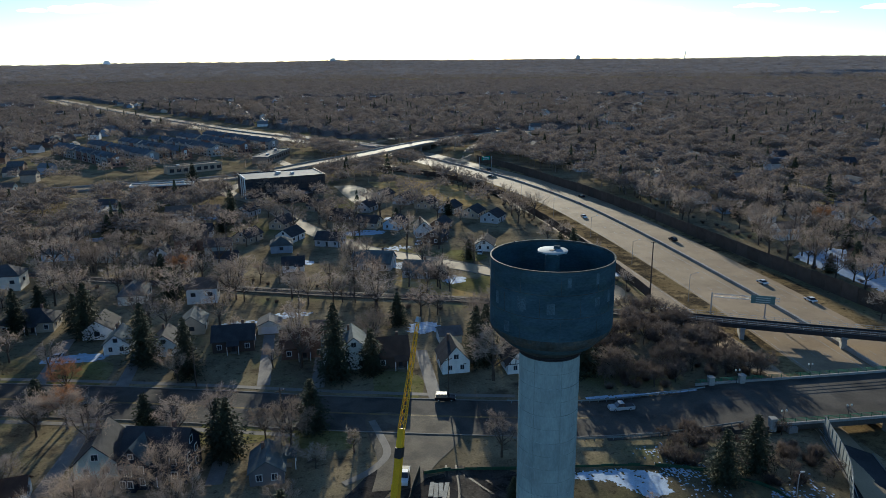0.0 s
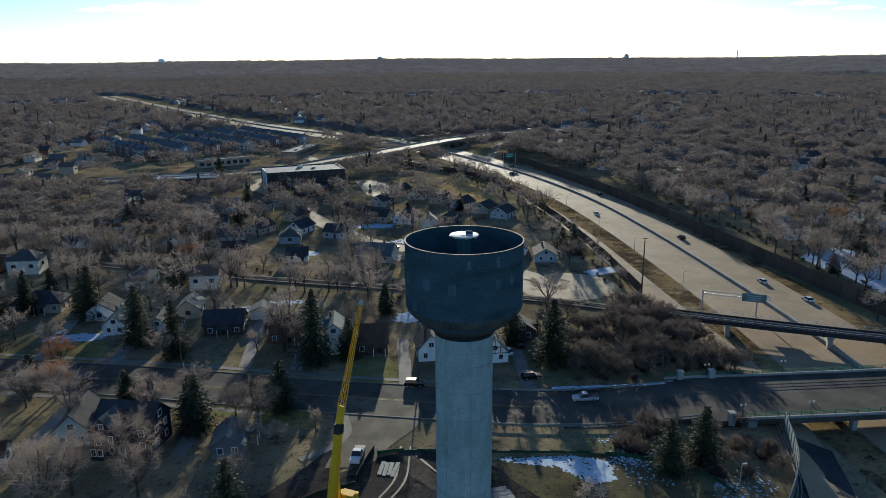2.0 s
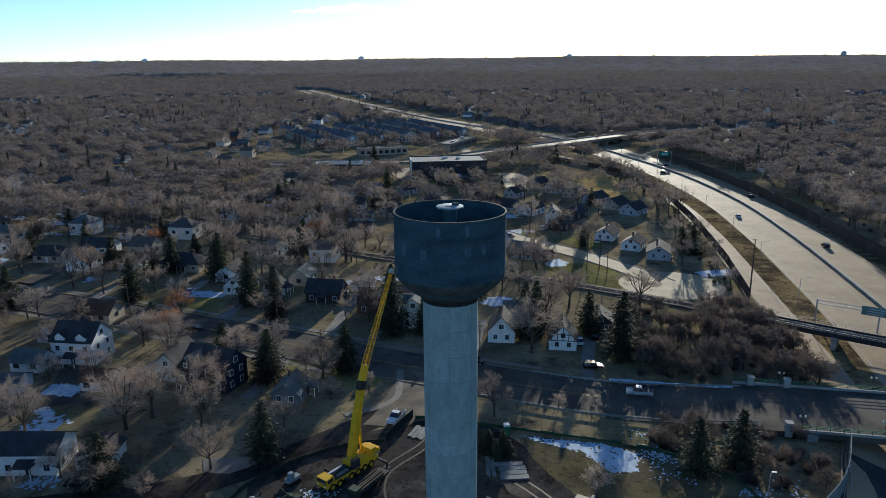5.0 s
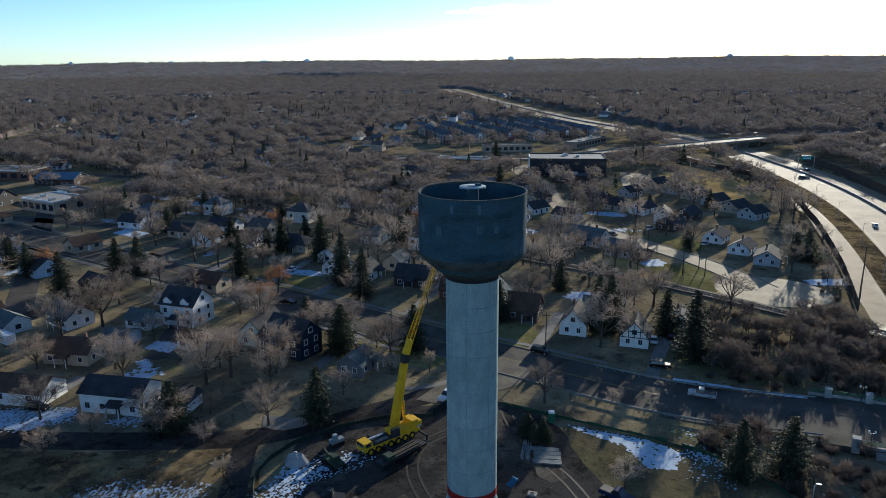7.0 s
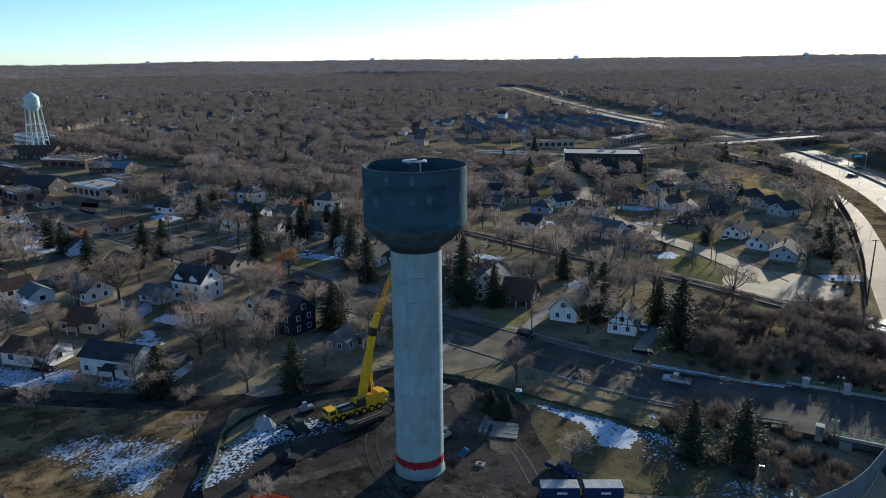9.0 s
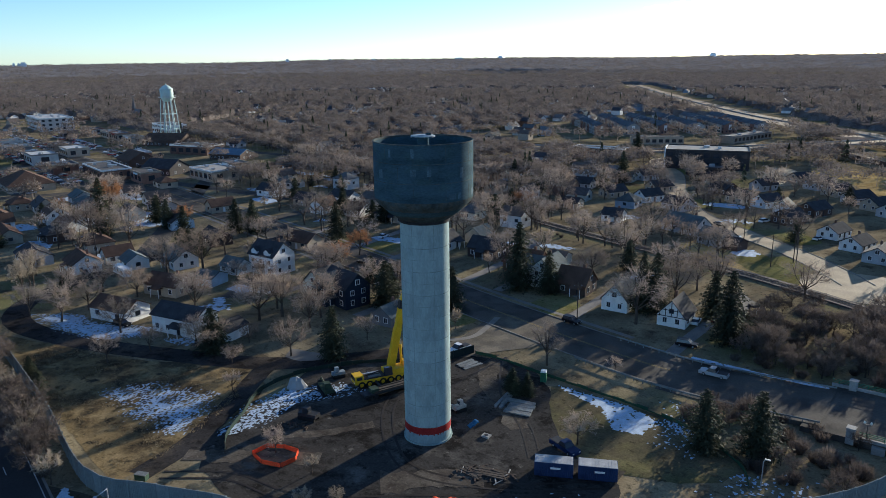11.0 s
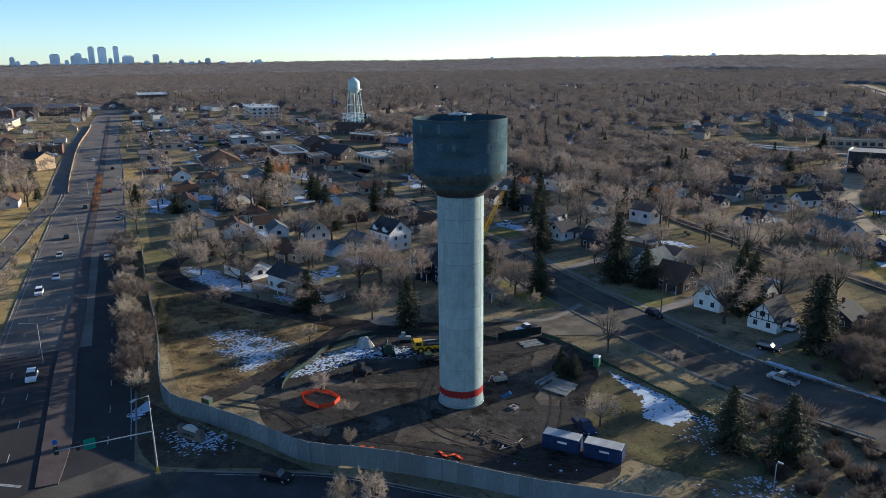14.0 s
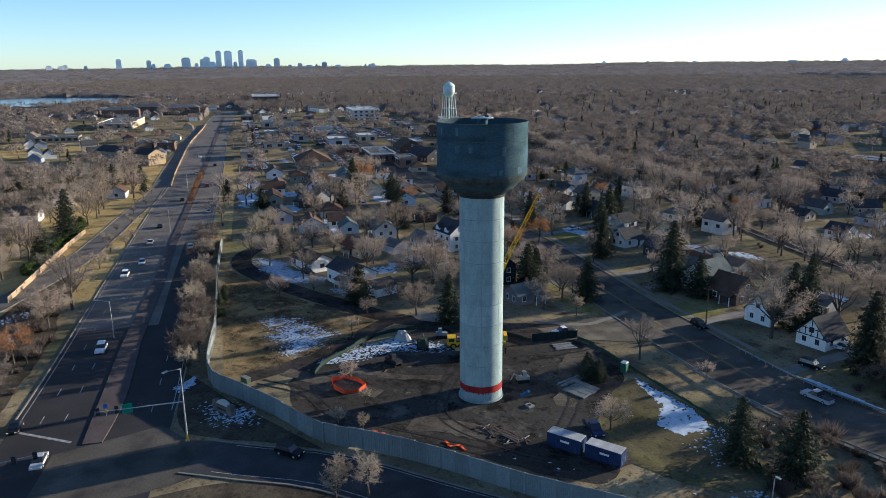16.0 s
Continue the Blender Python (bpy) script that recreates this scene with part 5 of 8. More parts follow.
for k in (-2.8, 2.8):
    Build().gabled_walls(k, -3.4, 6.2, 2.2, 2.6, 1.2, 1.0, 90).part("dormer", WHITES, n4)
    Build().gable(k, -3.4, 7.4, 2.2, 2.6, 1.0, 0.25, 0.15, 90).part("dormer_roof", DKROOF, n4)
house(-50.5, 95.5, 8, 14, 8, 4.4, 2.2, WHITES, DKROOF, "white split-level house with dark shingle roof", storeys=1, porch=True, chimney=False)
garage(-38, 98.5, 98, 7, 6.5, WHITES, DKROOF, "white attached garage with sunlit door wall")
house(-80, 112, 10, 12, 8, 3.2, 2.4, TANW, BRROOF, "tan bungalow behind bare branches")
garage(-77, 124, 10, 7, 7, PALEBLUE, GRROOF, "pale blue garage with a grey roof")
house(-124, 111, -16, 11, 9, 3.2, 2.8, WHITES, BRROOF, "white bungalow with a broad brown roof")
house(-101, 131, -16, 10, 8, 3.2, 3.0, WHITES, GRROOF, "white bungalow near the pale garage")
house(-145, 128, -16, 12, 9, 3.2, 2.6, TANW, BRROOF, "tan bungalow with a brown hipped roof", "hip")
house(-172, 128, -16, 13, 9, 3.2, 2.6, BROWNW, DKROOF, "long dark bungalow by the boulevard", "hip")
house(-201, 143, -16, 12, 8, 4.8, 2.8, WHITES, BRROOF, "white two-storey house with a brown roof", storeys=2)
house(-245, 150, -16, 12, 9, 3.2, 2.6, TANW, BRROOF, "tan bungalow with a brown roof", "hip")
house(-220, 168, -16, 12, 9, 3.2, 2.6, GREYS, GRROOF, "grey bungalow with a low roof", "hip")
for x, y, t, sx, sy, h, rise, style, wall_, roof_, lab in (
        (-209, 124, 74, 11, 8, 3.4, 2.8, "gable", WHITES, BRROOF, "white gabled house with a reddish brown roof"), (-187, 117, -16, 16, 8, 3.0, 2.4, "gable", TANW, BRROOF, "long tan bungalow with a brown roof"),
        (-147, 107, -16, 14, 9, 3.0, 2.6, "gable", GREYS, DKROOF, "grey bungalow with a dark shingle roof"), (-124, 123, 74, 9, 7, 3.0, 2.4, "gable", WHITES, BRROOF, "small white house with a brown roof"),
        (-236, 174, -16, 12, 9, 3.2, 2.6, "gable", GREYS, GRROOF, "grey house with a pale roof edge"), (-227, 195, 74, 10, 8, 3.2, 2.8, "gable", WHITES, DKROOF, "white-gabled house behind the rust-brown tree"),
        (-73, 92, 8, 13, 8, 3.2, 2.2, "gable", WHITES, BRROOF, "low white house with a sunlit brown roof"), (-205, 16, 74, 14, 10, 3.2, 2.8, "gable", WHITES, DKROOF, "white house behind the frontage road"),
        (-244, 58, -16, 12, 8, 3.2, 2.8, "gable", GREYS, BRROOF, "grey house with a pale gable by the frontage road"), (-239, 222, -16, 12, 9, 3.0, 2.6, "hip", TANW, BRROOF, "tan bungalow with a hipped roof"),
        (-62, 213, 90, 10, 8, 3.0, 2.6, "gable", WHITES, DKROOF, "white cottage with a dark roof"), (-100, 304, 0, 12, 8, 3.2, 2.6, "gable", PALEBLUE, GRROOF, "pale blue house with a grey roof beyond the railway"),
        (-105, 222, 0, 11, 8, 3.0, 2.6, "gable", WHITES, BRROOF, "white house with a brown roof by the side road"), (-265, 143, -16, 13, 9, 3.2, 2.8, "gable", WHITES, BRROOF, "white house with a brown roof near the boulevard"),
        (-222, 131, -16, 13, 8, 3.0, 2.4, "gable", TANW, BRROOF, "tan bungalow with a broad roof"), (-86, 156, 90, 10, 8, 3.0, 2.6, "gable", GREYS, DKROOF, "grey cottage with a steep dark roof"),
        (-84, 170, 0, 11, 8, 3.0, 2.6, "gable", TANW, BRROOF, "tan cottage by the avenue"), (-128, 240, 0, 12, 9, 3.2, 2.6, "gable", WHITES, DKROOF, "white house beside a snowy yard"),
        (-181, 256, 0, 13, 9, 3.2, 2.6, "hip", GREYS, GRROOF, "grey house with a hipped roof"), (-113, 122, -16, 8, 7, 2.8, 2.2, "gable", WHITES, GRROOF, "small white garage building"),
        (-80, 136, 0, 8, 6, 2.6, 2.2, "gable", WHITES, GRROOF, "small white shed with a grey roof"), (-57, 128, 8, 7, 5, 2.6, 1.8, "gable", WHITES, BRROOF, "small white garage with a brown roof"),
        (-171, 234, 0, 12, 8, 3.2, 2.6, "gable", WHITES, DKROOF, "white house with snow on its yard"), (-121, 219, 90, 10, 8, 3.4, 3.0, "gable", WHITES, BRROOF, "white gabled house with a brown roof"),
        (-139, 227, 0, 11, 8, 3.0, 2.6, "gable", TANW, DKROOF, "tan house beside a white one"), (-186, 183, -16, 12, 9, 3.0, 2.4, "gable", GREYS, DKROOF, "grey bungalow among bare trees"),
        (-203, 192, 74, 11, 8, 3.0, 2.6, "gable", WHITES, DKROOF, "white bungalow among bare trees"), (-36, 211, 90, 9, 7, 3.0, 2.6, "gable", TANW, GRROOF, "tan cottage near the railway"),
        (-116, 157, -16, 11, 8, 3.0, 2.6, "gable", BROWNW, DKROOF, "dark cottage under spruces"), (-151, 166, -16, 12, 9, 3.2, 2.8, "gable", PALEBLUE, DKROOF, "blue-grey house under bare trees"),
        (-127, 264, 0, 11, 8, 3.2, 2.6, "gable", GREYS, BRROOF, "grey house near the railway"), (-162, 196, 74, 11, 8, 3.0, 2.6, "gable", TANW, BRROOF, "tan house with a brown roof"), (-190, 153, -16, 12, 8, 3.0, 2.6, "hip", WHITES, BRROOF, "white bungalow with a hipped brown roof")):
    small_house(x, y, t, sx, sy, h, rise, style, wall_, roof_, lab)
rv = empty("camper_trailer", "long white camper trailer parked beside a garage", "camper", -107, 114, 0, -12)
Build().box(0, 0, 0.6, 9.5, 2.5, 2.4, 0, 0.96).part("body", WHITE, rv)
for u in (-3, -0.6, 2.4):
    Build().box(u, -1.25, 1.7, 1.2, 0.06, 0.7).part("window", GLASS, rv)
Build().box(0.9, -1.26, 0.75, 0.7, 0.06, 1.9).part("door", TRIM, rv)
Build().box(0, -1.25, 1.2, 8.6, 0.05, 0.22).part("stripe", GREYS, rv, "grey stripe")
for u in (-0.6, 0.6):
    for side in (-1, 1):
        Build().tube((u, side * 0.9, 0.38), (u, side * 1.15, 0.38), 0.38, 0.38, 10).part("wheel", RUBBER, rv)
# beyond the railway
house(-60, 293, 90, 9, 7, 4.2, 2.6, WHITES, DKROOF, "white house with a sunlit wall beyond the railway", porch=False, chimney=False)
house(-34, 284, 0, 9, 7, 2.8, 1.8, TANW, DKROOF, "low tan house beyond the railway")
house(-8, 269, 0, 8, 7, 2.8, 2.2, WHITES, DKROOF, "small white house beyond the railway")
house(22, 266, -20, 15, 10, 3.0, 3.4, GREYS, GRROOF, "grey house with a broad roof by the close")
house(37, 252, -20, 10, 9, 3.0, 2.6, GREYS, GRROOF, "grey bungalow by the close")
garage(44, 248, -20, 6, 6, BROWNW, DKROOF)
house(70, 284, 70, 10, 7.5, 2.7, 2.3, WHITES, DKROOF, "white house with grey-green roof on the close", porch=False)
house(79, 269, 70, 10, 7.5, 2.7, 2.3, WHITES, DKROOF, "white house with grey-green roof on the close", porch=False)
house(87, 257, 80, 11, 8.5, 2.8, 2.4, GREYS, DKROOF, "grey house with a dark roof at the turning circle")
house(48, 312, 90, 9, 7, 4.4, 2.8, WHITES, DKROOF, "tall white house on the close", porch=False)
for k, (x, y) in enumerate(((40, 402), (50, 388), (60, 374), (70, 360), (79, 346), (86, 334))):
    house(x, y, 55, 11, 9, 3.0, 2.6, GREYS if k % 2 else TANW, DKROOF, "pale row house with dark roof below the motorway", porch=False, chimney=False)
for x, y, w in ((208, 447, WHITES), (221, 432, WHITES), (233, 320, TANW), (231, 303, WHITES), (249, 306, WHITES), (252, 287, PALEBLUE), (192, 368, TANW), (240, 385, GREYS)):
    house(x, y, 75, 11, 8, 3.2, 2.8, w, DKROOF, "house beyond the far noise wall", porch=False)

for x, y, t, wall_, lab in ((7, 304, -25, GREYS, "grey bungalow with a dark roof by the close"), (-10, 316, 60, WHITES, "white-gabled cottage by the close"), (-14, 342, 60, TANW, "tan cottage by the close"), (-32, 374, 62, GREYS, "grey house with a dark roof near the office"), (14, 352, -30, BROWNW, "dark house behind bare trees"), (26, 334, -30, TANW, "tan house behind bare trees"), (38, 330, 60, PALEBLUE, "pale blue house behind the white house"), (58, 322, 62, BROWNW, "brown house on the close"), (28, 372, 60, GREYS, "grey house below the motorway bank"), (4, 378, -30, TANW, "low tan house near the office"), (-50, 332, 0, GREYS, "grey house beyond the railway"), (-72, 352, 0, BROWNW, "dark house among the trees"), (-28, 318, 60, TANW, "tan house beyond the railway"), (52, 300, 62, BROWNW, "dark-roofed house on the close")):
    house(x, y, t, 11, 8, 3.0, 2.6, wall_, DKROOF, lab, porch=False)

# shops, offices and larger buildings
office = block("office_building", "long charcoal office building with a pale roof and white end frame", "office", -17, 436, 14, 46, 26, 10.8, DARKCLAD, flat("grey_membrane", (0.22, 0.22, 0.22), 0.85), 2, 9, 3, False)
for v in (-12.6, -6, 0.5):
    Build().box(-23.2, v, 0, 0.7, 0.7, 12.2).part("white_frame", WHITE, office)
Build().box(-23.2, -6, 11.6, 0.7, 13.6, 0.7).part("white_frame", WHITE, office)
block("office_annex", "low flat-roofed annex in front of the office", "office", -10, 408, 14, 20, 12, 4.0, DARKCLAD, flat("dark_membrane", (0.10, 0.10, 0.10)), 1, 5, 2, False)
block("brick_apartments", "brick apartment block with red panels", "apartments", -84, 436, 4, 34, 9, 7.5, BRICK, FLATROOF, 3, 12, 1)
block("corner_hall", "tan flat-roofed hall among the trees", "hall", -186, 383, 10, 16, 10, 5, TANSTONE, FLATROOF)
block("civic_building", "white three-storey building below the old water tower", "office", -462, 383, -16, 40, 16, 11, WHITES, FLATROOF, 3, 8, 3)
block("school_block", "tan flat-roofed block near the houses", "hall", -238, 254, -10, 26, 18, 6.0, TANSTONE, flat("sunlit_tan_membrane", (0.36, 0.33, 0.29)), 1, 5, 2)
block("parade_of_shops", "long flat-roofed brown brick shop building", "shop", -300, 226, -16, 40, 16, 6, BRICK, FLATROOF, 1, 9, 4)
block("flats", "pale three-storey block of flats", "apartments", -640, 372, -16, 60, 30, 12, flat("pale_render", (0.55, 0.50, 0.47)), FLATROOF, 3, 10, 6)
block("brick_offices", "large brown brick building beside the boulevard", "office", -1000, 372, -16, 80, 40, 15, BRICK, FLATROOF, 4, 10, 6)
block("store", "long low store with a sunlit tan wall", "shop", -700, 122, -18, 84, 32, 6.0, TANSTONE, FLATROOF, 1, 8, 4, True)
block("low_hall", "long low hall beyond a tan field", "hall", -561, 53, 74, 34, 14, 4.5, TANSTONE, FLATROOF, 1, 7, 2, False)
house(-383, 84, 28, 54, 13, 7.0, 3.0, flat("tan_brick", (0.34, 0.25, 0.16), 0.9), DKROOF, "long tan apartment house with a dark roof and sunlit gable", porch=False, chimney=False, storeys=2)
for x, y in ((-850, 142), (-904, 182), (-856, 216)):
    house(x, y, 74, 42, 16, 9.0, 4.0, BRICK, TOWNROOF, "brown brick apartment house with a dark hipped roof", "hip", porch=False, chimney=False, storeys=2)
block("restaurant", "small flat-roofed restaurant with red sign boards", "restaurant", -440, 118, -16, 16, 12, 6, BRICK, FLATROOF, 1, 3, 2, False, REDBAND)
block("dark_shop", "dark flat-roofed shop beside the boulevard", "shop", -470, 108, -16, 24, 14, 5, DARKCLAD, FLATROOF, 1, 4, 3, False)
house(-280, 251, 10, 22, 16, 4, 4.5, DARKCLAD, DKROOF, "dark hall with a steep pitched roof", porch=False, chimney=False)
house(-297, 314, 10, 26, 14, 4, 3, BROWNW, flat("blue_grey_metal_roof", (0.13, 0.19, 0.25)), "low hall with a blue-grey metal roof", porch=False, chimney=False)
block("brown_hall", "brown flat-roofed hall beside a yard", "hall", -344, 322, 10, 34, 18, 6, BRICK, FLATROOF, 1, 5, 2)
house(-330, 265, -16, 26, 18, 4, 5, BROWNW, BRROOF, "large hall with a broad brown pitched roof", porch=False, chimney=False)
house(-410, 345, 20, 34, 20, 4, 5, BROWNW, BRROOF, "large dark hall with a broad pitched roof", porch=False, chimney=False)
house(-300, 180, -16, 30, 22, 3.5, 6, TANW, BRROOF, "restaurant with a broad brown pyramid roof", "hip", porch=False, chimney=False)
r = random.Random(21)
for k in range(70):
    s = r.uniform(0, 1)
    along_x = -290 - 420 * s
    off = r.choice((26, 44, 66, 90, 116, 142, 170))
    x, y = along_x + 0.28 * off, 0.287 * -along_x + 26 + off
    if all(math.hypot(x - a, y - b) > c + 11 for a, b, c in SPOTS):
        block("shop", "flat-roofed shop among parked cars", "shop", x, y, -16.2, r.uniform(14, 26), r.uniform(10, 16), r.uniform(4, 6.5), BLOCKWALL, FLATROOF, 1, r.randint(3, 4), r.randint(1, 2), False, r.choice((None, REDBAND, None, WHITE)))
# town houses in rows that run beside the motorway
town = None
for k in range(6):
    for m in range(3):
        x, y = -150 + 22.1 * k - 22.9 * m, 585 + 15.5 * k + 32.8 * m
        if town is None:
            town = empty("town_house_row", "row of pale town houses with slate-grey roofs and white end panels", "town houses", 0, 0, 0, 0, "town house rows")
            for q in range(6):
                u, v = (q - 2.5) * 6.0, (q % 2) * 0.8
                w = Build().gabled_walls(u, v, 0, 5.9, 10.5, 7.2, 2.5).part("unit_wall", TOWNWALL, town)
                for side in (-1, 1):
                    for f in range(2):
                        Build().box(u, v + side * 5.28, 0.8 + 2.6 * f, 2.4, 0.1, 1.4).part("window", GLASS, w)
                Build().gable(u, v, 7.2, 5.8, 10.5, 2.6, 0.3).part("unit_roof", TOWNROOF, town)
                if q % 2:
                    Build().gabled_walls(u, -3.2, 7.0, 4.4, 3.8, 0.6, 1.6, 90).part("front_gable", TOWNWALL, town)
                    Build().gable(u, -3.2, 7.6, 4.4, 3.8, 1.6, 0.25, 0.15, 90).part("gable_roof", TOWNROOF, town)
            for side in (-1, 1):
                for v in (-2.6, 0.4, 3.2):
                    Build().box(side * 18.0, v, 1.2, 0.12, 1.2, 1.5).part("window", GLASS, town)
                Build().box(side * 18.02, 0.4, 3.6, 0.14, 2.4, 4.0).part("end_panel", WHITE, town, "white panelled gable front")
                Build().box(side * 18.08, 0.4, 3.9, 0.12, 1.0, 1.4).part("window", GLASS, town)
            town.matrix_basis = pose(x, y, 0, 0, 0, -55)
        else:
            copy_thing(town, pose(x, y, 0, 0, 0, -55 if m % 2 else 125))
        for q in (-12, 0, 12):
            SPOTS.append((x + 0.574 * q, y - 0.819 * q, 8))
block("low_hall", "long low pale building before the town houses", "hall", -81, 535, 28, 38, 10, 5.0, TANSTONE, flat("dull_brown_membrane", (0.13, 0.115, 0.10), 0.9), 1, 8, 1, False)
block("low_hall", "long low building with a grey roof beside the office", "hall", -29, 588, 73, 54, 12, 5.0, BLOCKWALL, flat("grey_gravel_roof", (0.15, 0.145, 0.14), 0.9), 1, 10, 2, False)

# the quarter's other houses
r = random.Random(14)
made = 0
for gyy in range(90, 640, 30):
    for gxx in range(-420, 460, 24):
        x, y = gxx + r.uniform(-4, 4), gyy + r.uniform(-5, 5)
        turned = -16 if y < 0.287 * -x + 90 else 0
        d = math.hypot(x - 60, y)
        az = math.degrees(math.atan2(x - 60, y))
        if made >= 170 or d > 620 or az > 46 or az < -94 or r.random() < 0.25:
            continue
        if -640 < x < -270 and 0.29 * -x + 15 < y < 0.29 * -x + 230 or -60 > x and y < 0.287 * -x + 28 or (-100 < x < 110 and y < 215) or (-180 < x < 20 and y > 400) or (20 < x < 185 and y > 205):
            continue
        clear = all(math.hypot(x - a, y - b) > c + 7 for a, b, c in SPOTS)
        if clear:
            for ln, o, hw in KEEP:
                if np.min(((ln[:, :2] - (x, y)) ** 2).sum(axis=1)) < (hw + 8) ** 2:
                    clear = False
                    break
        if clear:
            small_house(x, y, turned + r.choice((0, 90, 0, 180)), r.uniform(9, 13), r.uniform(7, 9), r.choice((2.9, 3.1, 3.3, 5.2)), r.uniform(2.0, 3.4), r.choice(("gable", "gable", "hip")))
            made += 1


# the raster of ground that is already taken, in cells of two metres
RX, RY = -1800, -60
TAKEN = np.zeros((1400, 980), bool)


def take(x, y, rad):
    i0, i1, j0, j1 = int((x - rad - RX) / 2), int((x + rad - RX) / 2), int((y - rad - RY) / 2), int((y + rad - RY) / 2)
    TAKEN[max(i0, 0):max(i1 + 1, 0), max(j0, 0):max(j1 + 1, 0)] = True


def taken(x, y):
    i, j = int((x - RX) / 2), int((y - RY) / 2)
    return 0 <= i < 1400 and 0 <= j < 980 and TAKEN[i, j]


for ln, o, hw in KEEP:
    for q in at_offset(ln, o):
        take(q[0], q[1], hw + (1.0 if q[1] < 450 or hw < 4.5 else 5.0 if q[1] < 800 else 14.0))
for a, b, c in SPOTS:
    take(a, b, c * 0.8)

# houses past the nearest few hundred
walls, roofs = Build(), Build()
r = random.Random(19)
for k in range(9000):
    az, d = radians(r.uniform(-96, 46)), math.sqrt(r.uniform(270 ** 2, 1500 ** 2))
    x, y = 60 + d * math.sin(az), d * math.cos(az)
    x, y = round(x / 26) * 26 + r.uniform(-4, 4), round(y / 34) * 34 + r.uniform(-6, 6)
    if len(walls.v) > 12500 or taken(x, y) or taken(x - 7, y) or taken(x + 7, y) or taken(x, y - 7) or (-640 < x < -270 and 0.29 * -x + 15 < y < 0.29 * -x + 250) or (-180 < x < 20 and 400 < y < 860) or (20 < x < 185 and 205 < y < 800) or ((x + 1340) / 250) ** 2 + ((y - 40) / 210) ** 2 < 1:
        continue
    t, sx, sy, h, rise = r.choice((0, 90, 0, -16)), r.uniform(9, 13), r.uniform(7.5, 9), r.choice((3, 3.2, 5.2)), r.uniform(2.2, 3.4)
    walls.gabled_walls(x, y, 0, sx, sy, h, rise, t)
    roofs.gable(x, y, h, sx, sy, rise, 0.4, 0.22, t)
    take(x, y, 6.5)
    for back in (9, 17) + ((25,) if k % 3 == 0 else ()):       # the open yard and street before each house
        take(x - (x - 60) / d * back, y - y / d * back, 5.5)
tagged(walls.part("far_house_walls", FARWALL), "pale walls of many suburban houses among trees", "houses", kind="stuff")
tagged(roofs.part("far_house_roofs", FARROOF), "dark shingle roofs of many suburban houses", "houses", kind="stuff")
# parking lots and rows of parked cars among the shops
lot_cars = Build()
for off, x0, x1 in ((30, -300, -640), (58, -290, -660), (84, -300, -660), (112, -310, -640), (138, -330, -600), (-34, -400, -520)):
    ln = smooth_line([(x0 + 0.28 * off, 0.287 * -x0 + 26 + off), (x1 + 0.28 * off, 0.287 * -x1 + 26 + off)], 8)
    tagged(ribbon(ln, 6, -6, 0.035).part("parking_lot", OLDROAD), "grey parking lot between flat-roofed shops", "parking lot", kind="structure")
    for p, a in along(ln, 3.1):
        for s in (-3.5, 3.5):
            n = radians(a + 90)
            x, y = p[0] + math.cos(n) * s, p[1] + math.sin(n) * s
            if r.random() < 0.45 and not taken(x, y):
                lot_cars.box(x, y, 0.35, 4.6, 1.8, 0.55, a + 90).box(x, y, 0.9, 2.6, 1.6, 0.5, a + 90, 0.8)
tagged(lot_cars.part("parked_cars", FARCAR), "many parked cars in rows outside the shops", "cars", kind="stuff")

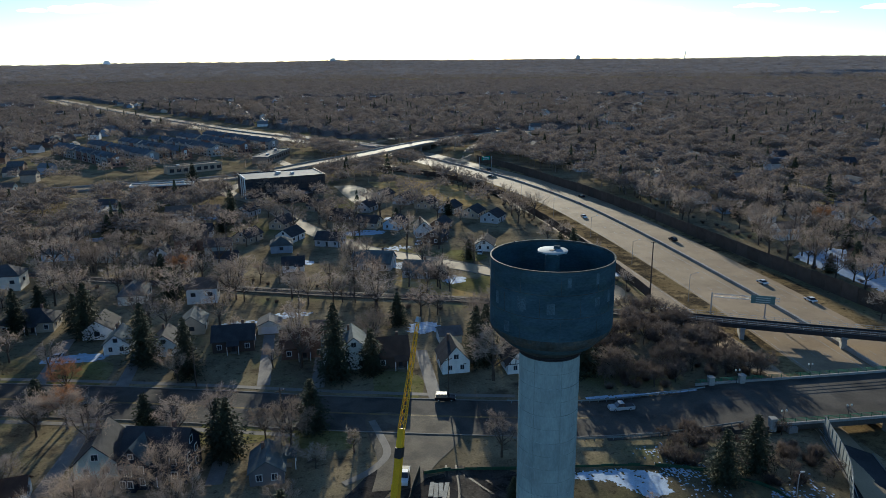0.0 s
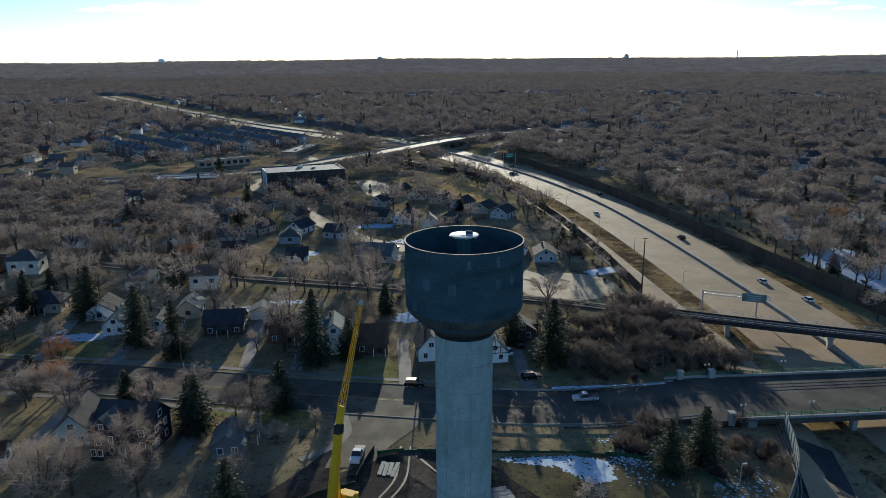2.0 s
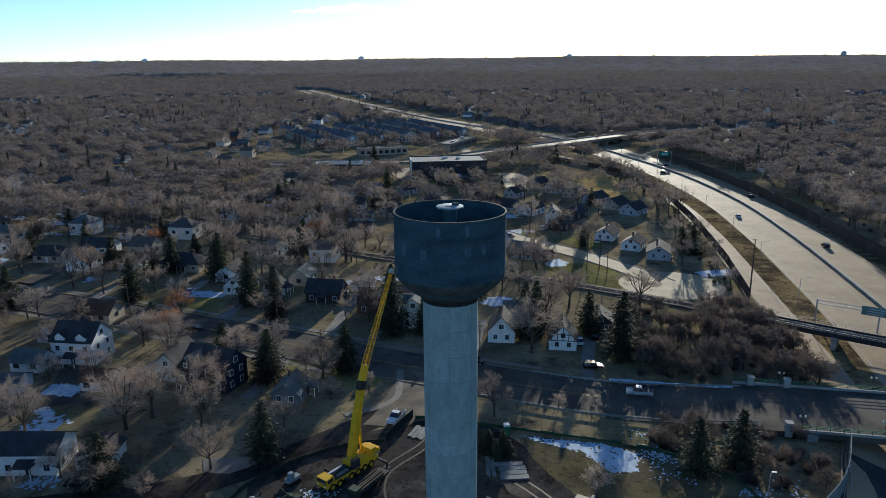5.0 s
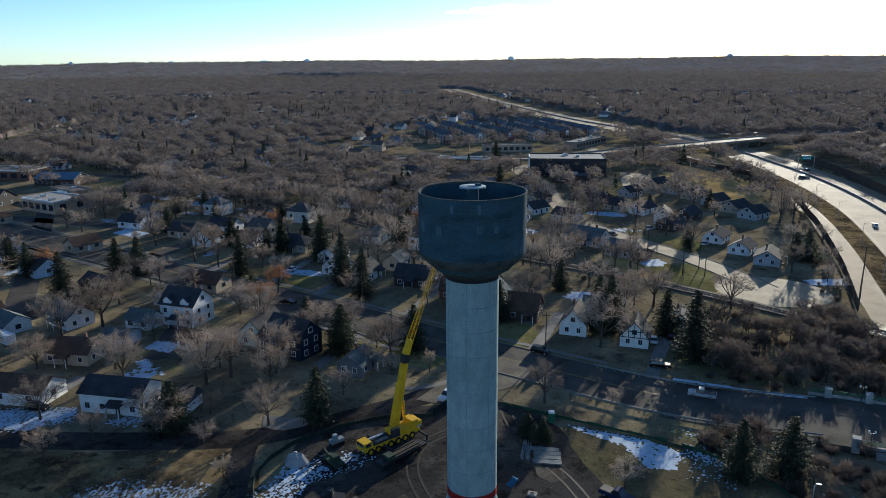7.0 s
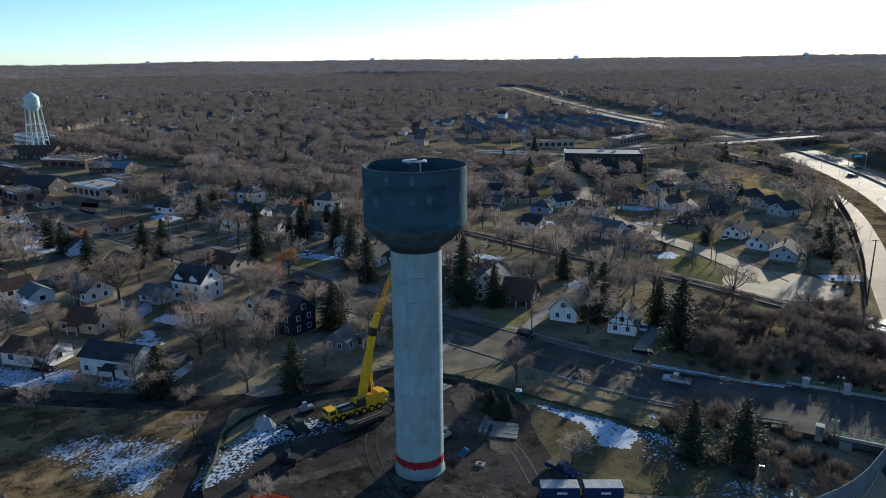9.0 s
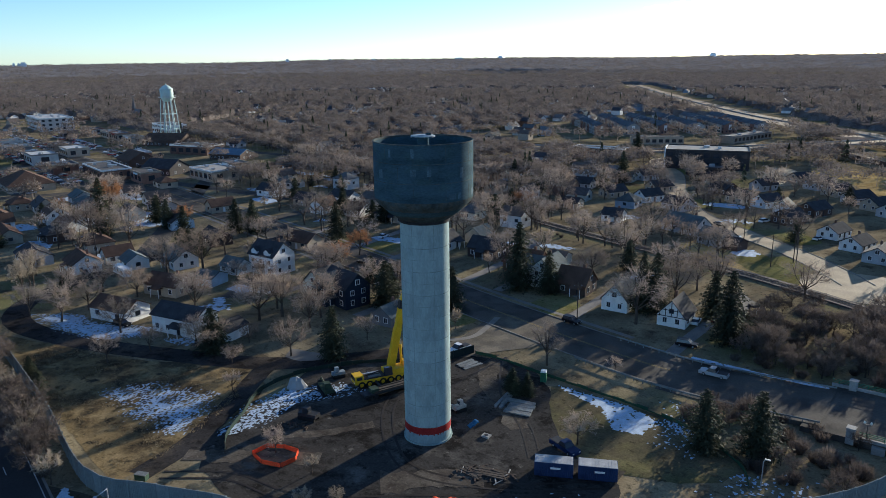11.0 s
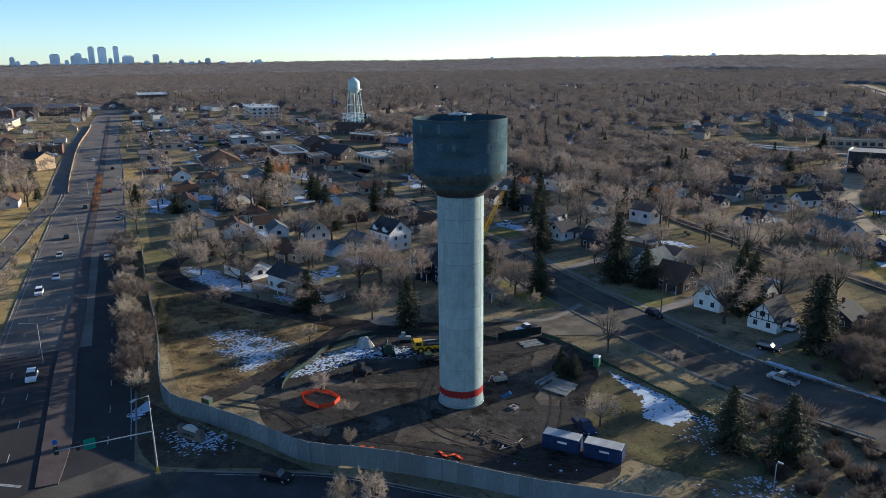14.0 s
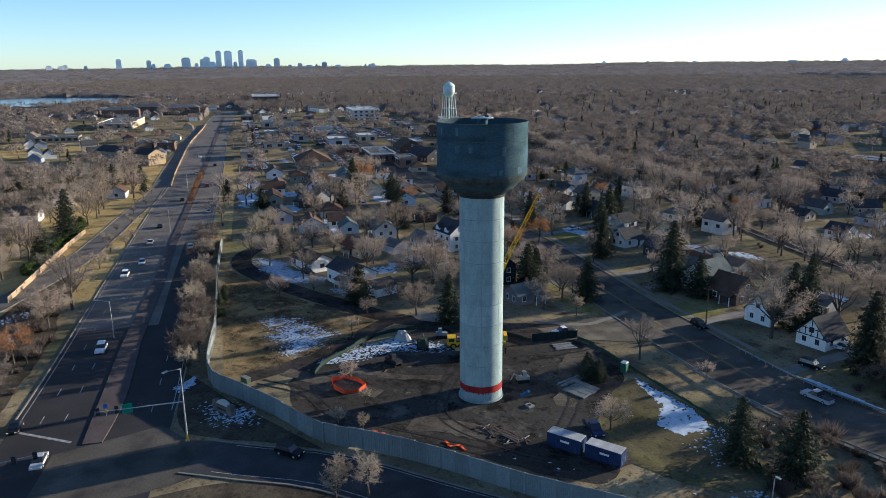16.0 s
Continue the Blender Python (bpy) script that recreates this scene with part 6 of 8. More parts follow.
# ---- vehicles ----
def car_kind(kind, full=True):
    """A car with its body, glasshouse, wheels and lamps; its front points along its own x."""
    long, wide, high = {"saloon": (4.8, 1.84, 1.45), "suv": (4.8, 1.95, 1.75), "pickup": (5.8, 2.0, 1.85)}[kind]
    ob = empty({"saloon": "car", "suv": "suv", "pickup": "pickup_truck"}[kind], {"saloon": "saloon car on the road", "suv": "sport utility car on the road", "pickup": "pickup truck with an open bed"}[kind], "car")
    z0, belt = 0.32, high * 0.58
    w = wide / 2
    sec = {"saloon": [(-0.5, 0.82), (-0.5, 0.95), (-0.3, 1.0), (0.1, 1.0), (0.45, 0.86), (0.5, 0.6)], "suv": [(-0.5, 0.9), (-0.48, 1.0), (0.1, 1.0), (0.25, 0.96), (0.47, 0.86), (0.5, 0.6)], "pickup": [(-0.5, 0.9), (-0.5, 0.95), (-0.1, 0.95), (0.2, 0.98), (0.47, 0.9), (0.5, 0.6)]}[kind]
    pts = [(long * -0.5, z0)] + [(long * a, belt * b) for a, b in sec] + [(long * 0.5, z0)]
    n = len(pts)
    b = Build()
    b.add([(x, -w, z) for x, z in pts] + [(x, w, z) for x, z in pts], [tuple(range(n))[::-1][::-1], tuple(range(n, 2 * n))[::-1]] + [(i, n + i, n + (i + 1) % n, (i + 1) % n) for i in range(n)])
    b.part("body", CARPAINT, ob)
    lo, hi, fr, top_f = {"saloon": (-0.36, -0.22, 0.24, 0.06), "suv": (-0.47, -0.42, 0.22, 0.08), "pickup": (-0.12, -0.06, 0.24, 0.12)}[kind]
    g = Build()
    g.add([(long * lo, -w * 0.95, belt), (long * fr, -w * 0.95, belt), (long * fr, w * 0.95, belt), (long * lo, w * 0.95, belt), (long * hi, -w * 0.78, high - 0.05), (long * top_f, -w * 0.78, high - 0.05), (long * top_f, w * 0.78, high - 0.05), (long * hi, w * 0.78, high - 0.05)], [(0, 1, 5, 4), (1, 2, 6, 5), (2, 3, 7, 6), (3, 0, 4, 7)])
    g.part("glasshouse", GLASS, ob)
    Build().box(long * (hi + top_f) / 2, 0, high - 0.06, long * (top_f - hi) + 0.06, w * 1.6, 0.07).part("car_roof", CARPAINT, ob)
    if kind == "pickup":
        Build().box(-long * 0.31, 0, belt * 0.7, long * 0.34, w * 1.75, 0.34).part("bed", DARK, ob)
    for a in (-0.31, 0.31):
        for s in (-1, 1):
            t = Build().tube((long * a, s * (w - 0.22), 0.34), (long * a, s * (w + 0.02), 0.34), 0.34, 0.34, 12).part("wheel", RUBBER, ob)
            if full:
                Build().tube((long * a, s * (w + 0.02), 0.34), (long * a, s * (w + 0.035), 0.34), 0.2, 0.2, 8).part("rim", GALV, t)
    for s in (-1, 1) if full else ():
        Build().box(long * 0.495, s * w * 0.7, belt * 0.62, 0.08, 0.35, 0.16).part("headlamp", LAMPG, ob)
        Build().box(-long * 0.495, s * w * 0.78, belt * 0.75, 0.08, 0.25, 0.18).part("tail_lamp", REDLENS, ob)
    return ob


KINDS = {k: car_kind(k) for k in ("saloon", "suv", "pickup")}
KINDS["far_saloon"], KINDS["far_suv"] = car_kind("saloon", False), car_kind("suv", False)
PARKED = {}


def car(kind, x, y, turn, z=0.06, label="", paint=None):
    if math.hypot(x - 80, y) > 190:
        kind = "far_suv" if kind == "suv" else "far_saloon"
    ob = KINDS[kind]
    if kind in PARKED:
        ob = copy_thing(ob, pose(x, y, z, 0, 0, turn))
    else:
        PARKED[kind] = True
        ob.matrix_basis = pose(x, y, z, 0, 0, turn)
    if label:
        tagged(ob, label)
    if paint:
        for c in ob.children:
            if c.name.split(".")[0] in ("body", "car_roof"):
                c.data = c.data.copy()
                c.data.materials[0] = paint
    return ob


BLUEC, WHITEC, BLACKC, SILVERC = flat("dark_blue_car", (0.02, 0.035, 0.09), 0.3, 0.05), flat("white_car", (0.72, 0.72, 0.72), 0.3, 0.04), flat("black_car", (0.012, 0.012, 0.014), 0.3, 0.05), flat("silver_car", (0.42, 0.43, 0.44), 0.3, 0.05)
for kind, x, y, turn, paint, lab in (("suv", 32.5, 47.5, 33, BLACKC, "black car on the curved slip road"), ("saloon", 14, 12, -16, SILVERC, "silver car turning at the junction"), ("saloon", -1, 9, -16, BLACKC, "dark car waiting at the stop line"), ("suv", -33, 26.5, -16, WHITEC, "white car on the boulevard"), ("suv", -94, 40, -16, WHITEC, "white car on the boulevard"), ("saloon", -107, 47, -16, WHITEC, "white car on the boulevard"), ("saloon", -134, 54, -16, SILVERC, "silver car on the boulevard"), ("saloon", -160, 62, -16, BLACKC, "dark car on the boulevard"), ("suv", -142, 74, 164, BLACKC, "black car on the boulevard"), ("saloon", -181, 86, 164, SILVERC, "silver car on the boulevard"), ("saloon", -120, 65, 164, WHITEC, "white car on the boulevard"), ("saloon", -215, 82, -16, BLACKC, "dark car on the boulevard"), ("suv", -250, 102, 164, flat("red_car", (0.35, 0.02, 0.02), 0.3, 0.05), "red car on the boulevard"), ("saloon", -300, 108, -16, SILVERC, "silver car on the boulevard"), ("suv", -330, 126, 164, BLACKC, "dark car on the boulevard"), ("saloon", -380, 128, -16, WHITEC, "white car on the boulevard"),
                                     ("pickup", 53, 95, -22, BLUEC, "dark blue pickup truck parked on the site"), ("pickup", 14.3, 121.0, 257, WHITEC, "white pickup truck parked by the site fence"), ("suv", 56.5, 152, 8, BLACKC, "dark car parked on the drive"), ("saloon", 54, 168, 95, WHITEC, "white car parked beside the house"), ("saloon", 58, 172, 95, BLACKC, "dark car parked beside the house"), ("pickup", 66, 139, 178, SILVERC, "silver car on the avenue"), ("saloon", -37, 90, 10, BLACKC, "dark car parked on the side street"), ("suv", 28, 151.5, -12, BLACKC, "dark car on the avenue"), ("saloon", -52, 165, 0, BLACKC, "dark car on the avenue"), ("suv", 88, 268, 40, WHITEC, "white car on a drive"), ("saloon", 66, 276, 70, WHITEC, "white car on a drive"), ("saloon", 30, 281, -45, BLACKC, "dark car parked on the close"), ("suv", 12, 312, -60, SILVERC, "silver car parked on the close"), ("saloon", -12, 352, 110, BLACKC, "dark car parked on the close"), ("suv", 44, 296, 60, WHITEC, "white car on a drive"), ("saloon", 1, 190, 85, SILVERC, "silver car on a drive"), ("suv", -48, 190, 90, BLACKC, "dark car on a drive"), ("saloon", -69, 196, 90, WHITEC, "white car on a drive"), ("suv", -92, 178, 165, BLACKC, "dark car on the avenue"), ("saloon", -118, 108, -20, BLACKC, "dark car by a garage"), ("saloon", -160, 150, -16, SILVERC, "silver car on a side street"), ("suv", -66, 88, 12, BLACKC, "dark car parked on the side street")):
    car(kind, x, y, turn, 0.09, lab, paint)
for x, y, turn in ((158, 291, 92), (163, 205, 91), (159, 226, 91), (156, 398, 98), (137, 345, -89), (122, 480, -72), (128, 512, 108)):
    car("saloon" if int(x) % 2 else "suv", x, y, turn, land(x, y) + 0.08, "car on the pale motorway")
r = random.Random(31)
for k in range(26):
    s = r.uniform(0.1, 1)
    x = -290 - 400 * s
    off = r.choice((34, 54, 78, 104, 128, 156)) + r.uniform(-4, 4)
    x, y = x + 0.28 * off, 0.287 * -x + 26 + off
    if all(math.hypot(x - a, y - b) > c for a, b, c in SPOTS):
        car(r.choice(("saloon", "suv")), x, y, r.choice((-16, 74)), 0.06, "car parked outside the shops")

# ---- the crane ----
crane = empty("mobile_crane", "yellow all-terrain crane with raised telescopic boom and lattice jib", "crane", 9.9, 99.2, 0, 60)
Build().box(0, 0, 0.95, 13.0, 2.7, 0.75).part("chassis", YELLOW, crane)
Build().box(-2.0, 0, 1.7, 6.0, 2.5, 0.25).part("deck", DARK, crane)
cab = Build().box(-5.6, 0, 1.2, 2.0, 2.6, 1.5, 0, 0.94).part("driver_cab", YELLOW, crane)
Build().box(-6.55, 0, 1.85, 0.12, 2.2, 0.7).part("windscreen", GLASS, cab)
for s in (-1, 1):
    Build().box(-5.6, s * 1.26, 1.85, 1.2, 0.1, 0.65).part("side_window", GLASS, cab)
for a in (-5.2, -3.5, -0.6, 1.1, 2.8, 4.5):
    for s in (-1, 1):
        t = Build().tube((a, s * 0.9, 0.75), (a, s * 1.42, 0.75), 0.75, 0.75, 14).part("wheel", RUBBER, crane)
        Build().tube((a, s * 1.42, 0.75), (a, s * 1.46, 0.75), 0.4, 0.4, 10).part("rim", YELLOW, t)
for a in (-2.2, 6.2):
    for s in (-1, 1):
        o = Build().box(a, s * 2.6, 0.9, 0.4, 2.6, 0.35).box(a, s * 3.8, 0.1, 0.25, 0.25, 1.1).box(a, s * 3.8, 0, 1.0, 1.0, 0.12)
        o.part("outrigger", DARK, crane)
turret = Build().box(2.6, 0, 1.75, 5.2, 2.7, 1.1).box(5.3, 0, 1.75, 1.4, 2.8, 1.9).part("turret", YELLOW, crane)
Build().box(0.6, -1.25, 1.9, 1.7, 0.9, 1.7, 0, 0.9).part("operator_cab", GLASS, turret)
inv = crane.matrix_basis.inverted()
b0, b1, b2 = (inv @ Vector(q) for q in ((9.9, 101.7, 2.6), (11.65, 103.8, 15.9), (16.1, 111.3, 35.0)))
knee = inv @ Vector((12.25, 105.0, 19.4))


def boom_box(a, b, w0, w1, name, material, label=""):
    d = (b - a).normalized()
    u = Vector((0, 1, 0)) - d * d.y
    u.normalize()
    v = d.cross(u)
    pts = [p + u * w * i + v * w * j * 1.25 for p, w in ((a, w0), (b, w1)) for i, j in ((-1, -1), (1, -1), (1, 1), (-1, 1))]
    return Build().add(pts, [(3, 2, 1, 0), (4, 5, 6, 7), (0, 1, 5, 4), (1, 2, 6, 5), (2, 3, 7, 6), (3, 0, 4, 7)]).part(name, material, crane, label)


boom_box(b0, b0.lerp(b1, 0.62), 0.60, 0.58, "boom_section", YELLOW)
boom_box(b0.lerp(b1, 0.60), b0.lerp(b1, 0.94), 0.52, 0.50, "boom_section", YELLOW)
boom_box(b0.lerp(b1, 0.94), b0.lerp(b1, 1.06), 0.56, 0.56, "boom_head", DARK, "black boom head collar")
boom_box(b0.lerp(b1, 1.06), knee, 0.48, 0.44, "jib_foot", YELLOW, "solid yellow foot of the jib")
for k in range(5):
    p = b0.lerp(b1, 0.55 + 0.09 * k)
    Build().box(p.x + 0.75, p.y, p.z - 0.15, 0.25, 0.3, 0.3).part("rope_guide", YELLOW, crane)
mid = b1
b1 = knee
d = (b2 - b1).normalized()
u = (Vector((0, 1, 0)) - d * d.y).normalized()
v = d.cross(u)
lat = Build()
N = 14
for i, j in ((-1, -1), (1, -1), (1, 1), (-1, 1)):
    lat.tube(b1 + u * i * 0.46 + v * j * 0.46, b2 + u * i * 0.2 + v * j * 0.2, 0.07, 0.05, 4)
for k in range(N):
    p, q = b1.lerp(b2, k / N), b1.lerp(b2, (k + 1) / N)
    w0, w1 = 0.46 - 0.26 * k / N, 0.46 - 0.26 * (k + 1) / N
    for a in range(4):
        c0, c1 = ((-1, -1), (1, -1), (1, 1), (-1, 1))[a], ((-1, -1), (1, -1), (1, 1), (-1, 1))[(a + 1) % 4]
        lat.tube(p + (u * c0[0] + v * c0[1]) * w0, q + (u * c1[0] + v * c1[1]) * w1, 0.035, 0.035, 3, False)
        lat.tube(p + (u * c0[0] + v * c0[1]) * w0, p + (u * c1[0] + v * c1[1]) * w0, 0.035, 0.035, 3, False)
lat.part("lattice_jib", YELLOW, crane)
boom_box(b2, b2 + d * 0.9, 0.35, 0.25, "jib_head", GALV, "pale jib head with sheaves")
ram = Build().tube(b0 + Vector((2.3, -0.2, 0.1)), b0.lerp(mid, 0.34) + Vector((1.25, -0.1, 0)), 0.27, 0.27, 10).part("lift_ram", YELLOW, crane)
Build().tube(b0.lerp(mid, 0.33) + Vector((1.3, -0.1, 0)), b0.lerp(mid, 0.58) + Vector((0.4, 0, 0)), 0.14, 0.14, 8).part("ram_rod", GALV, ram, "bright steel ram rod")
for k in range(3):
    Build().box(6.2, 0, 2.0 + 0.42 * k, 1.3, 2.9, 0.38).part("counterweight", YELLOW if k else GALV, crane)
Build().box(-2.6, 0.75, 1.95, 3.4, 0.5, 0.3).part("deck_locker", GALV, crane)
Build().box(-2.2, -0.7, 1.95, 2.6, 0.7, 0.16).part("deck_plate", PLATE, crane)
Build().tube((-4.0, -0.2, 2.2), (-0.6, 0.1, 2.5), 0.12, 0.12, 6).part("exhaust_pipe", DARK, crane)
for sx in (-1, 1):
    Build().box(-6.62, sx * 0.95, 1.3, 0.08, 0.35, 0.2).part("headlight", LAMPG, crane)
for s in (-0.2, 0.2):
    Build().tube(knee + Vector((0.55, s, 0)), b2 + Vector((0.2, s, 0.2)), 0.025, 0.025, 3).part("hoist_rope", DARK, crane)
SPOTS.append((9, 99, 9))

# ---- the building site ----
for x, y in ((54.6, 87.5), (60.9, 90.3)):
    c = empty("shipping_container", "dark blue shipping container with a dusty pale roof", "container", x, y, 0, 24, "site containers")
    rim_ = []
    for sg in (1, -1):
        for k in range(20):
            u = (-3.03 + k * 0.303) * sg
            rim_ += [(u, 1.19 * -sg), (u + 0.1 * sg, 1.19 * -sg), (u + 0.15 * sg, 1.24 * -sg), (u + 0.25 * sg, 1.24 * -sg)]
        rim_ += [(3.03 * sg, 1.19 * -sg)]
    m_ = len(rim_)
    b = Build().add([(u, v, 0.15) for u, v in rim_] + [(u, v, 2.55) for u, v in rim_], [(i, (i + 1) % m_, (i + 1) % m_ + m_, i + m_) for i in range(m_)] + [tuple(range(m_))[::-1], tuple(range(m_, 2 * m_))])
    b.part("body", BLUEBOX, c)
    t = Build().box(0, 0, 2.55, 6.02, 2.40, 0.05).part("roof", BOXTOP, c)
    for k in range(12):
        Build().box(-2.75 + k * 0.5, 0, 2.6, 0.2, 2.3, 0.025).part("roof_rib", BOXTOP, t)
    for k in (-0.6, 0.6):
        d_ = Build().box(3.06, k, 0.3, 0.05, 1.15, 2.2).part("door", BLUEBOX, c)
        Build().tube((3.12, k, 0.4), (3.12, k, 2.4), 0.025, 0.025, 5).part("lock_bar", GALV, d_)
    Build().box(0.3, -1.26, 1.5, 1.6, 0.03, 0.35).part("marking_bar", WHITE, c, "unreadable white marking")
pile = empty("debris_heap", "heap of broken timber and dark rubble on the mud", "rubble", 45, 81.2, 0, 20)
rp = random.Random(21)
for k in range(46):
    u, v = rp.gauss(0, 2.6), rp.gauss(0, 0.9)
    Build().box(u, v, 0.0, rp.uniform(0.5, 2.2), rp.uniform(0.1, 0.3), rp.uniform(0.06, 0.35), rp.uniform(0, 180)).part("plank" if k % 3 else "stone", BRIDGEC if k % 5 == 0 else FENCED, pile)
heap = empty("debris_heap", "dark heap of brush and soil beside the snow", "rubble", 7.7, 75.8, 0, 10)
for k in range(24):
    Build().box(rp.gauss(0, 1.5), rp.gauss(0, 0.7), 0.0, rp.uniform(0.4, 1.2), rp.uniform(0.1, 0.3), rp.uniform(0.1, 0.4), rp.uniform(0, 180)).part("plank", FENCED, heap)
ring = empty("tree_guard", "bright orange plastic netting on stakes round a small tree", "fence", 13.6, 66.2)
pts = [(-3.9, -1.9), (-3.6, 1.2), (-1.0, 2.6), (2.2, 2.9), (3.6, 0.8), (3.0, -2.0), (-0.5, -2.9)]
for (x0, y0), (x1, y1) in zip(pts, pts[1:] + pts[:1]):
    n = Build()
    L = math.hypot(x1 - x0, y1 - y0)
    a = math.degrees(math.atan2(y1 - y0, x1 - x0))
    for k in range(10):
        n.box((x0 + x1) / 2, (y0 + y1) / 2, 0.06 + 0.085 * k + 0.03 * math.sin(k + x0), L, 0.03, 0.062, a)
    m = int(L / 0.35)
    for k in range(m):
        n.box(x0 + (x1 - x0) * (k + 0.5) / m, y0 + (y1 - y0) * (k + 0.5) / m, 0.08, 0.12, 0.03, 0.8, a)
    n.part("netting", ORANGE, ring)
    Build().tube((x0, y0, 0), (x0, y0, 1.0), 0.04, 0.03, 5).part("stake", DARK, ring)
for k, (x, y, w) in enumerate(((34, 63, 2.5), (44.5, 72, 4.5))):
    f = empty("netting_heap", "slumped orange netting on the mud near the noise wall", "netting", x, y, 0, 30)
    ln = smooth_line([(-w / 2 + i * w / 6, 0.5 * math.sin(i * 1.7 + k)) for i in range(7)], 0.15)
    ribbon(ln, 0.22, -0.22, lambda x, y: 0.02 + 0.12 * abs(math.sin(x * 3 + k)), 0.1).part("netting", ORANGE, f)


def silt_fence(label, pts, h, material, sag=0.15):
    """Fabric on stakes, sagging between them."""
    ob = empty("site_fence", label, "fence")
    line = smooth_line(pts, 1.2)
    for i in range(0, len(line) - 2, 2):
        seg = line[i:i + 3]
        b = Build()
        ribbon(seg, 0.03, -0.03, 0.02, h - sag * abs(noise.noise((seg[0][0], seg[0][1], 0))) * 2, b)
        b.part("fabric", material, ob)
        Build().box(seg[0][0], seg[0][1], 0, 0.07, 0.07, h + 0.12).part("stake", BARK, ob)
    return ob


silt_fence("green fabric fence along the lawn's edge", [(18.2, 121.8), (25, 122), (33, 120.5), (47, 118.5), (60, 116.5), (70, 113), (79, 106), (82, 99)], 0.8, flat("soiled_green_fabric", (0.03, 0.075, 0.045)), 0.4)
silt_fence("dark green mesh fence across the site", [(5.5, 62), (1, 66), (-3, 73), (-8, 82), (-7.5, 92), (-2, 101), (5, 108), (13.8, 111.6)], 1.0, flat("dark_green_mesh", (0.018, 0.035, 0.03)), 0.3)
silt_fence("dark panel fence beside the parked truck", [(14.0, 111.8), (15.6, 116.8), (17.6, 122.2)], 1.9, flat("dark_screen", (0.014, 0.024, 0.024)), 0.05)


def stack(name, label, x, y, turn, n, long, wide, material, z=0.0, tall=0.18):
    ob = empty(name, label, "materials", x, y, z, turn)
    r = random.Random(int(x * 9 + y))
    for k in range(n):
        Build().box(r.uniform(-0.4, 0.4), (k - n / 2) * wide * 1.12, 0.02 + 0.03 * (k % 2), long * r.uniform(0.85, 1.05), wide, tall, r.uniform(-4, 4)).part("plank" if wide < 0.7 else "plate", material, ob)
    return ob


stack("formwork_plates", "grey steel formwork plates stacked on the mud", 39, 105, 12, 4, 5.0, 1.3, PLATE, 0, 0.25)
stack("steel_beams", "long grey steel beams lying on the mud", 35, 105.5, 100, 5, 7.0, 0.3, PLATE, 0, 0.3)
stack("timber_pile", "dark pile of broken timber", 46, 82, 15, 7, 5.0, 0.3, BARK, 0, 0.25)
stack("timber_pile", "dark pile of broken timber", 43.5, 80.5, -10, 6, 4.0, 0.3, BARK, 0, 0.2)
stack("gravel_mats", "grey mats laid beside the white truck", 19.6, 116, 75, 4, 5.0, 0.8, PLATE, 0, 0.12)


def machine(name, label, x, y, turn, long, wide, material, arm=True):
    """A tracked or wheeled machine at rest: tracks, body, cab and a folded arm."""
    ob = empty(name, label, "machine", x, y, 0, turn)
    for s in (-1, 1):
        Build().box(0, s * wide * 0.4, 0, long * 0.8, wide * 0.22, 0.7).part("track", RUBBER, ob)
    Build().box(0, 0, 0.6, long * 0.85, wide * 0.75, 0.7).part("body", material, ob)
    c = Build().box(-long * 0.1, 0, 1.3, long * 0.28, wide * 0.55, 1.0, 0, 0.88).part("cab", material, ob)
    Build().box(long * 0.045, 0, 1.5, 0.06, wide * 0.45, 0.6).part("window", GLASS, c)
    if arm:
        Build().tube((long * 0.2, 0, 1.2), (long * 0.62, 0, 1.9), 0.18, 0.14, 6).tube((long * 0.62, 0, 1.9), (long * 0.85, 0, 0.5), 0.14, 0.12, 6).part("arm", material, ob)
        Build().box(long * 0.88, 0, 0.1, 0.8, 0.9, 0.6, 0, 0.7).part("bucket", DARK, ob)
    SPOTS.append((x, y, 4))
    return ob


OLIVE = flat("dirty_green_paint", (0.04, 0.06, 0.04), 0.6, 0.3)
machine("excavator", "dirty dark green excavator standing in snow", 3.4, 89.0, 150, 5.5, 2.6, OLIVE)
machine("skid_loader", "small white and grey loader beside the shaft", 30.2, 96.9, 250, 3.0, 1.7, flat("dusty_cream_paint", (0.34, 0.33, 0.30)))
machine("small_digger", "dark small digger by the snow", 8.5, 79, 10, 4.5, 2.2, DARK, False)
machine("generator_trailer", "blue-grey generator trailer near the crane", 0.6, 95.6, 60, 3.2, 1.7, flat("blue_grey_cover", (0.20, 0.24, 0.27)), False)
trailer = empty("flatbed_trailer", "dirty flatbed trailer loaded with steel beside the crane", "trailer", 14.0, 95.4, 0, 66)
Build().box(0, 0, 0.85, 11, 2.4, 0.3).part("bed", DARK, trailer)
for k in range(4):
    Build().box(0.5, -0.8 + 0.55 * k, 1.15, 7.5, 0.35, 0.3 + 0.1 * (k % 2)).part("beam", BARK, trailer)
for a in (-4.2, -3.0, 3.6):
    for s in (-1, 1):
        Build().tube((a, s * 0.85, 0.5), (a, s * 1.2, 0.5), 0.5, 0.5, 12).part("wheel", RUBBER, trailer)
Build().box(-3.0, 0, 1.15, 1.6, 1.8, 0.8).part("toolbox", OLIVE, trailer)
dump = empty("covered_heap", "heap under a pale grey tarpaulin in the snow", "tarpaulin", -3.5, 87.5)
b = Build()
for k in range(14):
    a = 6.283 * k / 14
    b.v.append((2.3 * math.cos(a) * (1 + 0.15 * math.sin(3 * a)), 2.0 * math.sin(a), 0))
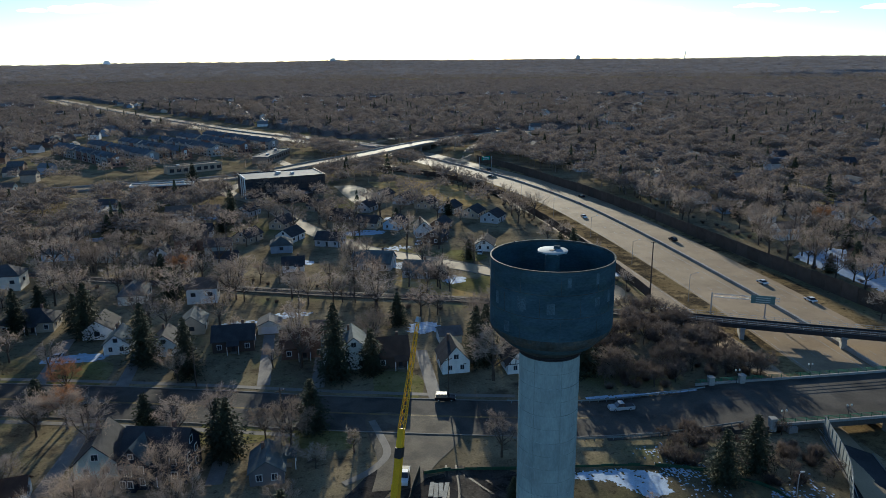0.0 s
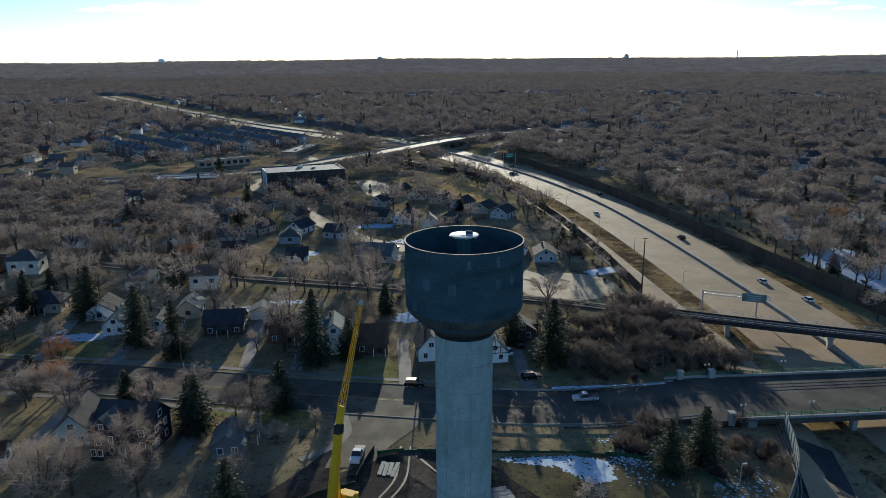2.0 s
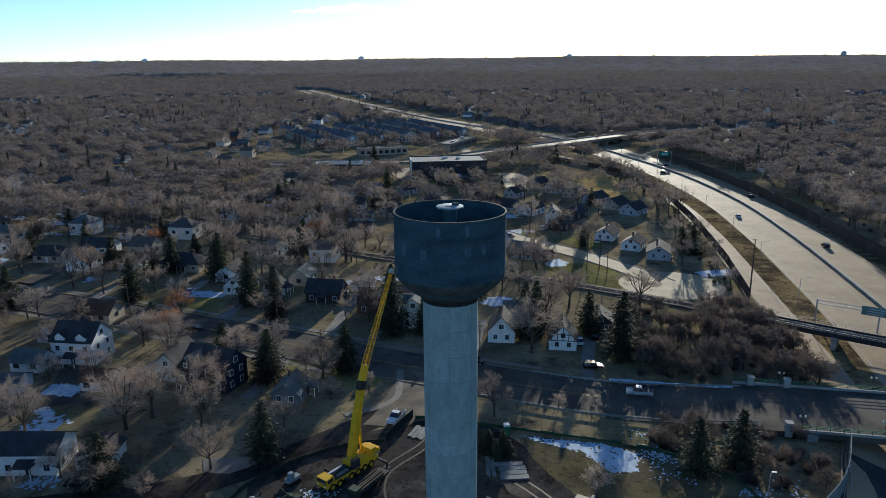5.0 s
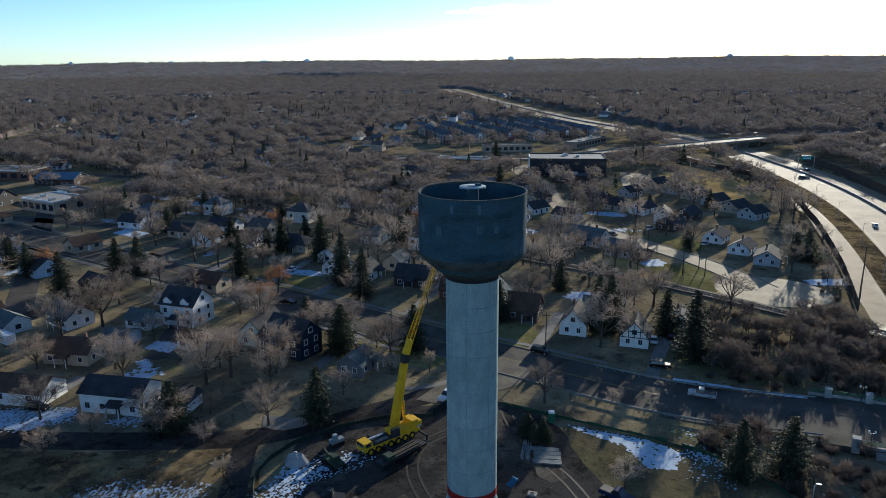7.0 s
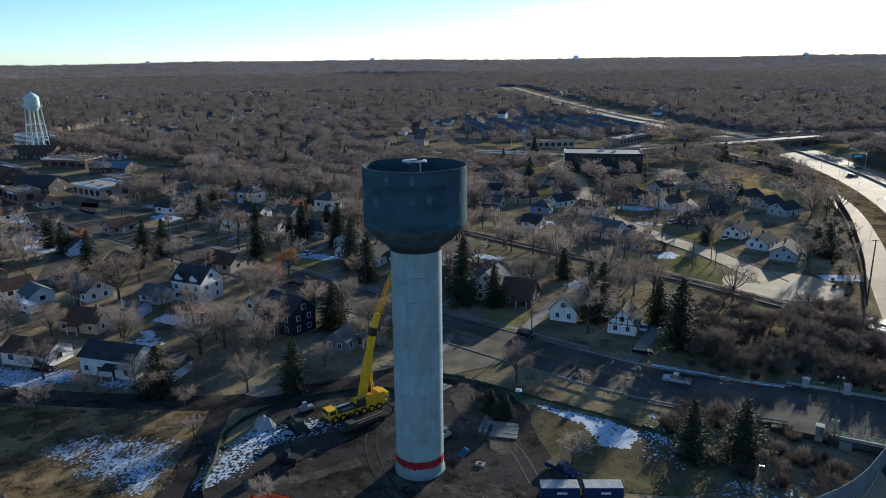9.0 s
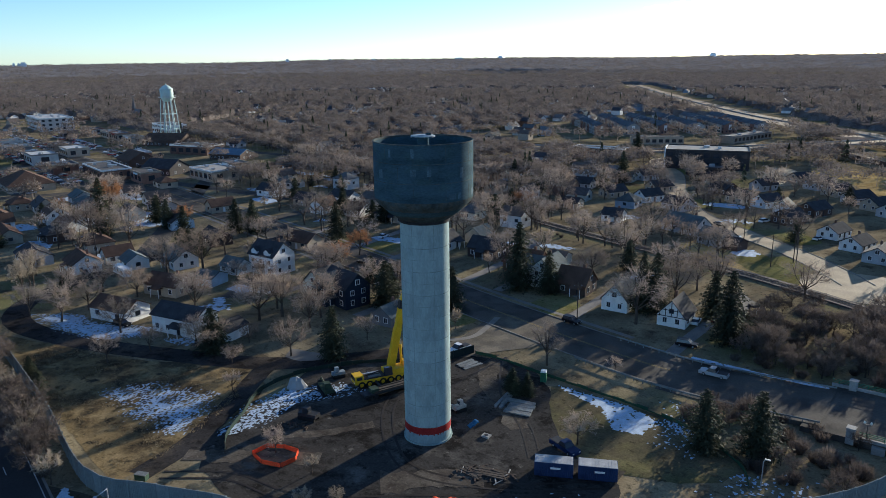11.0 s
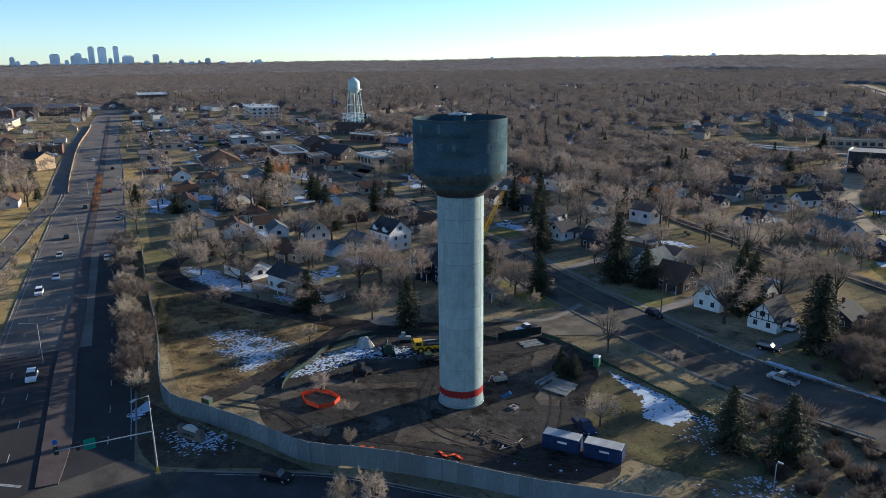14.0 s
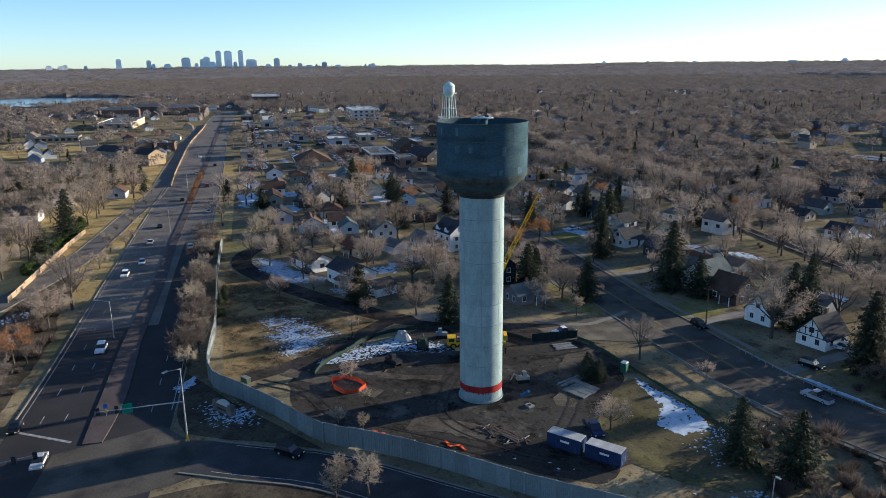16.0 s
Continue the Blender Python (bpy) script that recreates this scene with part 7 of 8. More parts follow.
for k in range(14):
    a = 6.283 * k / 14
    b.v.append((1.3 * math.cos(a), 1.1 * math.sin(a) * (1 + 0.2 * math.cos(2 * a)), 1.6 + 0.25 * math.sin(4 * a)))
b.v.append((0.1, 0, 2.2))
b.f += [(k, (k + 1) % 14, 14 + (k + 1) % 14, 14 + k) for k in range(14)] + [(14 + k, 14 + (k + 1) % 14, 28) for k in range(14)]
b.part("tarpaulin", flat("grey_tarpaulin", (0.34, 0.34, 0.33)), dump)
loo = empty("portable_toilet", "white-topped portable toilet behind a dark shrub", "toilet", 37.5, 117.5, 0, 20)
Build().box(0, 0, 0, 1.2, 1.2, 2.1).part("cabin", SILT, loo)
Build().box(0, 0, 2.1, 1.25, 1.25, 0.3, 0, 0.85).part("roof", WHITE, loo)
wk = empty("scaffold_step", "blue steel steps against the shaft", "steps", 35.6, 93.5, 0, 60)
for k in range(5):
    Build().box(-0.8 + 0.35 * k, 0, 0.2 * k, 0.35, 1.2, 0.22).part("step", flat("blue_steel", (0.03, 0.12, 0.25)), wk)
valve = empty("valve_box", "square concrete valve box in the mud", "box", 39.5, 91.5)
Build().box(0, 0, 0, 1.5, 1.2, 0.35).part("box", BRIDGEC, valve)
Build().tube((0, 0, 0.35), (0, 0, 0.42), 0.35, 0.35, 12).part("lid", DARK, valve)
mon = empty("monument_sign", "low stone entrance sign standing in snow", "sign", 11.5, 42.3, 0, 22)
Build().box(0, 0, 0, 5.5, 1.1, 1.5).box(-2.2, 0, 1.5, 1.0, 1.1, 0.5).box(2.2, 0, 1.5, 1.0, 1.1, 0.5).part("plinth", flat("brown_stone", (0.15, 0.125, 0.11), 0.9, 0.3), mon)
arch = Build()
arch.add([(1.7 * math.cos(math.pi * k / 12), s * 0.35, 1.5 + 0.9 * math.sin(math.pi * k / 12)) for s in (-1, 1) for k in range(13)], [tuple(range(13)), tuple(range(13, 26))[::-1]] + [(k + 1, k, 13 + k, 14 + k) for k in range(12)])
arch.part("arched_top", flat("pale_stone", (0.50, 0.47, 0.42)), mon)
for k in range(3):
    Build().box(-0.9 + 0.9 * k, -0.58, 0.6, 0.7, 0.04, 0.4).part("lettering_bar", DARK, mon)
tank = empty("green_cabinet", "small green utility cabinet behind the noise wall", "cabinet", 0.5, 49.5, 0, 20)
Build().box(0, 0, 0, 2.0, 1.0, 1.0).part("body", flat("faded_green_paint", (0.05, 0.085, 0.06)), tank)
Build().box(0, 0, 1.0, 2.1, 1.1, 0.08).part("lid", PLATE, tank)

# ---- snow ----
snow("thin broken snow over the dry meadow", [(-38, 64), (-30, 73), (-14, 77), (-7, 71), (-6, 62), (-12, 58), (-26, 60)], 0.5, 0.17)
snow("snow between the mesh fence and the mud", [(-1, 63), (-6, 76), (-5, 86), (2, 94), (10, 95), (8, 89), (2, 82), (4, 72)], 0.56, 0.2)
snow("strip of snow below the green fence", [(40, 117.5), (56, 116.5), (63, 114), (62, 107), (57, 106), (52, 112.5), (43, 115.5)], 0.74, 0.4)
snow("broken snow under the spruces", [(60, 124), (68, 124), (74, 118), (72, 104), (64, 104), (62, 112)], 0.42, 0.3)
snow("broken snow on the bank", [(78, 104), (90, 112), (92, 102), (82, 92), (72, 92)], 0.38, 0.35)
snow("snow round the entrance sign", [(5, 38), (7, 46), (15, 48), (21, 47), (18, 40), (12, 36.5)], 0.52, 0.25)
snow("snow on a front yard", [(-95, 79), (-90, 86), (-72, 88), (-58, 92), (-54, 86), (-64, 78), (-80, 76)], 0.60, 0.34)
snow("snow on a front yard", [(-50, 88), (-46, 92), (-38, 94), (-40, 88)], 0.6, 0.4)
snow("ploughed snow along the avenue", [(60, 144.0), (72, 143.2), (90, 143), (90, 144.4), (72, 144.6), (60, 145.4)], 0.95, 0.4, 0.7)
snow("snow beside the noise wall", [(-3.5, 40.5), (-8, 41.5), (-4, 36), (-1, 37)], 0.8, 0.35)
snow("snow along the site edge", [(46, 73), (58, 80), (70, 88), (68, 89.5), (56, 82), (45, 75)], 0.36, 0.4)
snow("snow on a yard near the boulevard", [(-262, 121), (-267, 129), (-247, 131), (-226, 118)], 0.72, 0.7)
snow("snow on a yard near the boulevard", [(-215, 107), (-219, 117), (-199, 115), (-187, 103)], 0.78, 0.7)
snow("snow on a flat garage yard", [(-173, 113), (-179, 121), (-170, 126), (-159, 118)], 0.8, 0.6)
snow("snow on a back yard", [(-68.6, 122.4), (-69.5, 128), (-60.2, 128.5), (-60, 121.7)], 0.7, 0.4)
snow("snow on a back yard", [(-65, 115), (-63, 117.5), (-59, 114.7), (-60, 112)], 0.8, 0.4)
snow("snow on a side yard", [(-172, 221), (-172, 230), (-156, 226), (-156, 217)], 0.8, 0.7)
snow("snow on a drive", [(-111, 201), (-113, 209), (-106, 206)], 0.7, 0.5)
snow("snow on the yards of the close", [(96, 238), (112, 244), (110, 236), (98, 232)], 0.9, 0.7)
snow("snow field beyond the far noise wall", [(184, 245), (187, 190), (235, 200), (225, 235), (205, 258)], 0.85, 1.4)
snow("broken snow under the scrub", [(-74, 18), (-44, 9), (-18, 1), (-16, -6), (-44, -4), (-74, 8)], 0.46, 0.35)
r = random.Random(12)
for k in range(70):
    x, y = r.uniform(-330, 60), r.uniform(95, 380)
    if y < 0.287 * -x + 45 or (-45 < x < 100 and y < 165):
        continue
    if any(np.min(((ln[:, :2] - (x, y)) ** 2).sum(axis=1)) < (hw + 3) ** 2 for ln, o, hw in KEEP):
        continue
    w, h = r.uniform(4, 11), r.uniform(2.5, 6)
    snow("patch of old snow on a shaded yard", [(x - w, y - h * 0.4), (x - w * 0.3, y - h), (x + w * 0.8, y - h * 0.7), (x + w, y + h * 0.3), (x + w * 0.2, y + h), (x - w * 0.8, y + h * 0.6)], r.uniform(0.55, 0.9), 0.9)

# ---- street furniture ----
def lamp_post(x, y, h, arm, turn, z=0.0, label="galvanised street lamp with one arm", double=False):
    ob = empty("street_lamp", label, "street lamp", x, y, z, turn)
    Build().tube((0, 0, 0), (0, 0, h), 0.11, 0.07, 8).part("post", GALV, ob)
    for s in ((1, -1) if double else (1,)):
        Build().tube((0, 0, h - 0.1), (s * arm, 0, h + 0.45), 0.05, 0.04, 6).part("arm", GALV, ob)
        Build().box(s * (arm + 0.3), 0, h + 0.38, 0.8, 0.3, 0.16).part("lamp_head", GALV, ob)
    return ob


for x, y, t in ((107.6, 210.5, 0),):
    mast = empty("light_mast", "tall steel light mast beside the motorway", "mast", x, y, 0, t)
    Build().tube((0, 0, 0), (0, 0, 19), 0.28, 0.14, 10).part("post", FENCED, mast)
    Build().tube((-0.9, 0, 18.8), (0.9, 0, 18.8), 0.09, 0.09, 6).part("crossbar", FENCED, mast)
for p, a in along(smooth_line([(143, 190), (144, 250), (145, 313), (138, 410), (118, 545)], 4), 46):
    lamp_post(p[0] - 20.5, p[1], 9.5, 2.4, 0, land(p[0] - 20.5, p[1]), "tall galvanised motorway lamp")
for x, y in ((95, 123), (110, 122.5), (97, 143.4), (116, 143)):
    l = empty("bridge_lamp", "dark twin-globe lamp on the bridge parapet", "street lamp", x, y, 1.6)
    Build().tube((0, 0, 0), (0, 0, 3.2), 0.07, 0.05, 6).part("post", DARK, l)
    Build().tube((-0.5, 0, 3.1), (0.5, 0, 3.1), 0.04, 0.04, 5).part("crossbar", DARK, l)
    for s in (-0.5, 0.5):
        Build().lathe([(0, 3.1), (0.16, 3.2), (0.2, 3.4), (0.12, 3.6), (0, 3.65)], 10, s, 0).part("globe", LAMPG, l)
lamp_post(83, 101.5, 4.6, 0.25, 0, 0, "short grey lamp post on the bank")
for x, y in ((-40, 30), (-150, 64), (-240, 90)):
    lamp_post(x, y, 9, 2.6, 74, 0.2, "dark double-armed lamp on the median", True)


def signal(x, y, turn, reach, h, heads, sign=True, lamp=True):
    """Traffic signals on a mast arm."""
    ob = empty("traffic_signal", "traffic signals on a long galvanised mast arm with green sign", "traffic light", x, y, 0, turn)
    Build().tube((0, 0, 0), (0, 0, h + 0.3), 0.16, 0.12, 8).part("post", GALV, ob)
    Build().box(0, 0, 0, 0.7, 0.7, 0.25).part("footing", SIDEWALK, ob)
    Build().box(0, 0, 0.25, 0.34, 0.34, 1.1).part("base_cover", YELLOW, ob)
    Build().tube((0, 0, h), (reach, 0, h + 0.5), 0.11, 0.06, 6).part("mast_arm", GALV, ob)
    for q in heads:
        b = Build().box(q, -0.12, h + 0.5 * q / reach - 0.67, 0.6, 0.22, 1.3).part("signal_head", DARK, ob)
        for k in range(3):
            Build().tube((q, -0.28, h + 0.5 * q / reach - 0.37 + 0.33 * k), (q, -0.42, h + 0.5 * q / reach - 0.37 + 0.33 * k), 0.12, 0.13, 8).part("lens_hood", DARK, b)
    if sign:
        s = Build().box(reach * 0.655, -0.1, h - 0.5, 1.6, 0.08, 1.6).part("street_sign", SIGNG, ob, "green sign with unreadable lettering")
        for k in range(2):
            Build().box(reach * 0.66, -0.155, h + 0.0 + 0.55 * k, 1.2, 0.02, 0.16).part("lettering_bar", WHITE, s)
    Build().box(0.1, -0.32, h - 2.6, 0.5, 0.3, 1.2).part("signal_head", DARK, ob)
    if lamp:
        Build().tube((0, 0, h), (0, 0, 13.4), 0.11, 0.07, 6).part("lamp_post", GALV, ob)
        Build().tube((0, 0, 13.3), (2.0, 2.0, 14.0), 0.06, 0.045, 6).part("lamp_arm", GALV, ob)
        Build().box(2.3, 2.3, 13.95, 1.0, 0.4, 0.2, 45).part("lamp_head", GALV, ob)
    return ob


signal(19.0, 34.1, -100.5, 13.3, 7.4, (6.8, 10.3, 13.1))
signal(22.2, 2.5, 82.8, 9.6, 5.9, (6.6, 9.4), False, False)
for x, y in ((2, 23.4),):
    ks = empty("road_sign", "small blue and yellow signs on the median's end", "sign", x, y, 0.24, 74)
    Build().tube((0, 0, 0), (0, 0, 2.4), 0.04, 0.04, 6).part("post", GALV, ks)
    Build().box(0, -0.05, 1.5, 0.7, 0.04, 0.8).part("blue_panel", flat("sign_blue", (0.03, 0.12, 0.4)), ks)
    Build().tube((0, -0.08, 0.9), (0, -0.04, 0.9), 0.35, 0.35, 12).part("yellow_panel", YELLOW, ks)


def utility_pole(x, y, h=10.5, turn=0.0):
    ob = empty("utility_pole", "weathered wooden utility pole with a crossarm", "utility pole", x, y, 0, turn, "utility poles")
    Build().tube((0, 0, 0), (0, 0, h), 0.17, 0.11, 7).part("post", BARK, ob)
    Build().box(0, 0, h - 0.9, 2.2, 0.12, 0.14).part("crossarm", BARK, ob)
    for k in (-0.9, 0, 0.9):
        Build().tube((k, 0, h - 0.76), (k, 0, h - 0.55), 0.05, 0.04, 6).part("insulator", GALV, ob)
    return ob


POLES = [(66, 232), (46, 252), (10, 296), (-15, 350), (-30, 170.5), (29, 152.5), (-75, 171), (-120, 171), (-8.7, 143.5), (-94, 120), (-128, 118)]
for x, y in POLES:
    utility_pole(x, y, 10.5, 30)
for x, y in ((-164, 145), (-383, 232), (-369, 271), (59, 231), (64, 240), (-158, 121), (-230, 150)):
    utility_pole(x, y, 10.5, 30)
    SPOTS.append((x, y, 1))

# sign gantry over the motorway
gan = empty("sign_gantry", "steel truss gantry with a large grey-green sign", "sign gantry", 131, 197, 0, -27)
for k in (-8, 8):
    Build().tube((k, 0, -3.3), (k, 0, 4.0), 0.25, 0.2, 8).part("post", GALV, gan)
tr = Build()
for h in (2.6, 3.6):
    for s in (-0.4, 0.4):
        tr.tube((-8, s, h), (12, s, h), 0.07, 0.07, 5)
for k in range(16):
    tr.tube((-8 + k * 1.25, -0.4, 2.6 + (k % 2)), (-6.75 + k * 1.25, -0.4, 3.6 - (k % 2)), 0.04, 0.04, 4)
tr.part("truss", GALV, gan)
sg = Build().box(7, -0.6, 1.7, 7.0, 0.12, 2.6).part("sign_panel", flat("sign_back", (0.10, 0.17, 0.17)), gan)
for k in range(3):
    Build().box(7, -0.72, 2.1 + 0.7 * k, 4.2, 0.05, 0.25).part("lettering_bar", flat("faded_white", (0.35, 0.4, 0.4)), sg)
g2 = empty("sign_gantry", "green motorway sign standing before the overpass", "sign gantry", 128, 520, 0, 14)
for k in (-5, 5):
    Build().tube((k, 0, -3.2), (k, 0, 6), 0.25, 0.2, 8).part("post", GALV, g2)
sp = Build().box(0, -0.3, 3.2, 7.0, 0.15, 2.8).part("sign_panel", SIGNG, g2, "bright green sign panel")
for k in range(2):
    Build().box(0, -0.42, 3.8 + 1.0 * k, 4.6, 0.06, 0.4).part("lettering_bar", WHITE, sp)

# ---- the old water tower and the church ----
old = empty("old_water_tower", "old pale mint water tower on braced steel legs", "water tower", -421, 355.3, 0, 20)
old.scale = (1.03, 1.03, 1.05)
legs = [(8.0 * math.cos(6.283 * (k + 0.5) / 6), 8.0 * math.sin(6.283 * (k + 0.5) / 6)) for k in range(6)]
for x, y in legs:
    Build().tube((x, y, 0), (x * 0.62, y * 0.62, 33), 0.36, 0.30, 8).part("leg", MINT, old)
for h in (11, 22):
    k_ = 1 - 0.38 * h / 33
    b = Build()
    for (x0, y0), (x1, y1) in zip(legs, legs[1:] + legs[:1]):
        b.tube((x0 * k_, y0 * k_, h), (x1 * k_, y1 * k_, h), 0.16, 0.16, 5)
    b.part("brace_ring", MINT, old)
Build().tube((0, 0, 0), (0, 0, 34), 0.5, 0.5, 10).part("riser", MINT, old)
Build().lathe([(0.8, 31.0), (3.4, 31.8), (4.5, 33.4), (4.9, 34.8), (4.9, 40.3), (5.2, 40.4), (2.7, 42.8), (0.6, 43.8), (0.4, 44.6), (0, 44.7)], 32).part("tank", MINT, old, "", True)
Build().lathe([(5.5, 34.2), (6.6, 34.2), (6.6, 34.4), (5.5, 34.4)], 32).part("walkway", GALV, old)
Build().lathe([(6.5, 35.3), (6.6, 35.3), (6.6, 35.4), (6.5, 35.4)], 32).part("handrail", GALV, old)
church = empty("church", "small church with a thin dark steeple", "church", -640, 470, 0, -16)
Build().gabled_walls(0, 0, 0, 26, 12, 7, 6).part("nave", BRICK, church)
Build().gable(0, 0, 7, 26, 12, 6).part("roof", TOWNROOF, church)
Build().box(-14, 0, 0, 4, 4, 13).part("tower", BRICK, church)
Build().tube((-14, 0, 13), (-14, 0, 27), 2.0, 0.05, 8).part("spire", TOWNROOF, church)

# ---- skyline, horizon and clouds ----
SKY_A = [(-82.46, 95, 27), (-80.49, 88, 24), (-77.97, 102, 48), (-80.19, 68, 21), (-79.25, 68, 36), (-76.55, 106, 36), (-76.86, 93, 24), (-75.7, 139, 30), (-75.02, 138, 42), (-74.13, 141, 27), (-73.39, 91, 59), (-71.55, 97, 33), (-76.15, 79, 36), (-77.26, 70, 21), (-74.53, 78, 21)]
SKY_B = [(-72.19, 63, 30), (-86.83, 64, 30), (-86.1, 63, 30), (-85.83, 68, 21), (-84.58, 62, 18), (-69.85, 68, 27), (-68.04, 74, 30), (-70.6, 58, 24), (-69.18, 55, 45), (-68.63, 61, 15), (-67.01, 56, 39), (-64.95, 58, 12), (-64.66, 58, 12)]
SKY_C = [(1.4, 75, 35), (20.0, 80, 26), (27.7, 100, 6), (-14.4, 71, 35), (-46.1, 62, 21), (-33.1, 60, 60), (-29.9, 68, 28), (-64.4, 62, 30), (-42.9, 60, 17), (-39.6, 60, 28)]
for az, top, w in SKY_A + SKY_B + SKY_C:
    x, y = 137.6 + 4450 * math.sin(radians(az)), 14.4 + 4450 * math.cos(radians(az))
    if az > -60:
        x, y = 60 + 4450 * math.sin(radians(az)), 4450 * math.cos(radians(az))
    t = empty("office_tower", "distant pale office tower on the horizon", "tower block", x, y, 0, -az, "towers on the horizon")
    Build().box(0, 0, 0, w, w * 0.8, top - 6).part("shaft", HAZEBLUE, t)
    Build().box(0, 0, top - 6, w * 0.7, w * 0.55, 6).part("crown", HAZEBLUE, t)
cn = CLOUDM.node_tree          # the clouds glow by emission in place of sunlight, part of the backdrop
glow = cn.nodes.new("ShaderNodeEmission")
glow.inputs[0].default_value, glow.inputs[1].default_value = (1.0, 0.98, 0.95, 1), 0.95
cn.links.new(glow.outputs[0], cn.nodes["Material Output"].inputs[0])
r = random.Random(3)
for az, h, w in ((-14.6, 328, 343), (-9.5, 369, 240), (32.2, 324, 206), (34.7, 295, 188), (36.8, 284, 69), (39.8, 298, 206), (25.7, 313, 308), (29.2, 283, 240), (-4.5, 380, 206), (-17.0, 316, 380)):
    b = Build()
    for k in range(26):
        u = r.uniform(-0.5, 0.5)
        s = w * 0.10 * (1 - 1.5 * abs(u)) * r.uniform(0.5, 1.2) + 4
        cx, cz = u * w, r.uniform(-0.2, 1) * s * 0.5
        n, m = 8, 5
        vs = [(cx + 1.9 * s * math.sin(math.pi * (i + 0.001) / m) * math.cos(6.283 * j / n), 1.5 * s * math.sin(math.pi * (i + 0.001) / m) * math.sin(6.283 * j / n), cz + 0.55 * s * math.cos(math.pi * i / m) * (1 if i < 3 else 0.4)) for i in range(m + 1) for j in range(n)]
        b.add(vs, [(i * n + j, (i + 1) * n + j, (i + 1) * n + (j + 1) % n, i * n + (j + 1) % n) for i in range(m) for j in range(n)])
    ob = b.part("cloud", CLOUDM, None, "", True)
    ob.matrix_basis = pose(60 + 4400 * math.sin(radians(az)), 4400 * math.cos(radians(az)), h, 0, 0, -az)
    tagged(ob, "small white cloud low in the sky", "cloud", kind="structure")

def in_poly(poly, x, y):
    hit, j = False, len(poly) - 1
    for i in range(len(poly)):
        (xi, yi), (xj, yj) = poly[i], poly[j]
        if (yi > y) != (yj > y) and x < (xj - xi) * (y - yi) / (yj - yi) + xi:
            hit = not hit
        j = i
    return hit


# ---- trees placed one by one ----
SPRUCE_H = {0: 13.0, 1: 10.5, 2: 16.0, 3: 9.0}
for k, (x, y, h) in enumerate(((72.5, 108, 12.8), (80.5, 111, 12.8), (63.8, 159.5, 16.6), (39.5, 169.5, 18.0), (42.5, 171, 15.0), (3.5, 168.5, 18.5), (-2.5, 143, 12.5), (-21, 140, 11.5), (-38, 152, 8.4), (-7.3, 102.5, 14.2), (-32.5, 89.8, 11.5), (-178, 109, 9.5), (-124, 173, 14.5), (-117, 175.5, 13.5), (-33, 177, 16.5), (-152, 162, 12.5), (-166, 167, 11.5), (-38.5, 357, 19.0), (-45, 187, 16.0), (-65, 210, 15.5), (-86, 217, 15.0), (56.5, 174, 13.0), (-63, 163, 9.0), (12.5, 169.5, 14.0), (-85, 233, 10.5), (-19, 135.5, 12.5), (-102, 93, 6.5), (-70, 217, 12.0), (-110, 219, 11.0), (-55, 268, 10.0), (-150, 230, 11.0), (-72, 470, 14.0), (100, 262, 12.0), (97, 268, 10.0), (240, 330, 12.0), (310, 420, 13.0), (-88, 330, 12.0))):
    n = min(SPRUCE_H, key=lambda q: abs(SPRUCE_H[q] - h))
    plant([SPRUCE[n]], x, y, h / SPRUCE_H[n])
    SPOTS.append((x, y, 3))
for x, y, k in ((34.5, 110, 0.62), (37.2, 111, 0.55), (36, 108.6, 0.5), (33.2, 111.6, 0.5), (38.4, 109.6, 0.42)):       # one broad juniper clump
    made = plant([SPRUCE[1]], x, y, k)
    made.scale = (k * 0.85, k * 0.85, k * 0.8)
    tagged(made, "broad dark green juniper beside the site fence")
for x, y in ((-50, 58), (-54, 59.5), (-46, 56.5), (-58, 61), (-42, 55.5)):
    plant(SPRUCE, x, y, 0.36)
for x, y, s in ((-62, 85, 0.8), (-45, 82, 0.75), (-33, 89, 0.85), (-16, 98, 0.8), (-13, 79, 0.55), (54, 98, 0.62), (34.5, 125, 0.75), (12.5, 67, 0.45), (-48, 73, 0.5), (-94, 79, 0.9), (-94, 121, 1.1), (-100, 148, 1.0), (-37, 115, 1.0), (-25, 113, 0.95), (-28, 120, 0.95), (-8, 115, 0.55), (-30, 98, 0.5), (-42, 92, 0.6), (-24, 88, 0.45), (-58, 104, 0.95), (-66, 110, 0.9), (-84, 104, 0.9), (-70, 128, 0.9), (-8, 130, 0.7), (-2, 128, 0.6), (-60, 152, 0.9), (-46, 141, 0.95), (-58, 128, 0.9), (48, 130, 0.4), (-35, 175, 0.7), (-12, 178, 0.8), (14, 186, 0.8), (-5, 150, 0.35)):
    plant(BARE, x, y, s * 0.86)
    SPOTS.append((x, y, 3))
for x, y, s in ((-56, 158, 0.9), (-150, 168, 1.0), (-60, 172, 1.0), (-210, 150, 1.0)):
    plant(RUSTY, x, y, s)
plant(RUSTY, -208, 172, 1.45)
plant(RUSTY, -214, 176, 1.1)
SPOTS.append((-210, 174, 7))
plant(PALE, -114, 87, 1.7)
plant(PALE, -120, 93, 1.5)
for k in range(24):       # planted row on the median
    plant(RUSTY, -202 - k * 4.1, 82.5 + k * 4.1 * 0.293, 0.24 + 0.08 * ((k * 7) % 3))
for x, y, s in ((-330, 73, 1.2), (-300, 74, 1.1), (-372, 84, 1.3), (-345, 60, 1.0), (-290, 52, 1.0)):
    plant(BARE, x, y, s)
    SPOTS.append((x, y, 4))
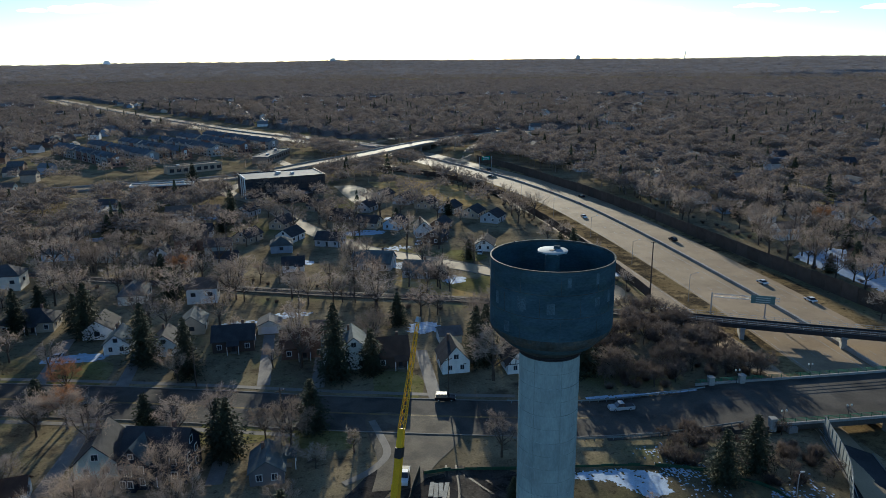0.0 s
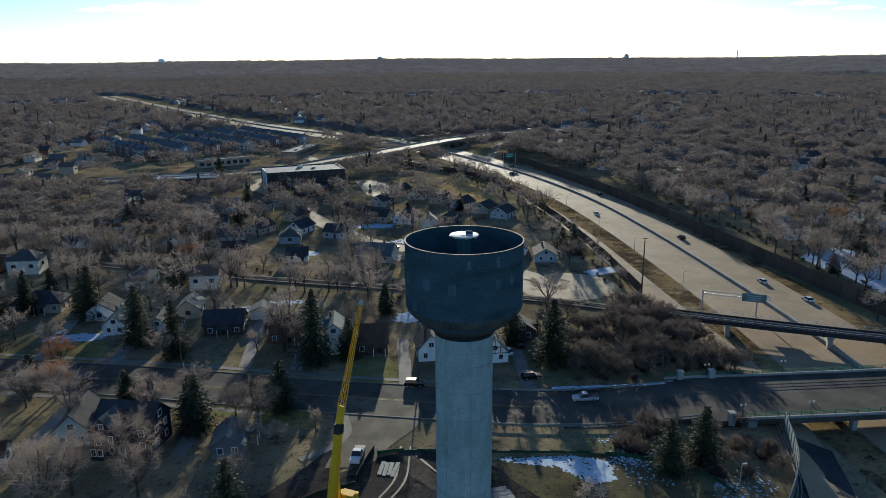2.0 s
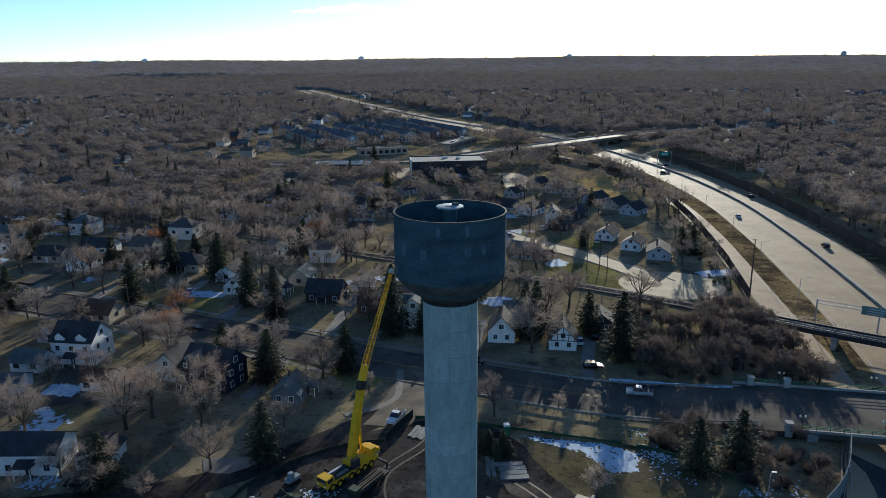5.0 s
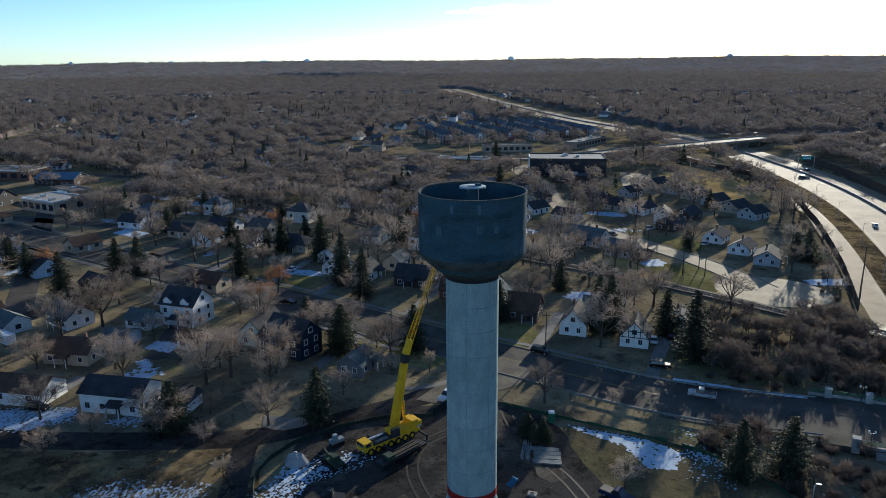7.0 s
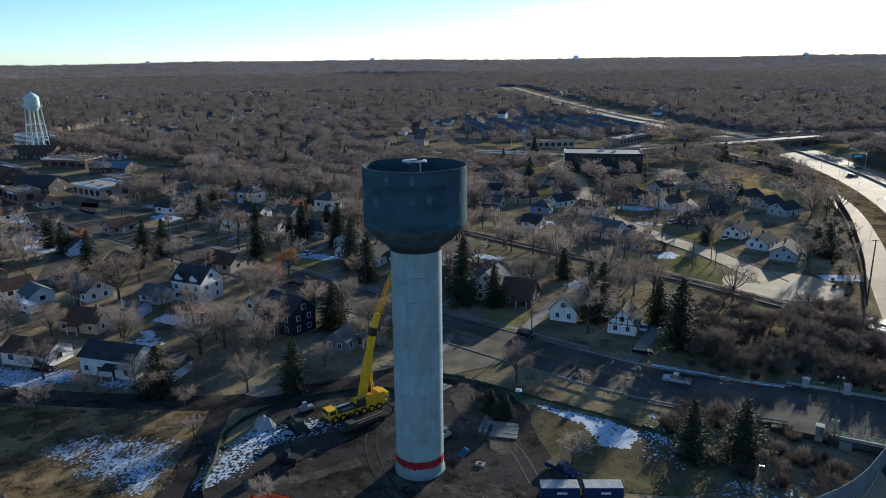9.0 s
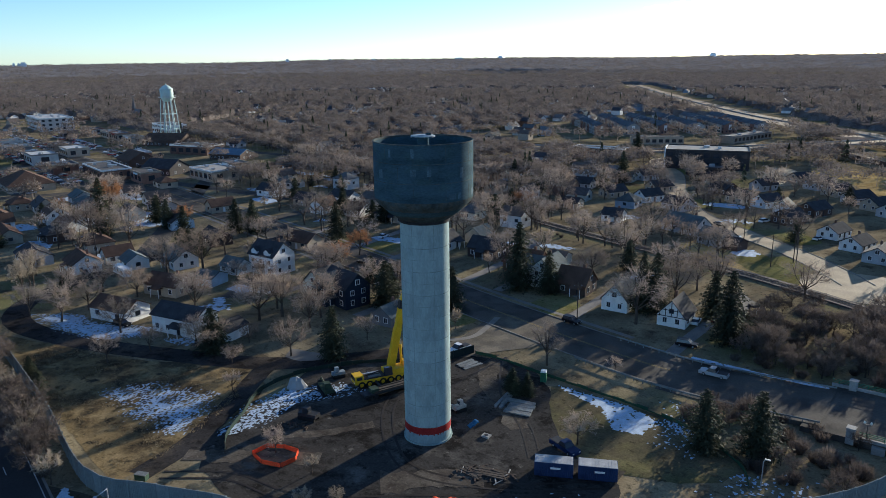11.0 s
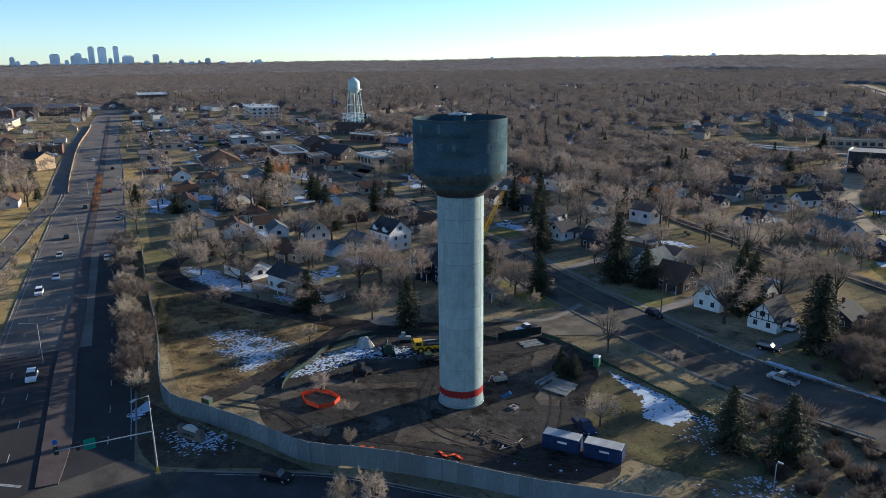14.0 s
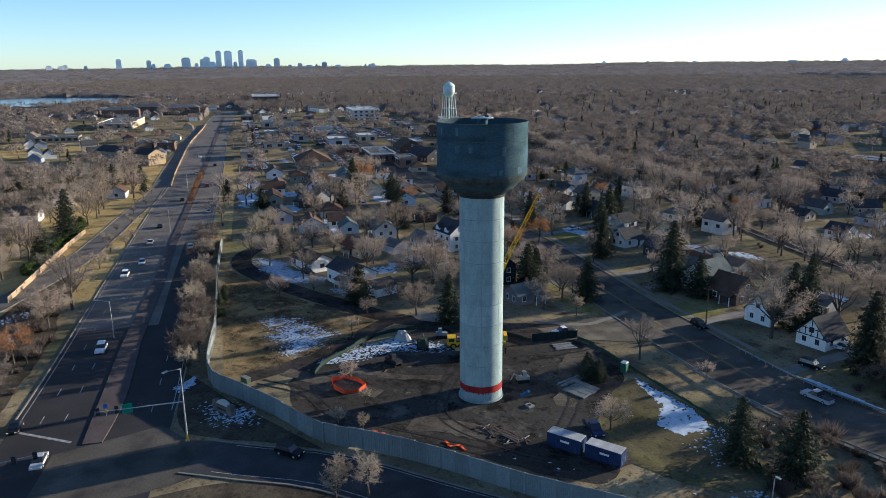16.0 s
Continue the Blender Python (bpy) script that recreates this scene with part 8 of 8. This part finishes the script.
for x, y, s in ((-142, 42, 0.7), (-145, 50, 0.6), (-136, 46, 0.6), (-126, 40, 0.6), (-150, 52, 0.4), (47, 50, 1.0), (50, 53.5, 1.1), (48.5, 49, 0.8), (-120, 92, 1.2), (28, 58, 0.6), (32, 61, 0.5), (22, 66, 0.5)):
    plant(PALE, x, y, s)
r = random.Random(77)
for p, a in along(smooth_line([(-132, 75), (-79, 59), (-35, 47.5), (-10, 40.5)], 4), 2.3):
    plant(PALE if r.random() < 0.6 else BRUSH if r.random() < 0.6 else BUSHES, p[0] + r.uniform(-1.2, 1.2), p[1] + r.uniform(-2.2, 1.6), r.uniform(0.7, 1.05))
for p, a in along(smooth_line([(-40, 8), (-130, 38), (-250, 75)], 4), 13.0):
    plant(BARE if r.random() < 0.2 else PALE, p[0] + r.uniform(-5, 4), p[1] + r.uniform(-4, 4), r.uniform(0.4, 0.7))
for k in range(100):       # brushy bank between avenue, railway and motorway
    x, y = r.uniform(66, 110), r.uniform(148, 196)
    if y < 200 - (x - 95) * 0.6:
        plant(BRUSH, x, y, r.uniform(0.55, 0.9))
        plant(BUSHES, x + r.uniform(-4, 4), y + r.uniform(-4, 4), r.uniform(0.8, 1.4))
for p, a in along(rail_line, 3.6):
    for side in (1, -1):
        if r.random() < 0.75 and p[0] < 44:
            n = math.radians(a + 90)
            d = side * r.uniform(5, 12)
            x, y = p[0] + math.cos(n) * d, p[1] + math.sin(n) * d
            plant(BARE if r.random() < 0.7 else BUSHES, x, y, r.uniform(0.5, 0.95))
BANK = [(66, 118), (84, 103), (96, 106), (100, 118), (92, 126), (70, 128)]
for k in range(115):       # dark brown scrub on the bank below the bridge
    x, y = r.uniform(62, 102), r.uniform(98, 130)
    if in_poly(BANK, x, y):
        plant(BRUSH if k % 4 == 0 else BUSHES, x, y, r.uniform(0.3, 0.5) if k % 4 == 0 else r.uniform(0.8, 1.6))
for p, a in along(smooth_line([(184, 160), (179, 225), (180, 285), (179, 330), (173, 400)], 4), 6):
    plant(BUSHES if r.random() < 0.6 else BARE, p[0] + r.uniform(0, 8), p[1], r.uniform(0.7, 1.1))
for p, a in along(smooth_line([(104, 216), (107, 250), (108, 300), (107, 340), (100, 410), (80, 480)], 4), 4):
    plant(BUSHES if r.random() < 0.6 else BARE, p[0] + r.uniform(-6, 2), p[1], r.uniform(0.5, 1.0))

for p, a in along(ave_line, 10.5):       # street trees of the avenue
    if -125 < p[0] < 52:
        for d, chance in ((12.6, 0.45), (-12.6, 0.3)):
            n = math.radians(a + 90)
            x, y = p[0] + math.cos(n) * d + r.uniform(-2, 2), p[1] + math.sin(n) * d
            if r.random() < chance and not (-2 < x < 60):
                plant(BARE if r.random() < 0.85 else SPRUCE, x, y, r.uniform(0.65, 1.0))
for p, a in along(g_line, 13):       # along the close
    if p[1] > 258:
        n = math.radians(a + 90)
        d = r.choice((-1, 1)) * r.uniform(6.5, 10)
        plant(BARE, p[0] + math.cos(n) * d, p[1] + math.sin(n) * d, r.uniform(0.6, 1.0))
for x, y, s in ((-262, 27, 1.2), (-272, 41, 1.1), (-305, 22, 1.2), (-222, 14, 1.0), (-250, 10, 1.1), (-285, 8, 1.0), (-240, 46, 0.8)):
    plant(BARE, x, y, s)
    SPOTS.append((x, y, 4))
for k in range(26):       # clipped evergreen hedge behind the fence
    plant(HEDGE, -112 - k * 2.9 + r.uniform(-0.6, 0.6), 14.2 + k * 0.92 + r.uniform(-1.2, 0.8), r.uniform(0.85, 1.3))
for off in ((4.4, 10.5), (-4.4, -12)):
    ln = front_line[front_line[:, 0] > -250]
    tagged(ribbon(ln, max(off), min(off), 0.03).part("verge", GOLD), "sunlit tan grass verge beside the frontage road", "grass", kind="structure")
ln = blvd_line[(blvd_line[:, 0] < -62) & (blvd_line[:, 0] > -130)]
tagged(ribbon(ln, 24, 17.4, 0.044).part("verge", GOLD), "tan grass verge below the boulevard", "grass", kind="structure")
for k in range(125):       # dark scrub beyond the boulevard's verge
    x, y = r.uniform(-78, -10), r.uniform(-8, 23)
    if in_poly(THICKET, x, y):
        plant(BRUSH if k % 4 == 0 else BUSHES, x, y, r.uniform(0.4, 0.75) if k % 4 == 0 else r.uniform(0.8, 1.6))
lot = smooth_line([(-128, 72), (-200, 93), (-330, 131)], 5)
tagged(ribbon(lot, -1, -9, 0.035).part("verge", GOLD), "sunlit tan grass verge beside the boulevard", "grass", kind="structure")

# ---- trees of the quarter, and the woods beyond ----
_lines = [(ln[:, :2], o, h) for ln, o, h in KEEP]


def free(x, y, margin):
    for ln, o, h in _lines:
        i = np.argmin(((ln - (x, y)) ** 2).sum(axis=1))
        j = min(i + 1, len(ln) - 1) if i < len(ln) - 1 else i - 1
        d = ln[j] - ln[i] if j > i else ln[i] - ln[j]
        q = np.array((x, y)) - ln[i]
        m = max(np.linalg.norm(d), 1e-6)
        off = (d[0] * q[1] - d[1] * q[0]) / m
        if abs(off - o) < h + margin and abs(np.dot(d, q)) / m < m + 6:
            return False
    return all((x - a) ** 2 + (y - b) ** 2 > (c + margin) ** 2 for a, b, c in SPOTS)


SITE = np.array([(-90, 66), (-60, 92), (-20, 104), (0, 122), (24, 130), (60, 126), (90, 122), (100, 110), (75, 70), (48, 55), (10, 28), (-40, 44)], float)


def density(x, y):
    """How thickly trees stand: thin among the shops and in the car parks, thick in the woods."""
    if -800 < x < -270 and 0.29 * -x + 25 < y < 0.29 * -x + 250:
        return 0.08
    if -580 < x < -330 and 0 < y < 0.29 * -x - 5:
        return 0.07
    if -850 < x < -580 and 60 < y < 0.29 * -x - 5:
        return 0.1
    if -385 < x < -222 and 222 < y < 350:
        return 0.05
    if -230 < x < 5 and 440 < y < 800:
        return 0.1
    if -330 < x < -20 and y < 0.287 * -x - 2:
        return 0.07 if y > -0.405 * x - 34 else 0.75
    if -45 < x < 112 and 236 < y < 480:
        return 0.24
    if 40 < x < 110 and 205 < y < 300:
        return 0.03
    if 56 < x < 112 and 96 < y < 200:
        return 0.0
    if -340 < x < -100 and 0.287 * -x + 14 < y < 0.287 * -x + 66:
        return 0.22
    if x < 40 and y < 275:
        return 0.5
    return 1.0


r = random.Random(9)
count = 0
for k in range(6000):
    if count >= 400:
        break
    az, d = radians(r.uniform(-96, 46)), 360 * math.sqrt(r.uniform(0.02, 1.0))
    x, y = 60 + d * math.sin(az), d * math.cos(az)
    if y < -70 or (y < -10 and x > -70) or (x > 16 and y < 104) or in_poly(SITE, x, y) or r.random() > density(x, y) or not free(x, y, 2.2):
        continue
    u = r.random()
    plant(SPRUCE if u < 0.08 else RUSTY if u < 0.088 else PALE if u < 0.12 else BARE, x, y, r.uniform(0.7, 1.15))
    SPOTS.append((x, y, 3.0))
    count += 1


join_far("thicket_stems", "trunk", BARK, "dark stems of bare trees between the houses")
for key, m in (("twig", TWIG), ("twig_b", TWIGB), ("twig_c", TWIGC)):
    join_far("thicket_twigs", key, m, "bare grey-brown tree crowns between the houses")


def wood(name, label, near, far, number, blades, width, material_a, seed, crown=5.0, cone=False):
    """Far trees, each a round crown of short twigs over a stem, in one mesh; too many to count."""
    g = np.random.default_rng(seed)
    rr_ = random.Random(seed)
    kinds = []
    for k in range(6):
        a, c = g.uniform(0, 2 * np.pi, blades), g.uniform(-0.25, 1.0, blades)
        u = np.sqrt(1 - c ** 2)
        out = np.stack([np.cos(a) * u, np.sin(a) * u, c], 1)
        lump = 0.78 + 0.22 * np.sin(3 * a + k) * np.sin(5 * c + k)
        p = out * (lump * g.uniform(0.55, 1.0, blades) ** 0.6)[:, None]
        e = p + (out * 0.35 + g.normal(0, 0.6, (blades, 3)) + np.array([0, 0, 0.15])) * 0.23
        if cone:
            h = g.uniform(0.12, 1.0, blades)
            e = np.stack([np.cos(a) * (1.08 - h) * 0.5, np.sin(a) * (1.08 - h) * 0.5, h * 0.97], 1)
            p = e * np.array([0.1, 0.1, 1.12])
        else:
            p, e = (q * np.array([1, 1, 0.40]) + np.array([0, 0, 0.58]) for q in (p, e))
            if width < 0.3:
                p[0], e[0] = (0, 0, 0), (0, 0, 0.6)
        w = g.normal(0, 1, (blades, 3)) * np.array([1, 1, 0.4]) if cone else np.cross(out, e - p) + g.normal(0, 0.02, (blades, 3))
        w = w / np.linalg.norm(w, axis=1, keepdims=True) * width / crown
        kinds.append((p, e, w))
    verts, n = [], 0
    tries = 0
    while n < number and tries < number * 8:
        tries += 1
        az = radians(rr_.uniform(-98, 48))
        d = math.sqrt(rr_.uniform(near ** 2, far ** 2))
        x, y = 60 + d * math.sin(az), d * math.cos(az)
        if rr_.random() > density(x, y) or taken(x, y) or LAKE(x, y):
            continue
        root, tip, w = kinds[rr_.randrange(6)]
        s, t = crown * rr_.uniform(0.7, 1.25), rr_.uniform(9.0, 13.0) if far < 800 else rr_.uniform(10.0, 15.5)
        scale, base = np.array([s, s, t]), np.array([x, y, land(x, y)])
        ww = w * s
        verts.append(np.stack([root * scale + ww, root * scale - ww, tip * scale], 1).reshape(-1, 3) + base)
        n += 1
    v = np.concatenate(verts)
    me = bpy.data.meshes.new(name)
    me.vertices.add(len(v))
    me.vertices.foreach_set("co", v.astype(np.float32).ravel())
    nt = len(v) // 3
    me.loops.add(len(v))
    me.loops.foreach_set("vertex_index", np.arange(len(v), dtype=np.int32))
    me.polygons.add(nt)
    me.polygons.foreach_set("loop_start", np.arange(0, len(v), 3, dtype=np.int32))
    me.update(calc_edges=True)
    me.materials.append(material_a)
    return tagged(new(name, me), label, "trees", kind="stuff")


LAKE = lambda x, y: ((x + 1340) / 235) ** 2 + ((y - 40) / 195) ** 2 < 1
FARTWIG = speckled("far_twigs", (0.262, 0.214, 0.18), [((0.315, 0.27, 0.235), 0.06, 0.42, 0.03), ((0.16, 0.132, 0.112), 0.08, 0.42, 0.03), ((0.27, 0.195, 0.15), 0.05, 0.34, 0.02)])
# dark twigs with some distance haze mixed into their grey
FARTWIGB = speckled("far_dark_twigs", (0.212, 0.18, 0.158), [((0.255, 0.207, 0.182), 0.05, 0.42, 0.03), ((0.14, 0.112, 0.1), 0.06, 0.42, 0.03), ((0.085, 0.08, 0.075), 0.05, 0.30, 0.02)])
see_through(FARTWIGB, 0.25)
# woods on the horizon, their brown greyed to stand in for haze
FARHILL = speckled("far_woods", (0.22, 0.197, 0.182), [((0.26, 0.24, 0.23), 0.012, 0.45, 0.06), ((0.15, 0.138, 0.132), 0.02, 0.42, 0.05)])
see_through(FARTWIG, 0.25)
wood("conifers", "dark green conifers scattered over the suburb", 340, 1300, 640, 90, 0.55, NEEDLE, 6, 9.0, True)
wood("woods", "bare grey-brown trees over the suburb", 355, 700, 2200, 215, 0.29, FARTWIG, 3, 6.2)
wood("woods", "bare dark grey trees over the suburb", 355, 700, 1000, 200, 0.27, FARTWIGB, 13, 6.8)
wood("woods", "bare dark grey trees over the suburb", 690, 1300, 5200, 100, 0.46, FARTWIGB, 4, 7.0)
wood("woods", "bare grey-brown trees over the suburb", 690, 1300, 2400, 100, 0.46, FARTWIG, 14, 7.4)
wood("woods", "bare grey-brown woods towards the horizon", 1280, 2900, 15000, 30, 0.9, FARTWIGB, 5, 9.5)
wood("woods", "bare grey-brown woods on the far hills", 2700, 4720, 9000, 12, 2.2, FARTWIGB, 12, 17.0)
# the canopy under the far crowns, one uneven sheet that is open over roads and roofs
cv, cf = [], []
rings, spokes = 150, 560
for i in range(rings):
    d = 640 * (2420 / 640) ** (i / (rings - 1))
    for j in range(spokes):
        az = radians(-100 + 152 * j / (spokes - 1))
        x, y = 60 + d * math.sin(az) + 2.5 * noise.noise((i * 0.9, j * 0.9, 3)), d * math.cos(az) + 2.5 * noise.noise((i * 0.9, j * 0.9, 11))
        clear = taken(x, y) or taken(x + 5, y) or taken(x - 5, y) or taken(x, y + 5) or LAKE(x * 0.98 - 26, y) or density(x, y) < 0.3
        cv.append((x, y, -1.5 if clear else land(x, y) - 2 + (7.0 + 4.5 * noise.noise((x * 0.07, y * 0.07, 0)) + 2.5 * noise.noise((x * 0.19, y * 0.19, 5))) * step01((d - 640) / 160)))
for i in range(rings - 1):
    for j in range(spokes - 1):
        k = i * spokes + j
        cf.append((k, k + 1, k + spokes + 1, k + spokes))
tagged(Build().add(cv, cf).part("woods", FARTWIGB, None, "", True), "bare grey-brown canopy of the suburb's woods", "trees", kind="stuff")
# the canopy of the farthest woods, one uneven sheet
cv, cf = [], []
rings, spokes = 90, 520
g = np.random.default_rng(8)
for i in range(rings):
    d = 2350 + (4740 - 2350) * (i / (rings - 1)) ** 1.15
    for j in range(spokes):
        az = radians(-100 + 152 * (j + g.uniform(-0.3, 0.3)) / (spokes - 1))
        x, y = 60 + d * math.sin(az), d * math.cos(az)
        z = land(x, y) - 6 + 11 * step01((d - 2300) / 900) + (3 * noise.noise((x * 0.03, y * 0.03, 0)) + g.uniform(-1.6, 1.6)) * step01((d - 2300) / 700)
        cv.append((x, y, z))
for i in range(rings - 1):
    for j in range(spokes - 1):
        k = i * spokes + j
        cf.append((k, k + 1, k + spokes + 1, k + spokes))
tagged(Build().add(cv, cf).part("woods", FARHILL, None, "", True), "bare wooded hills on the horizon", "trees", kind="stuff")
lake = Build().add([(-1340 + 230 * math.cos(6.283 * i / 40), 40 + 190 * math.sin(6.283 * i / 40), 0.3) for i in range(40)], [tuple(range(40))])
tagged(lake.part("lake", WATER), "blue lake beyond the shops", "lake", kind="structure")
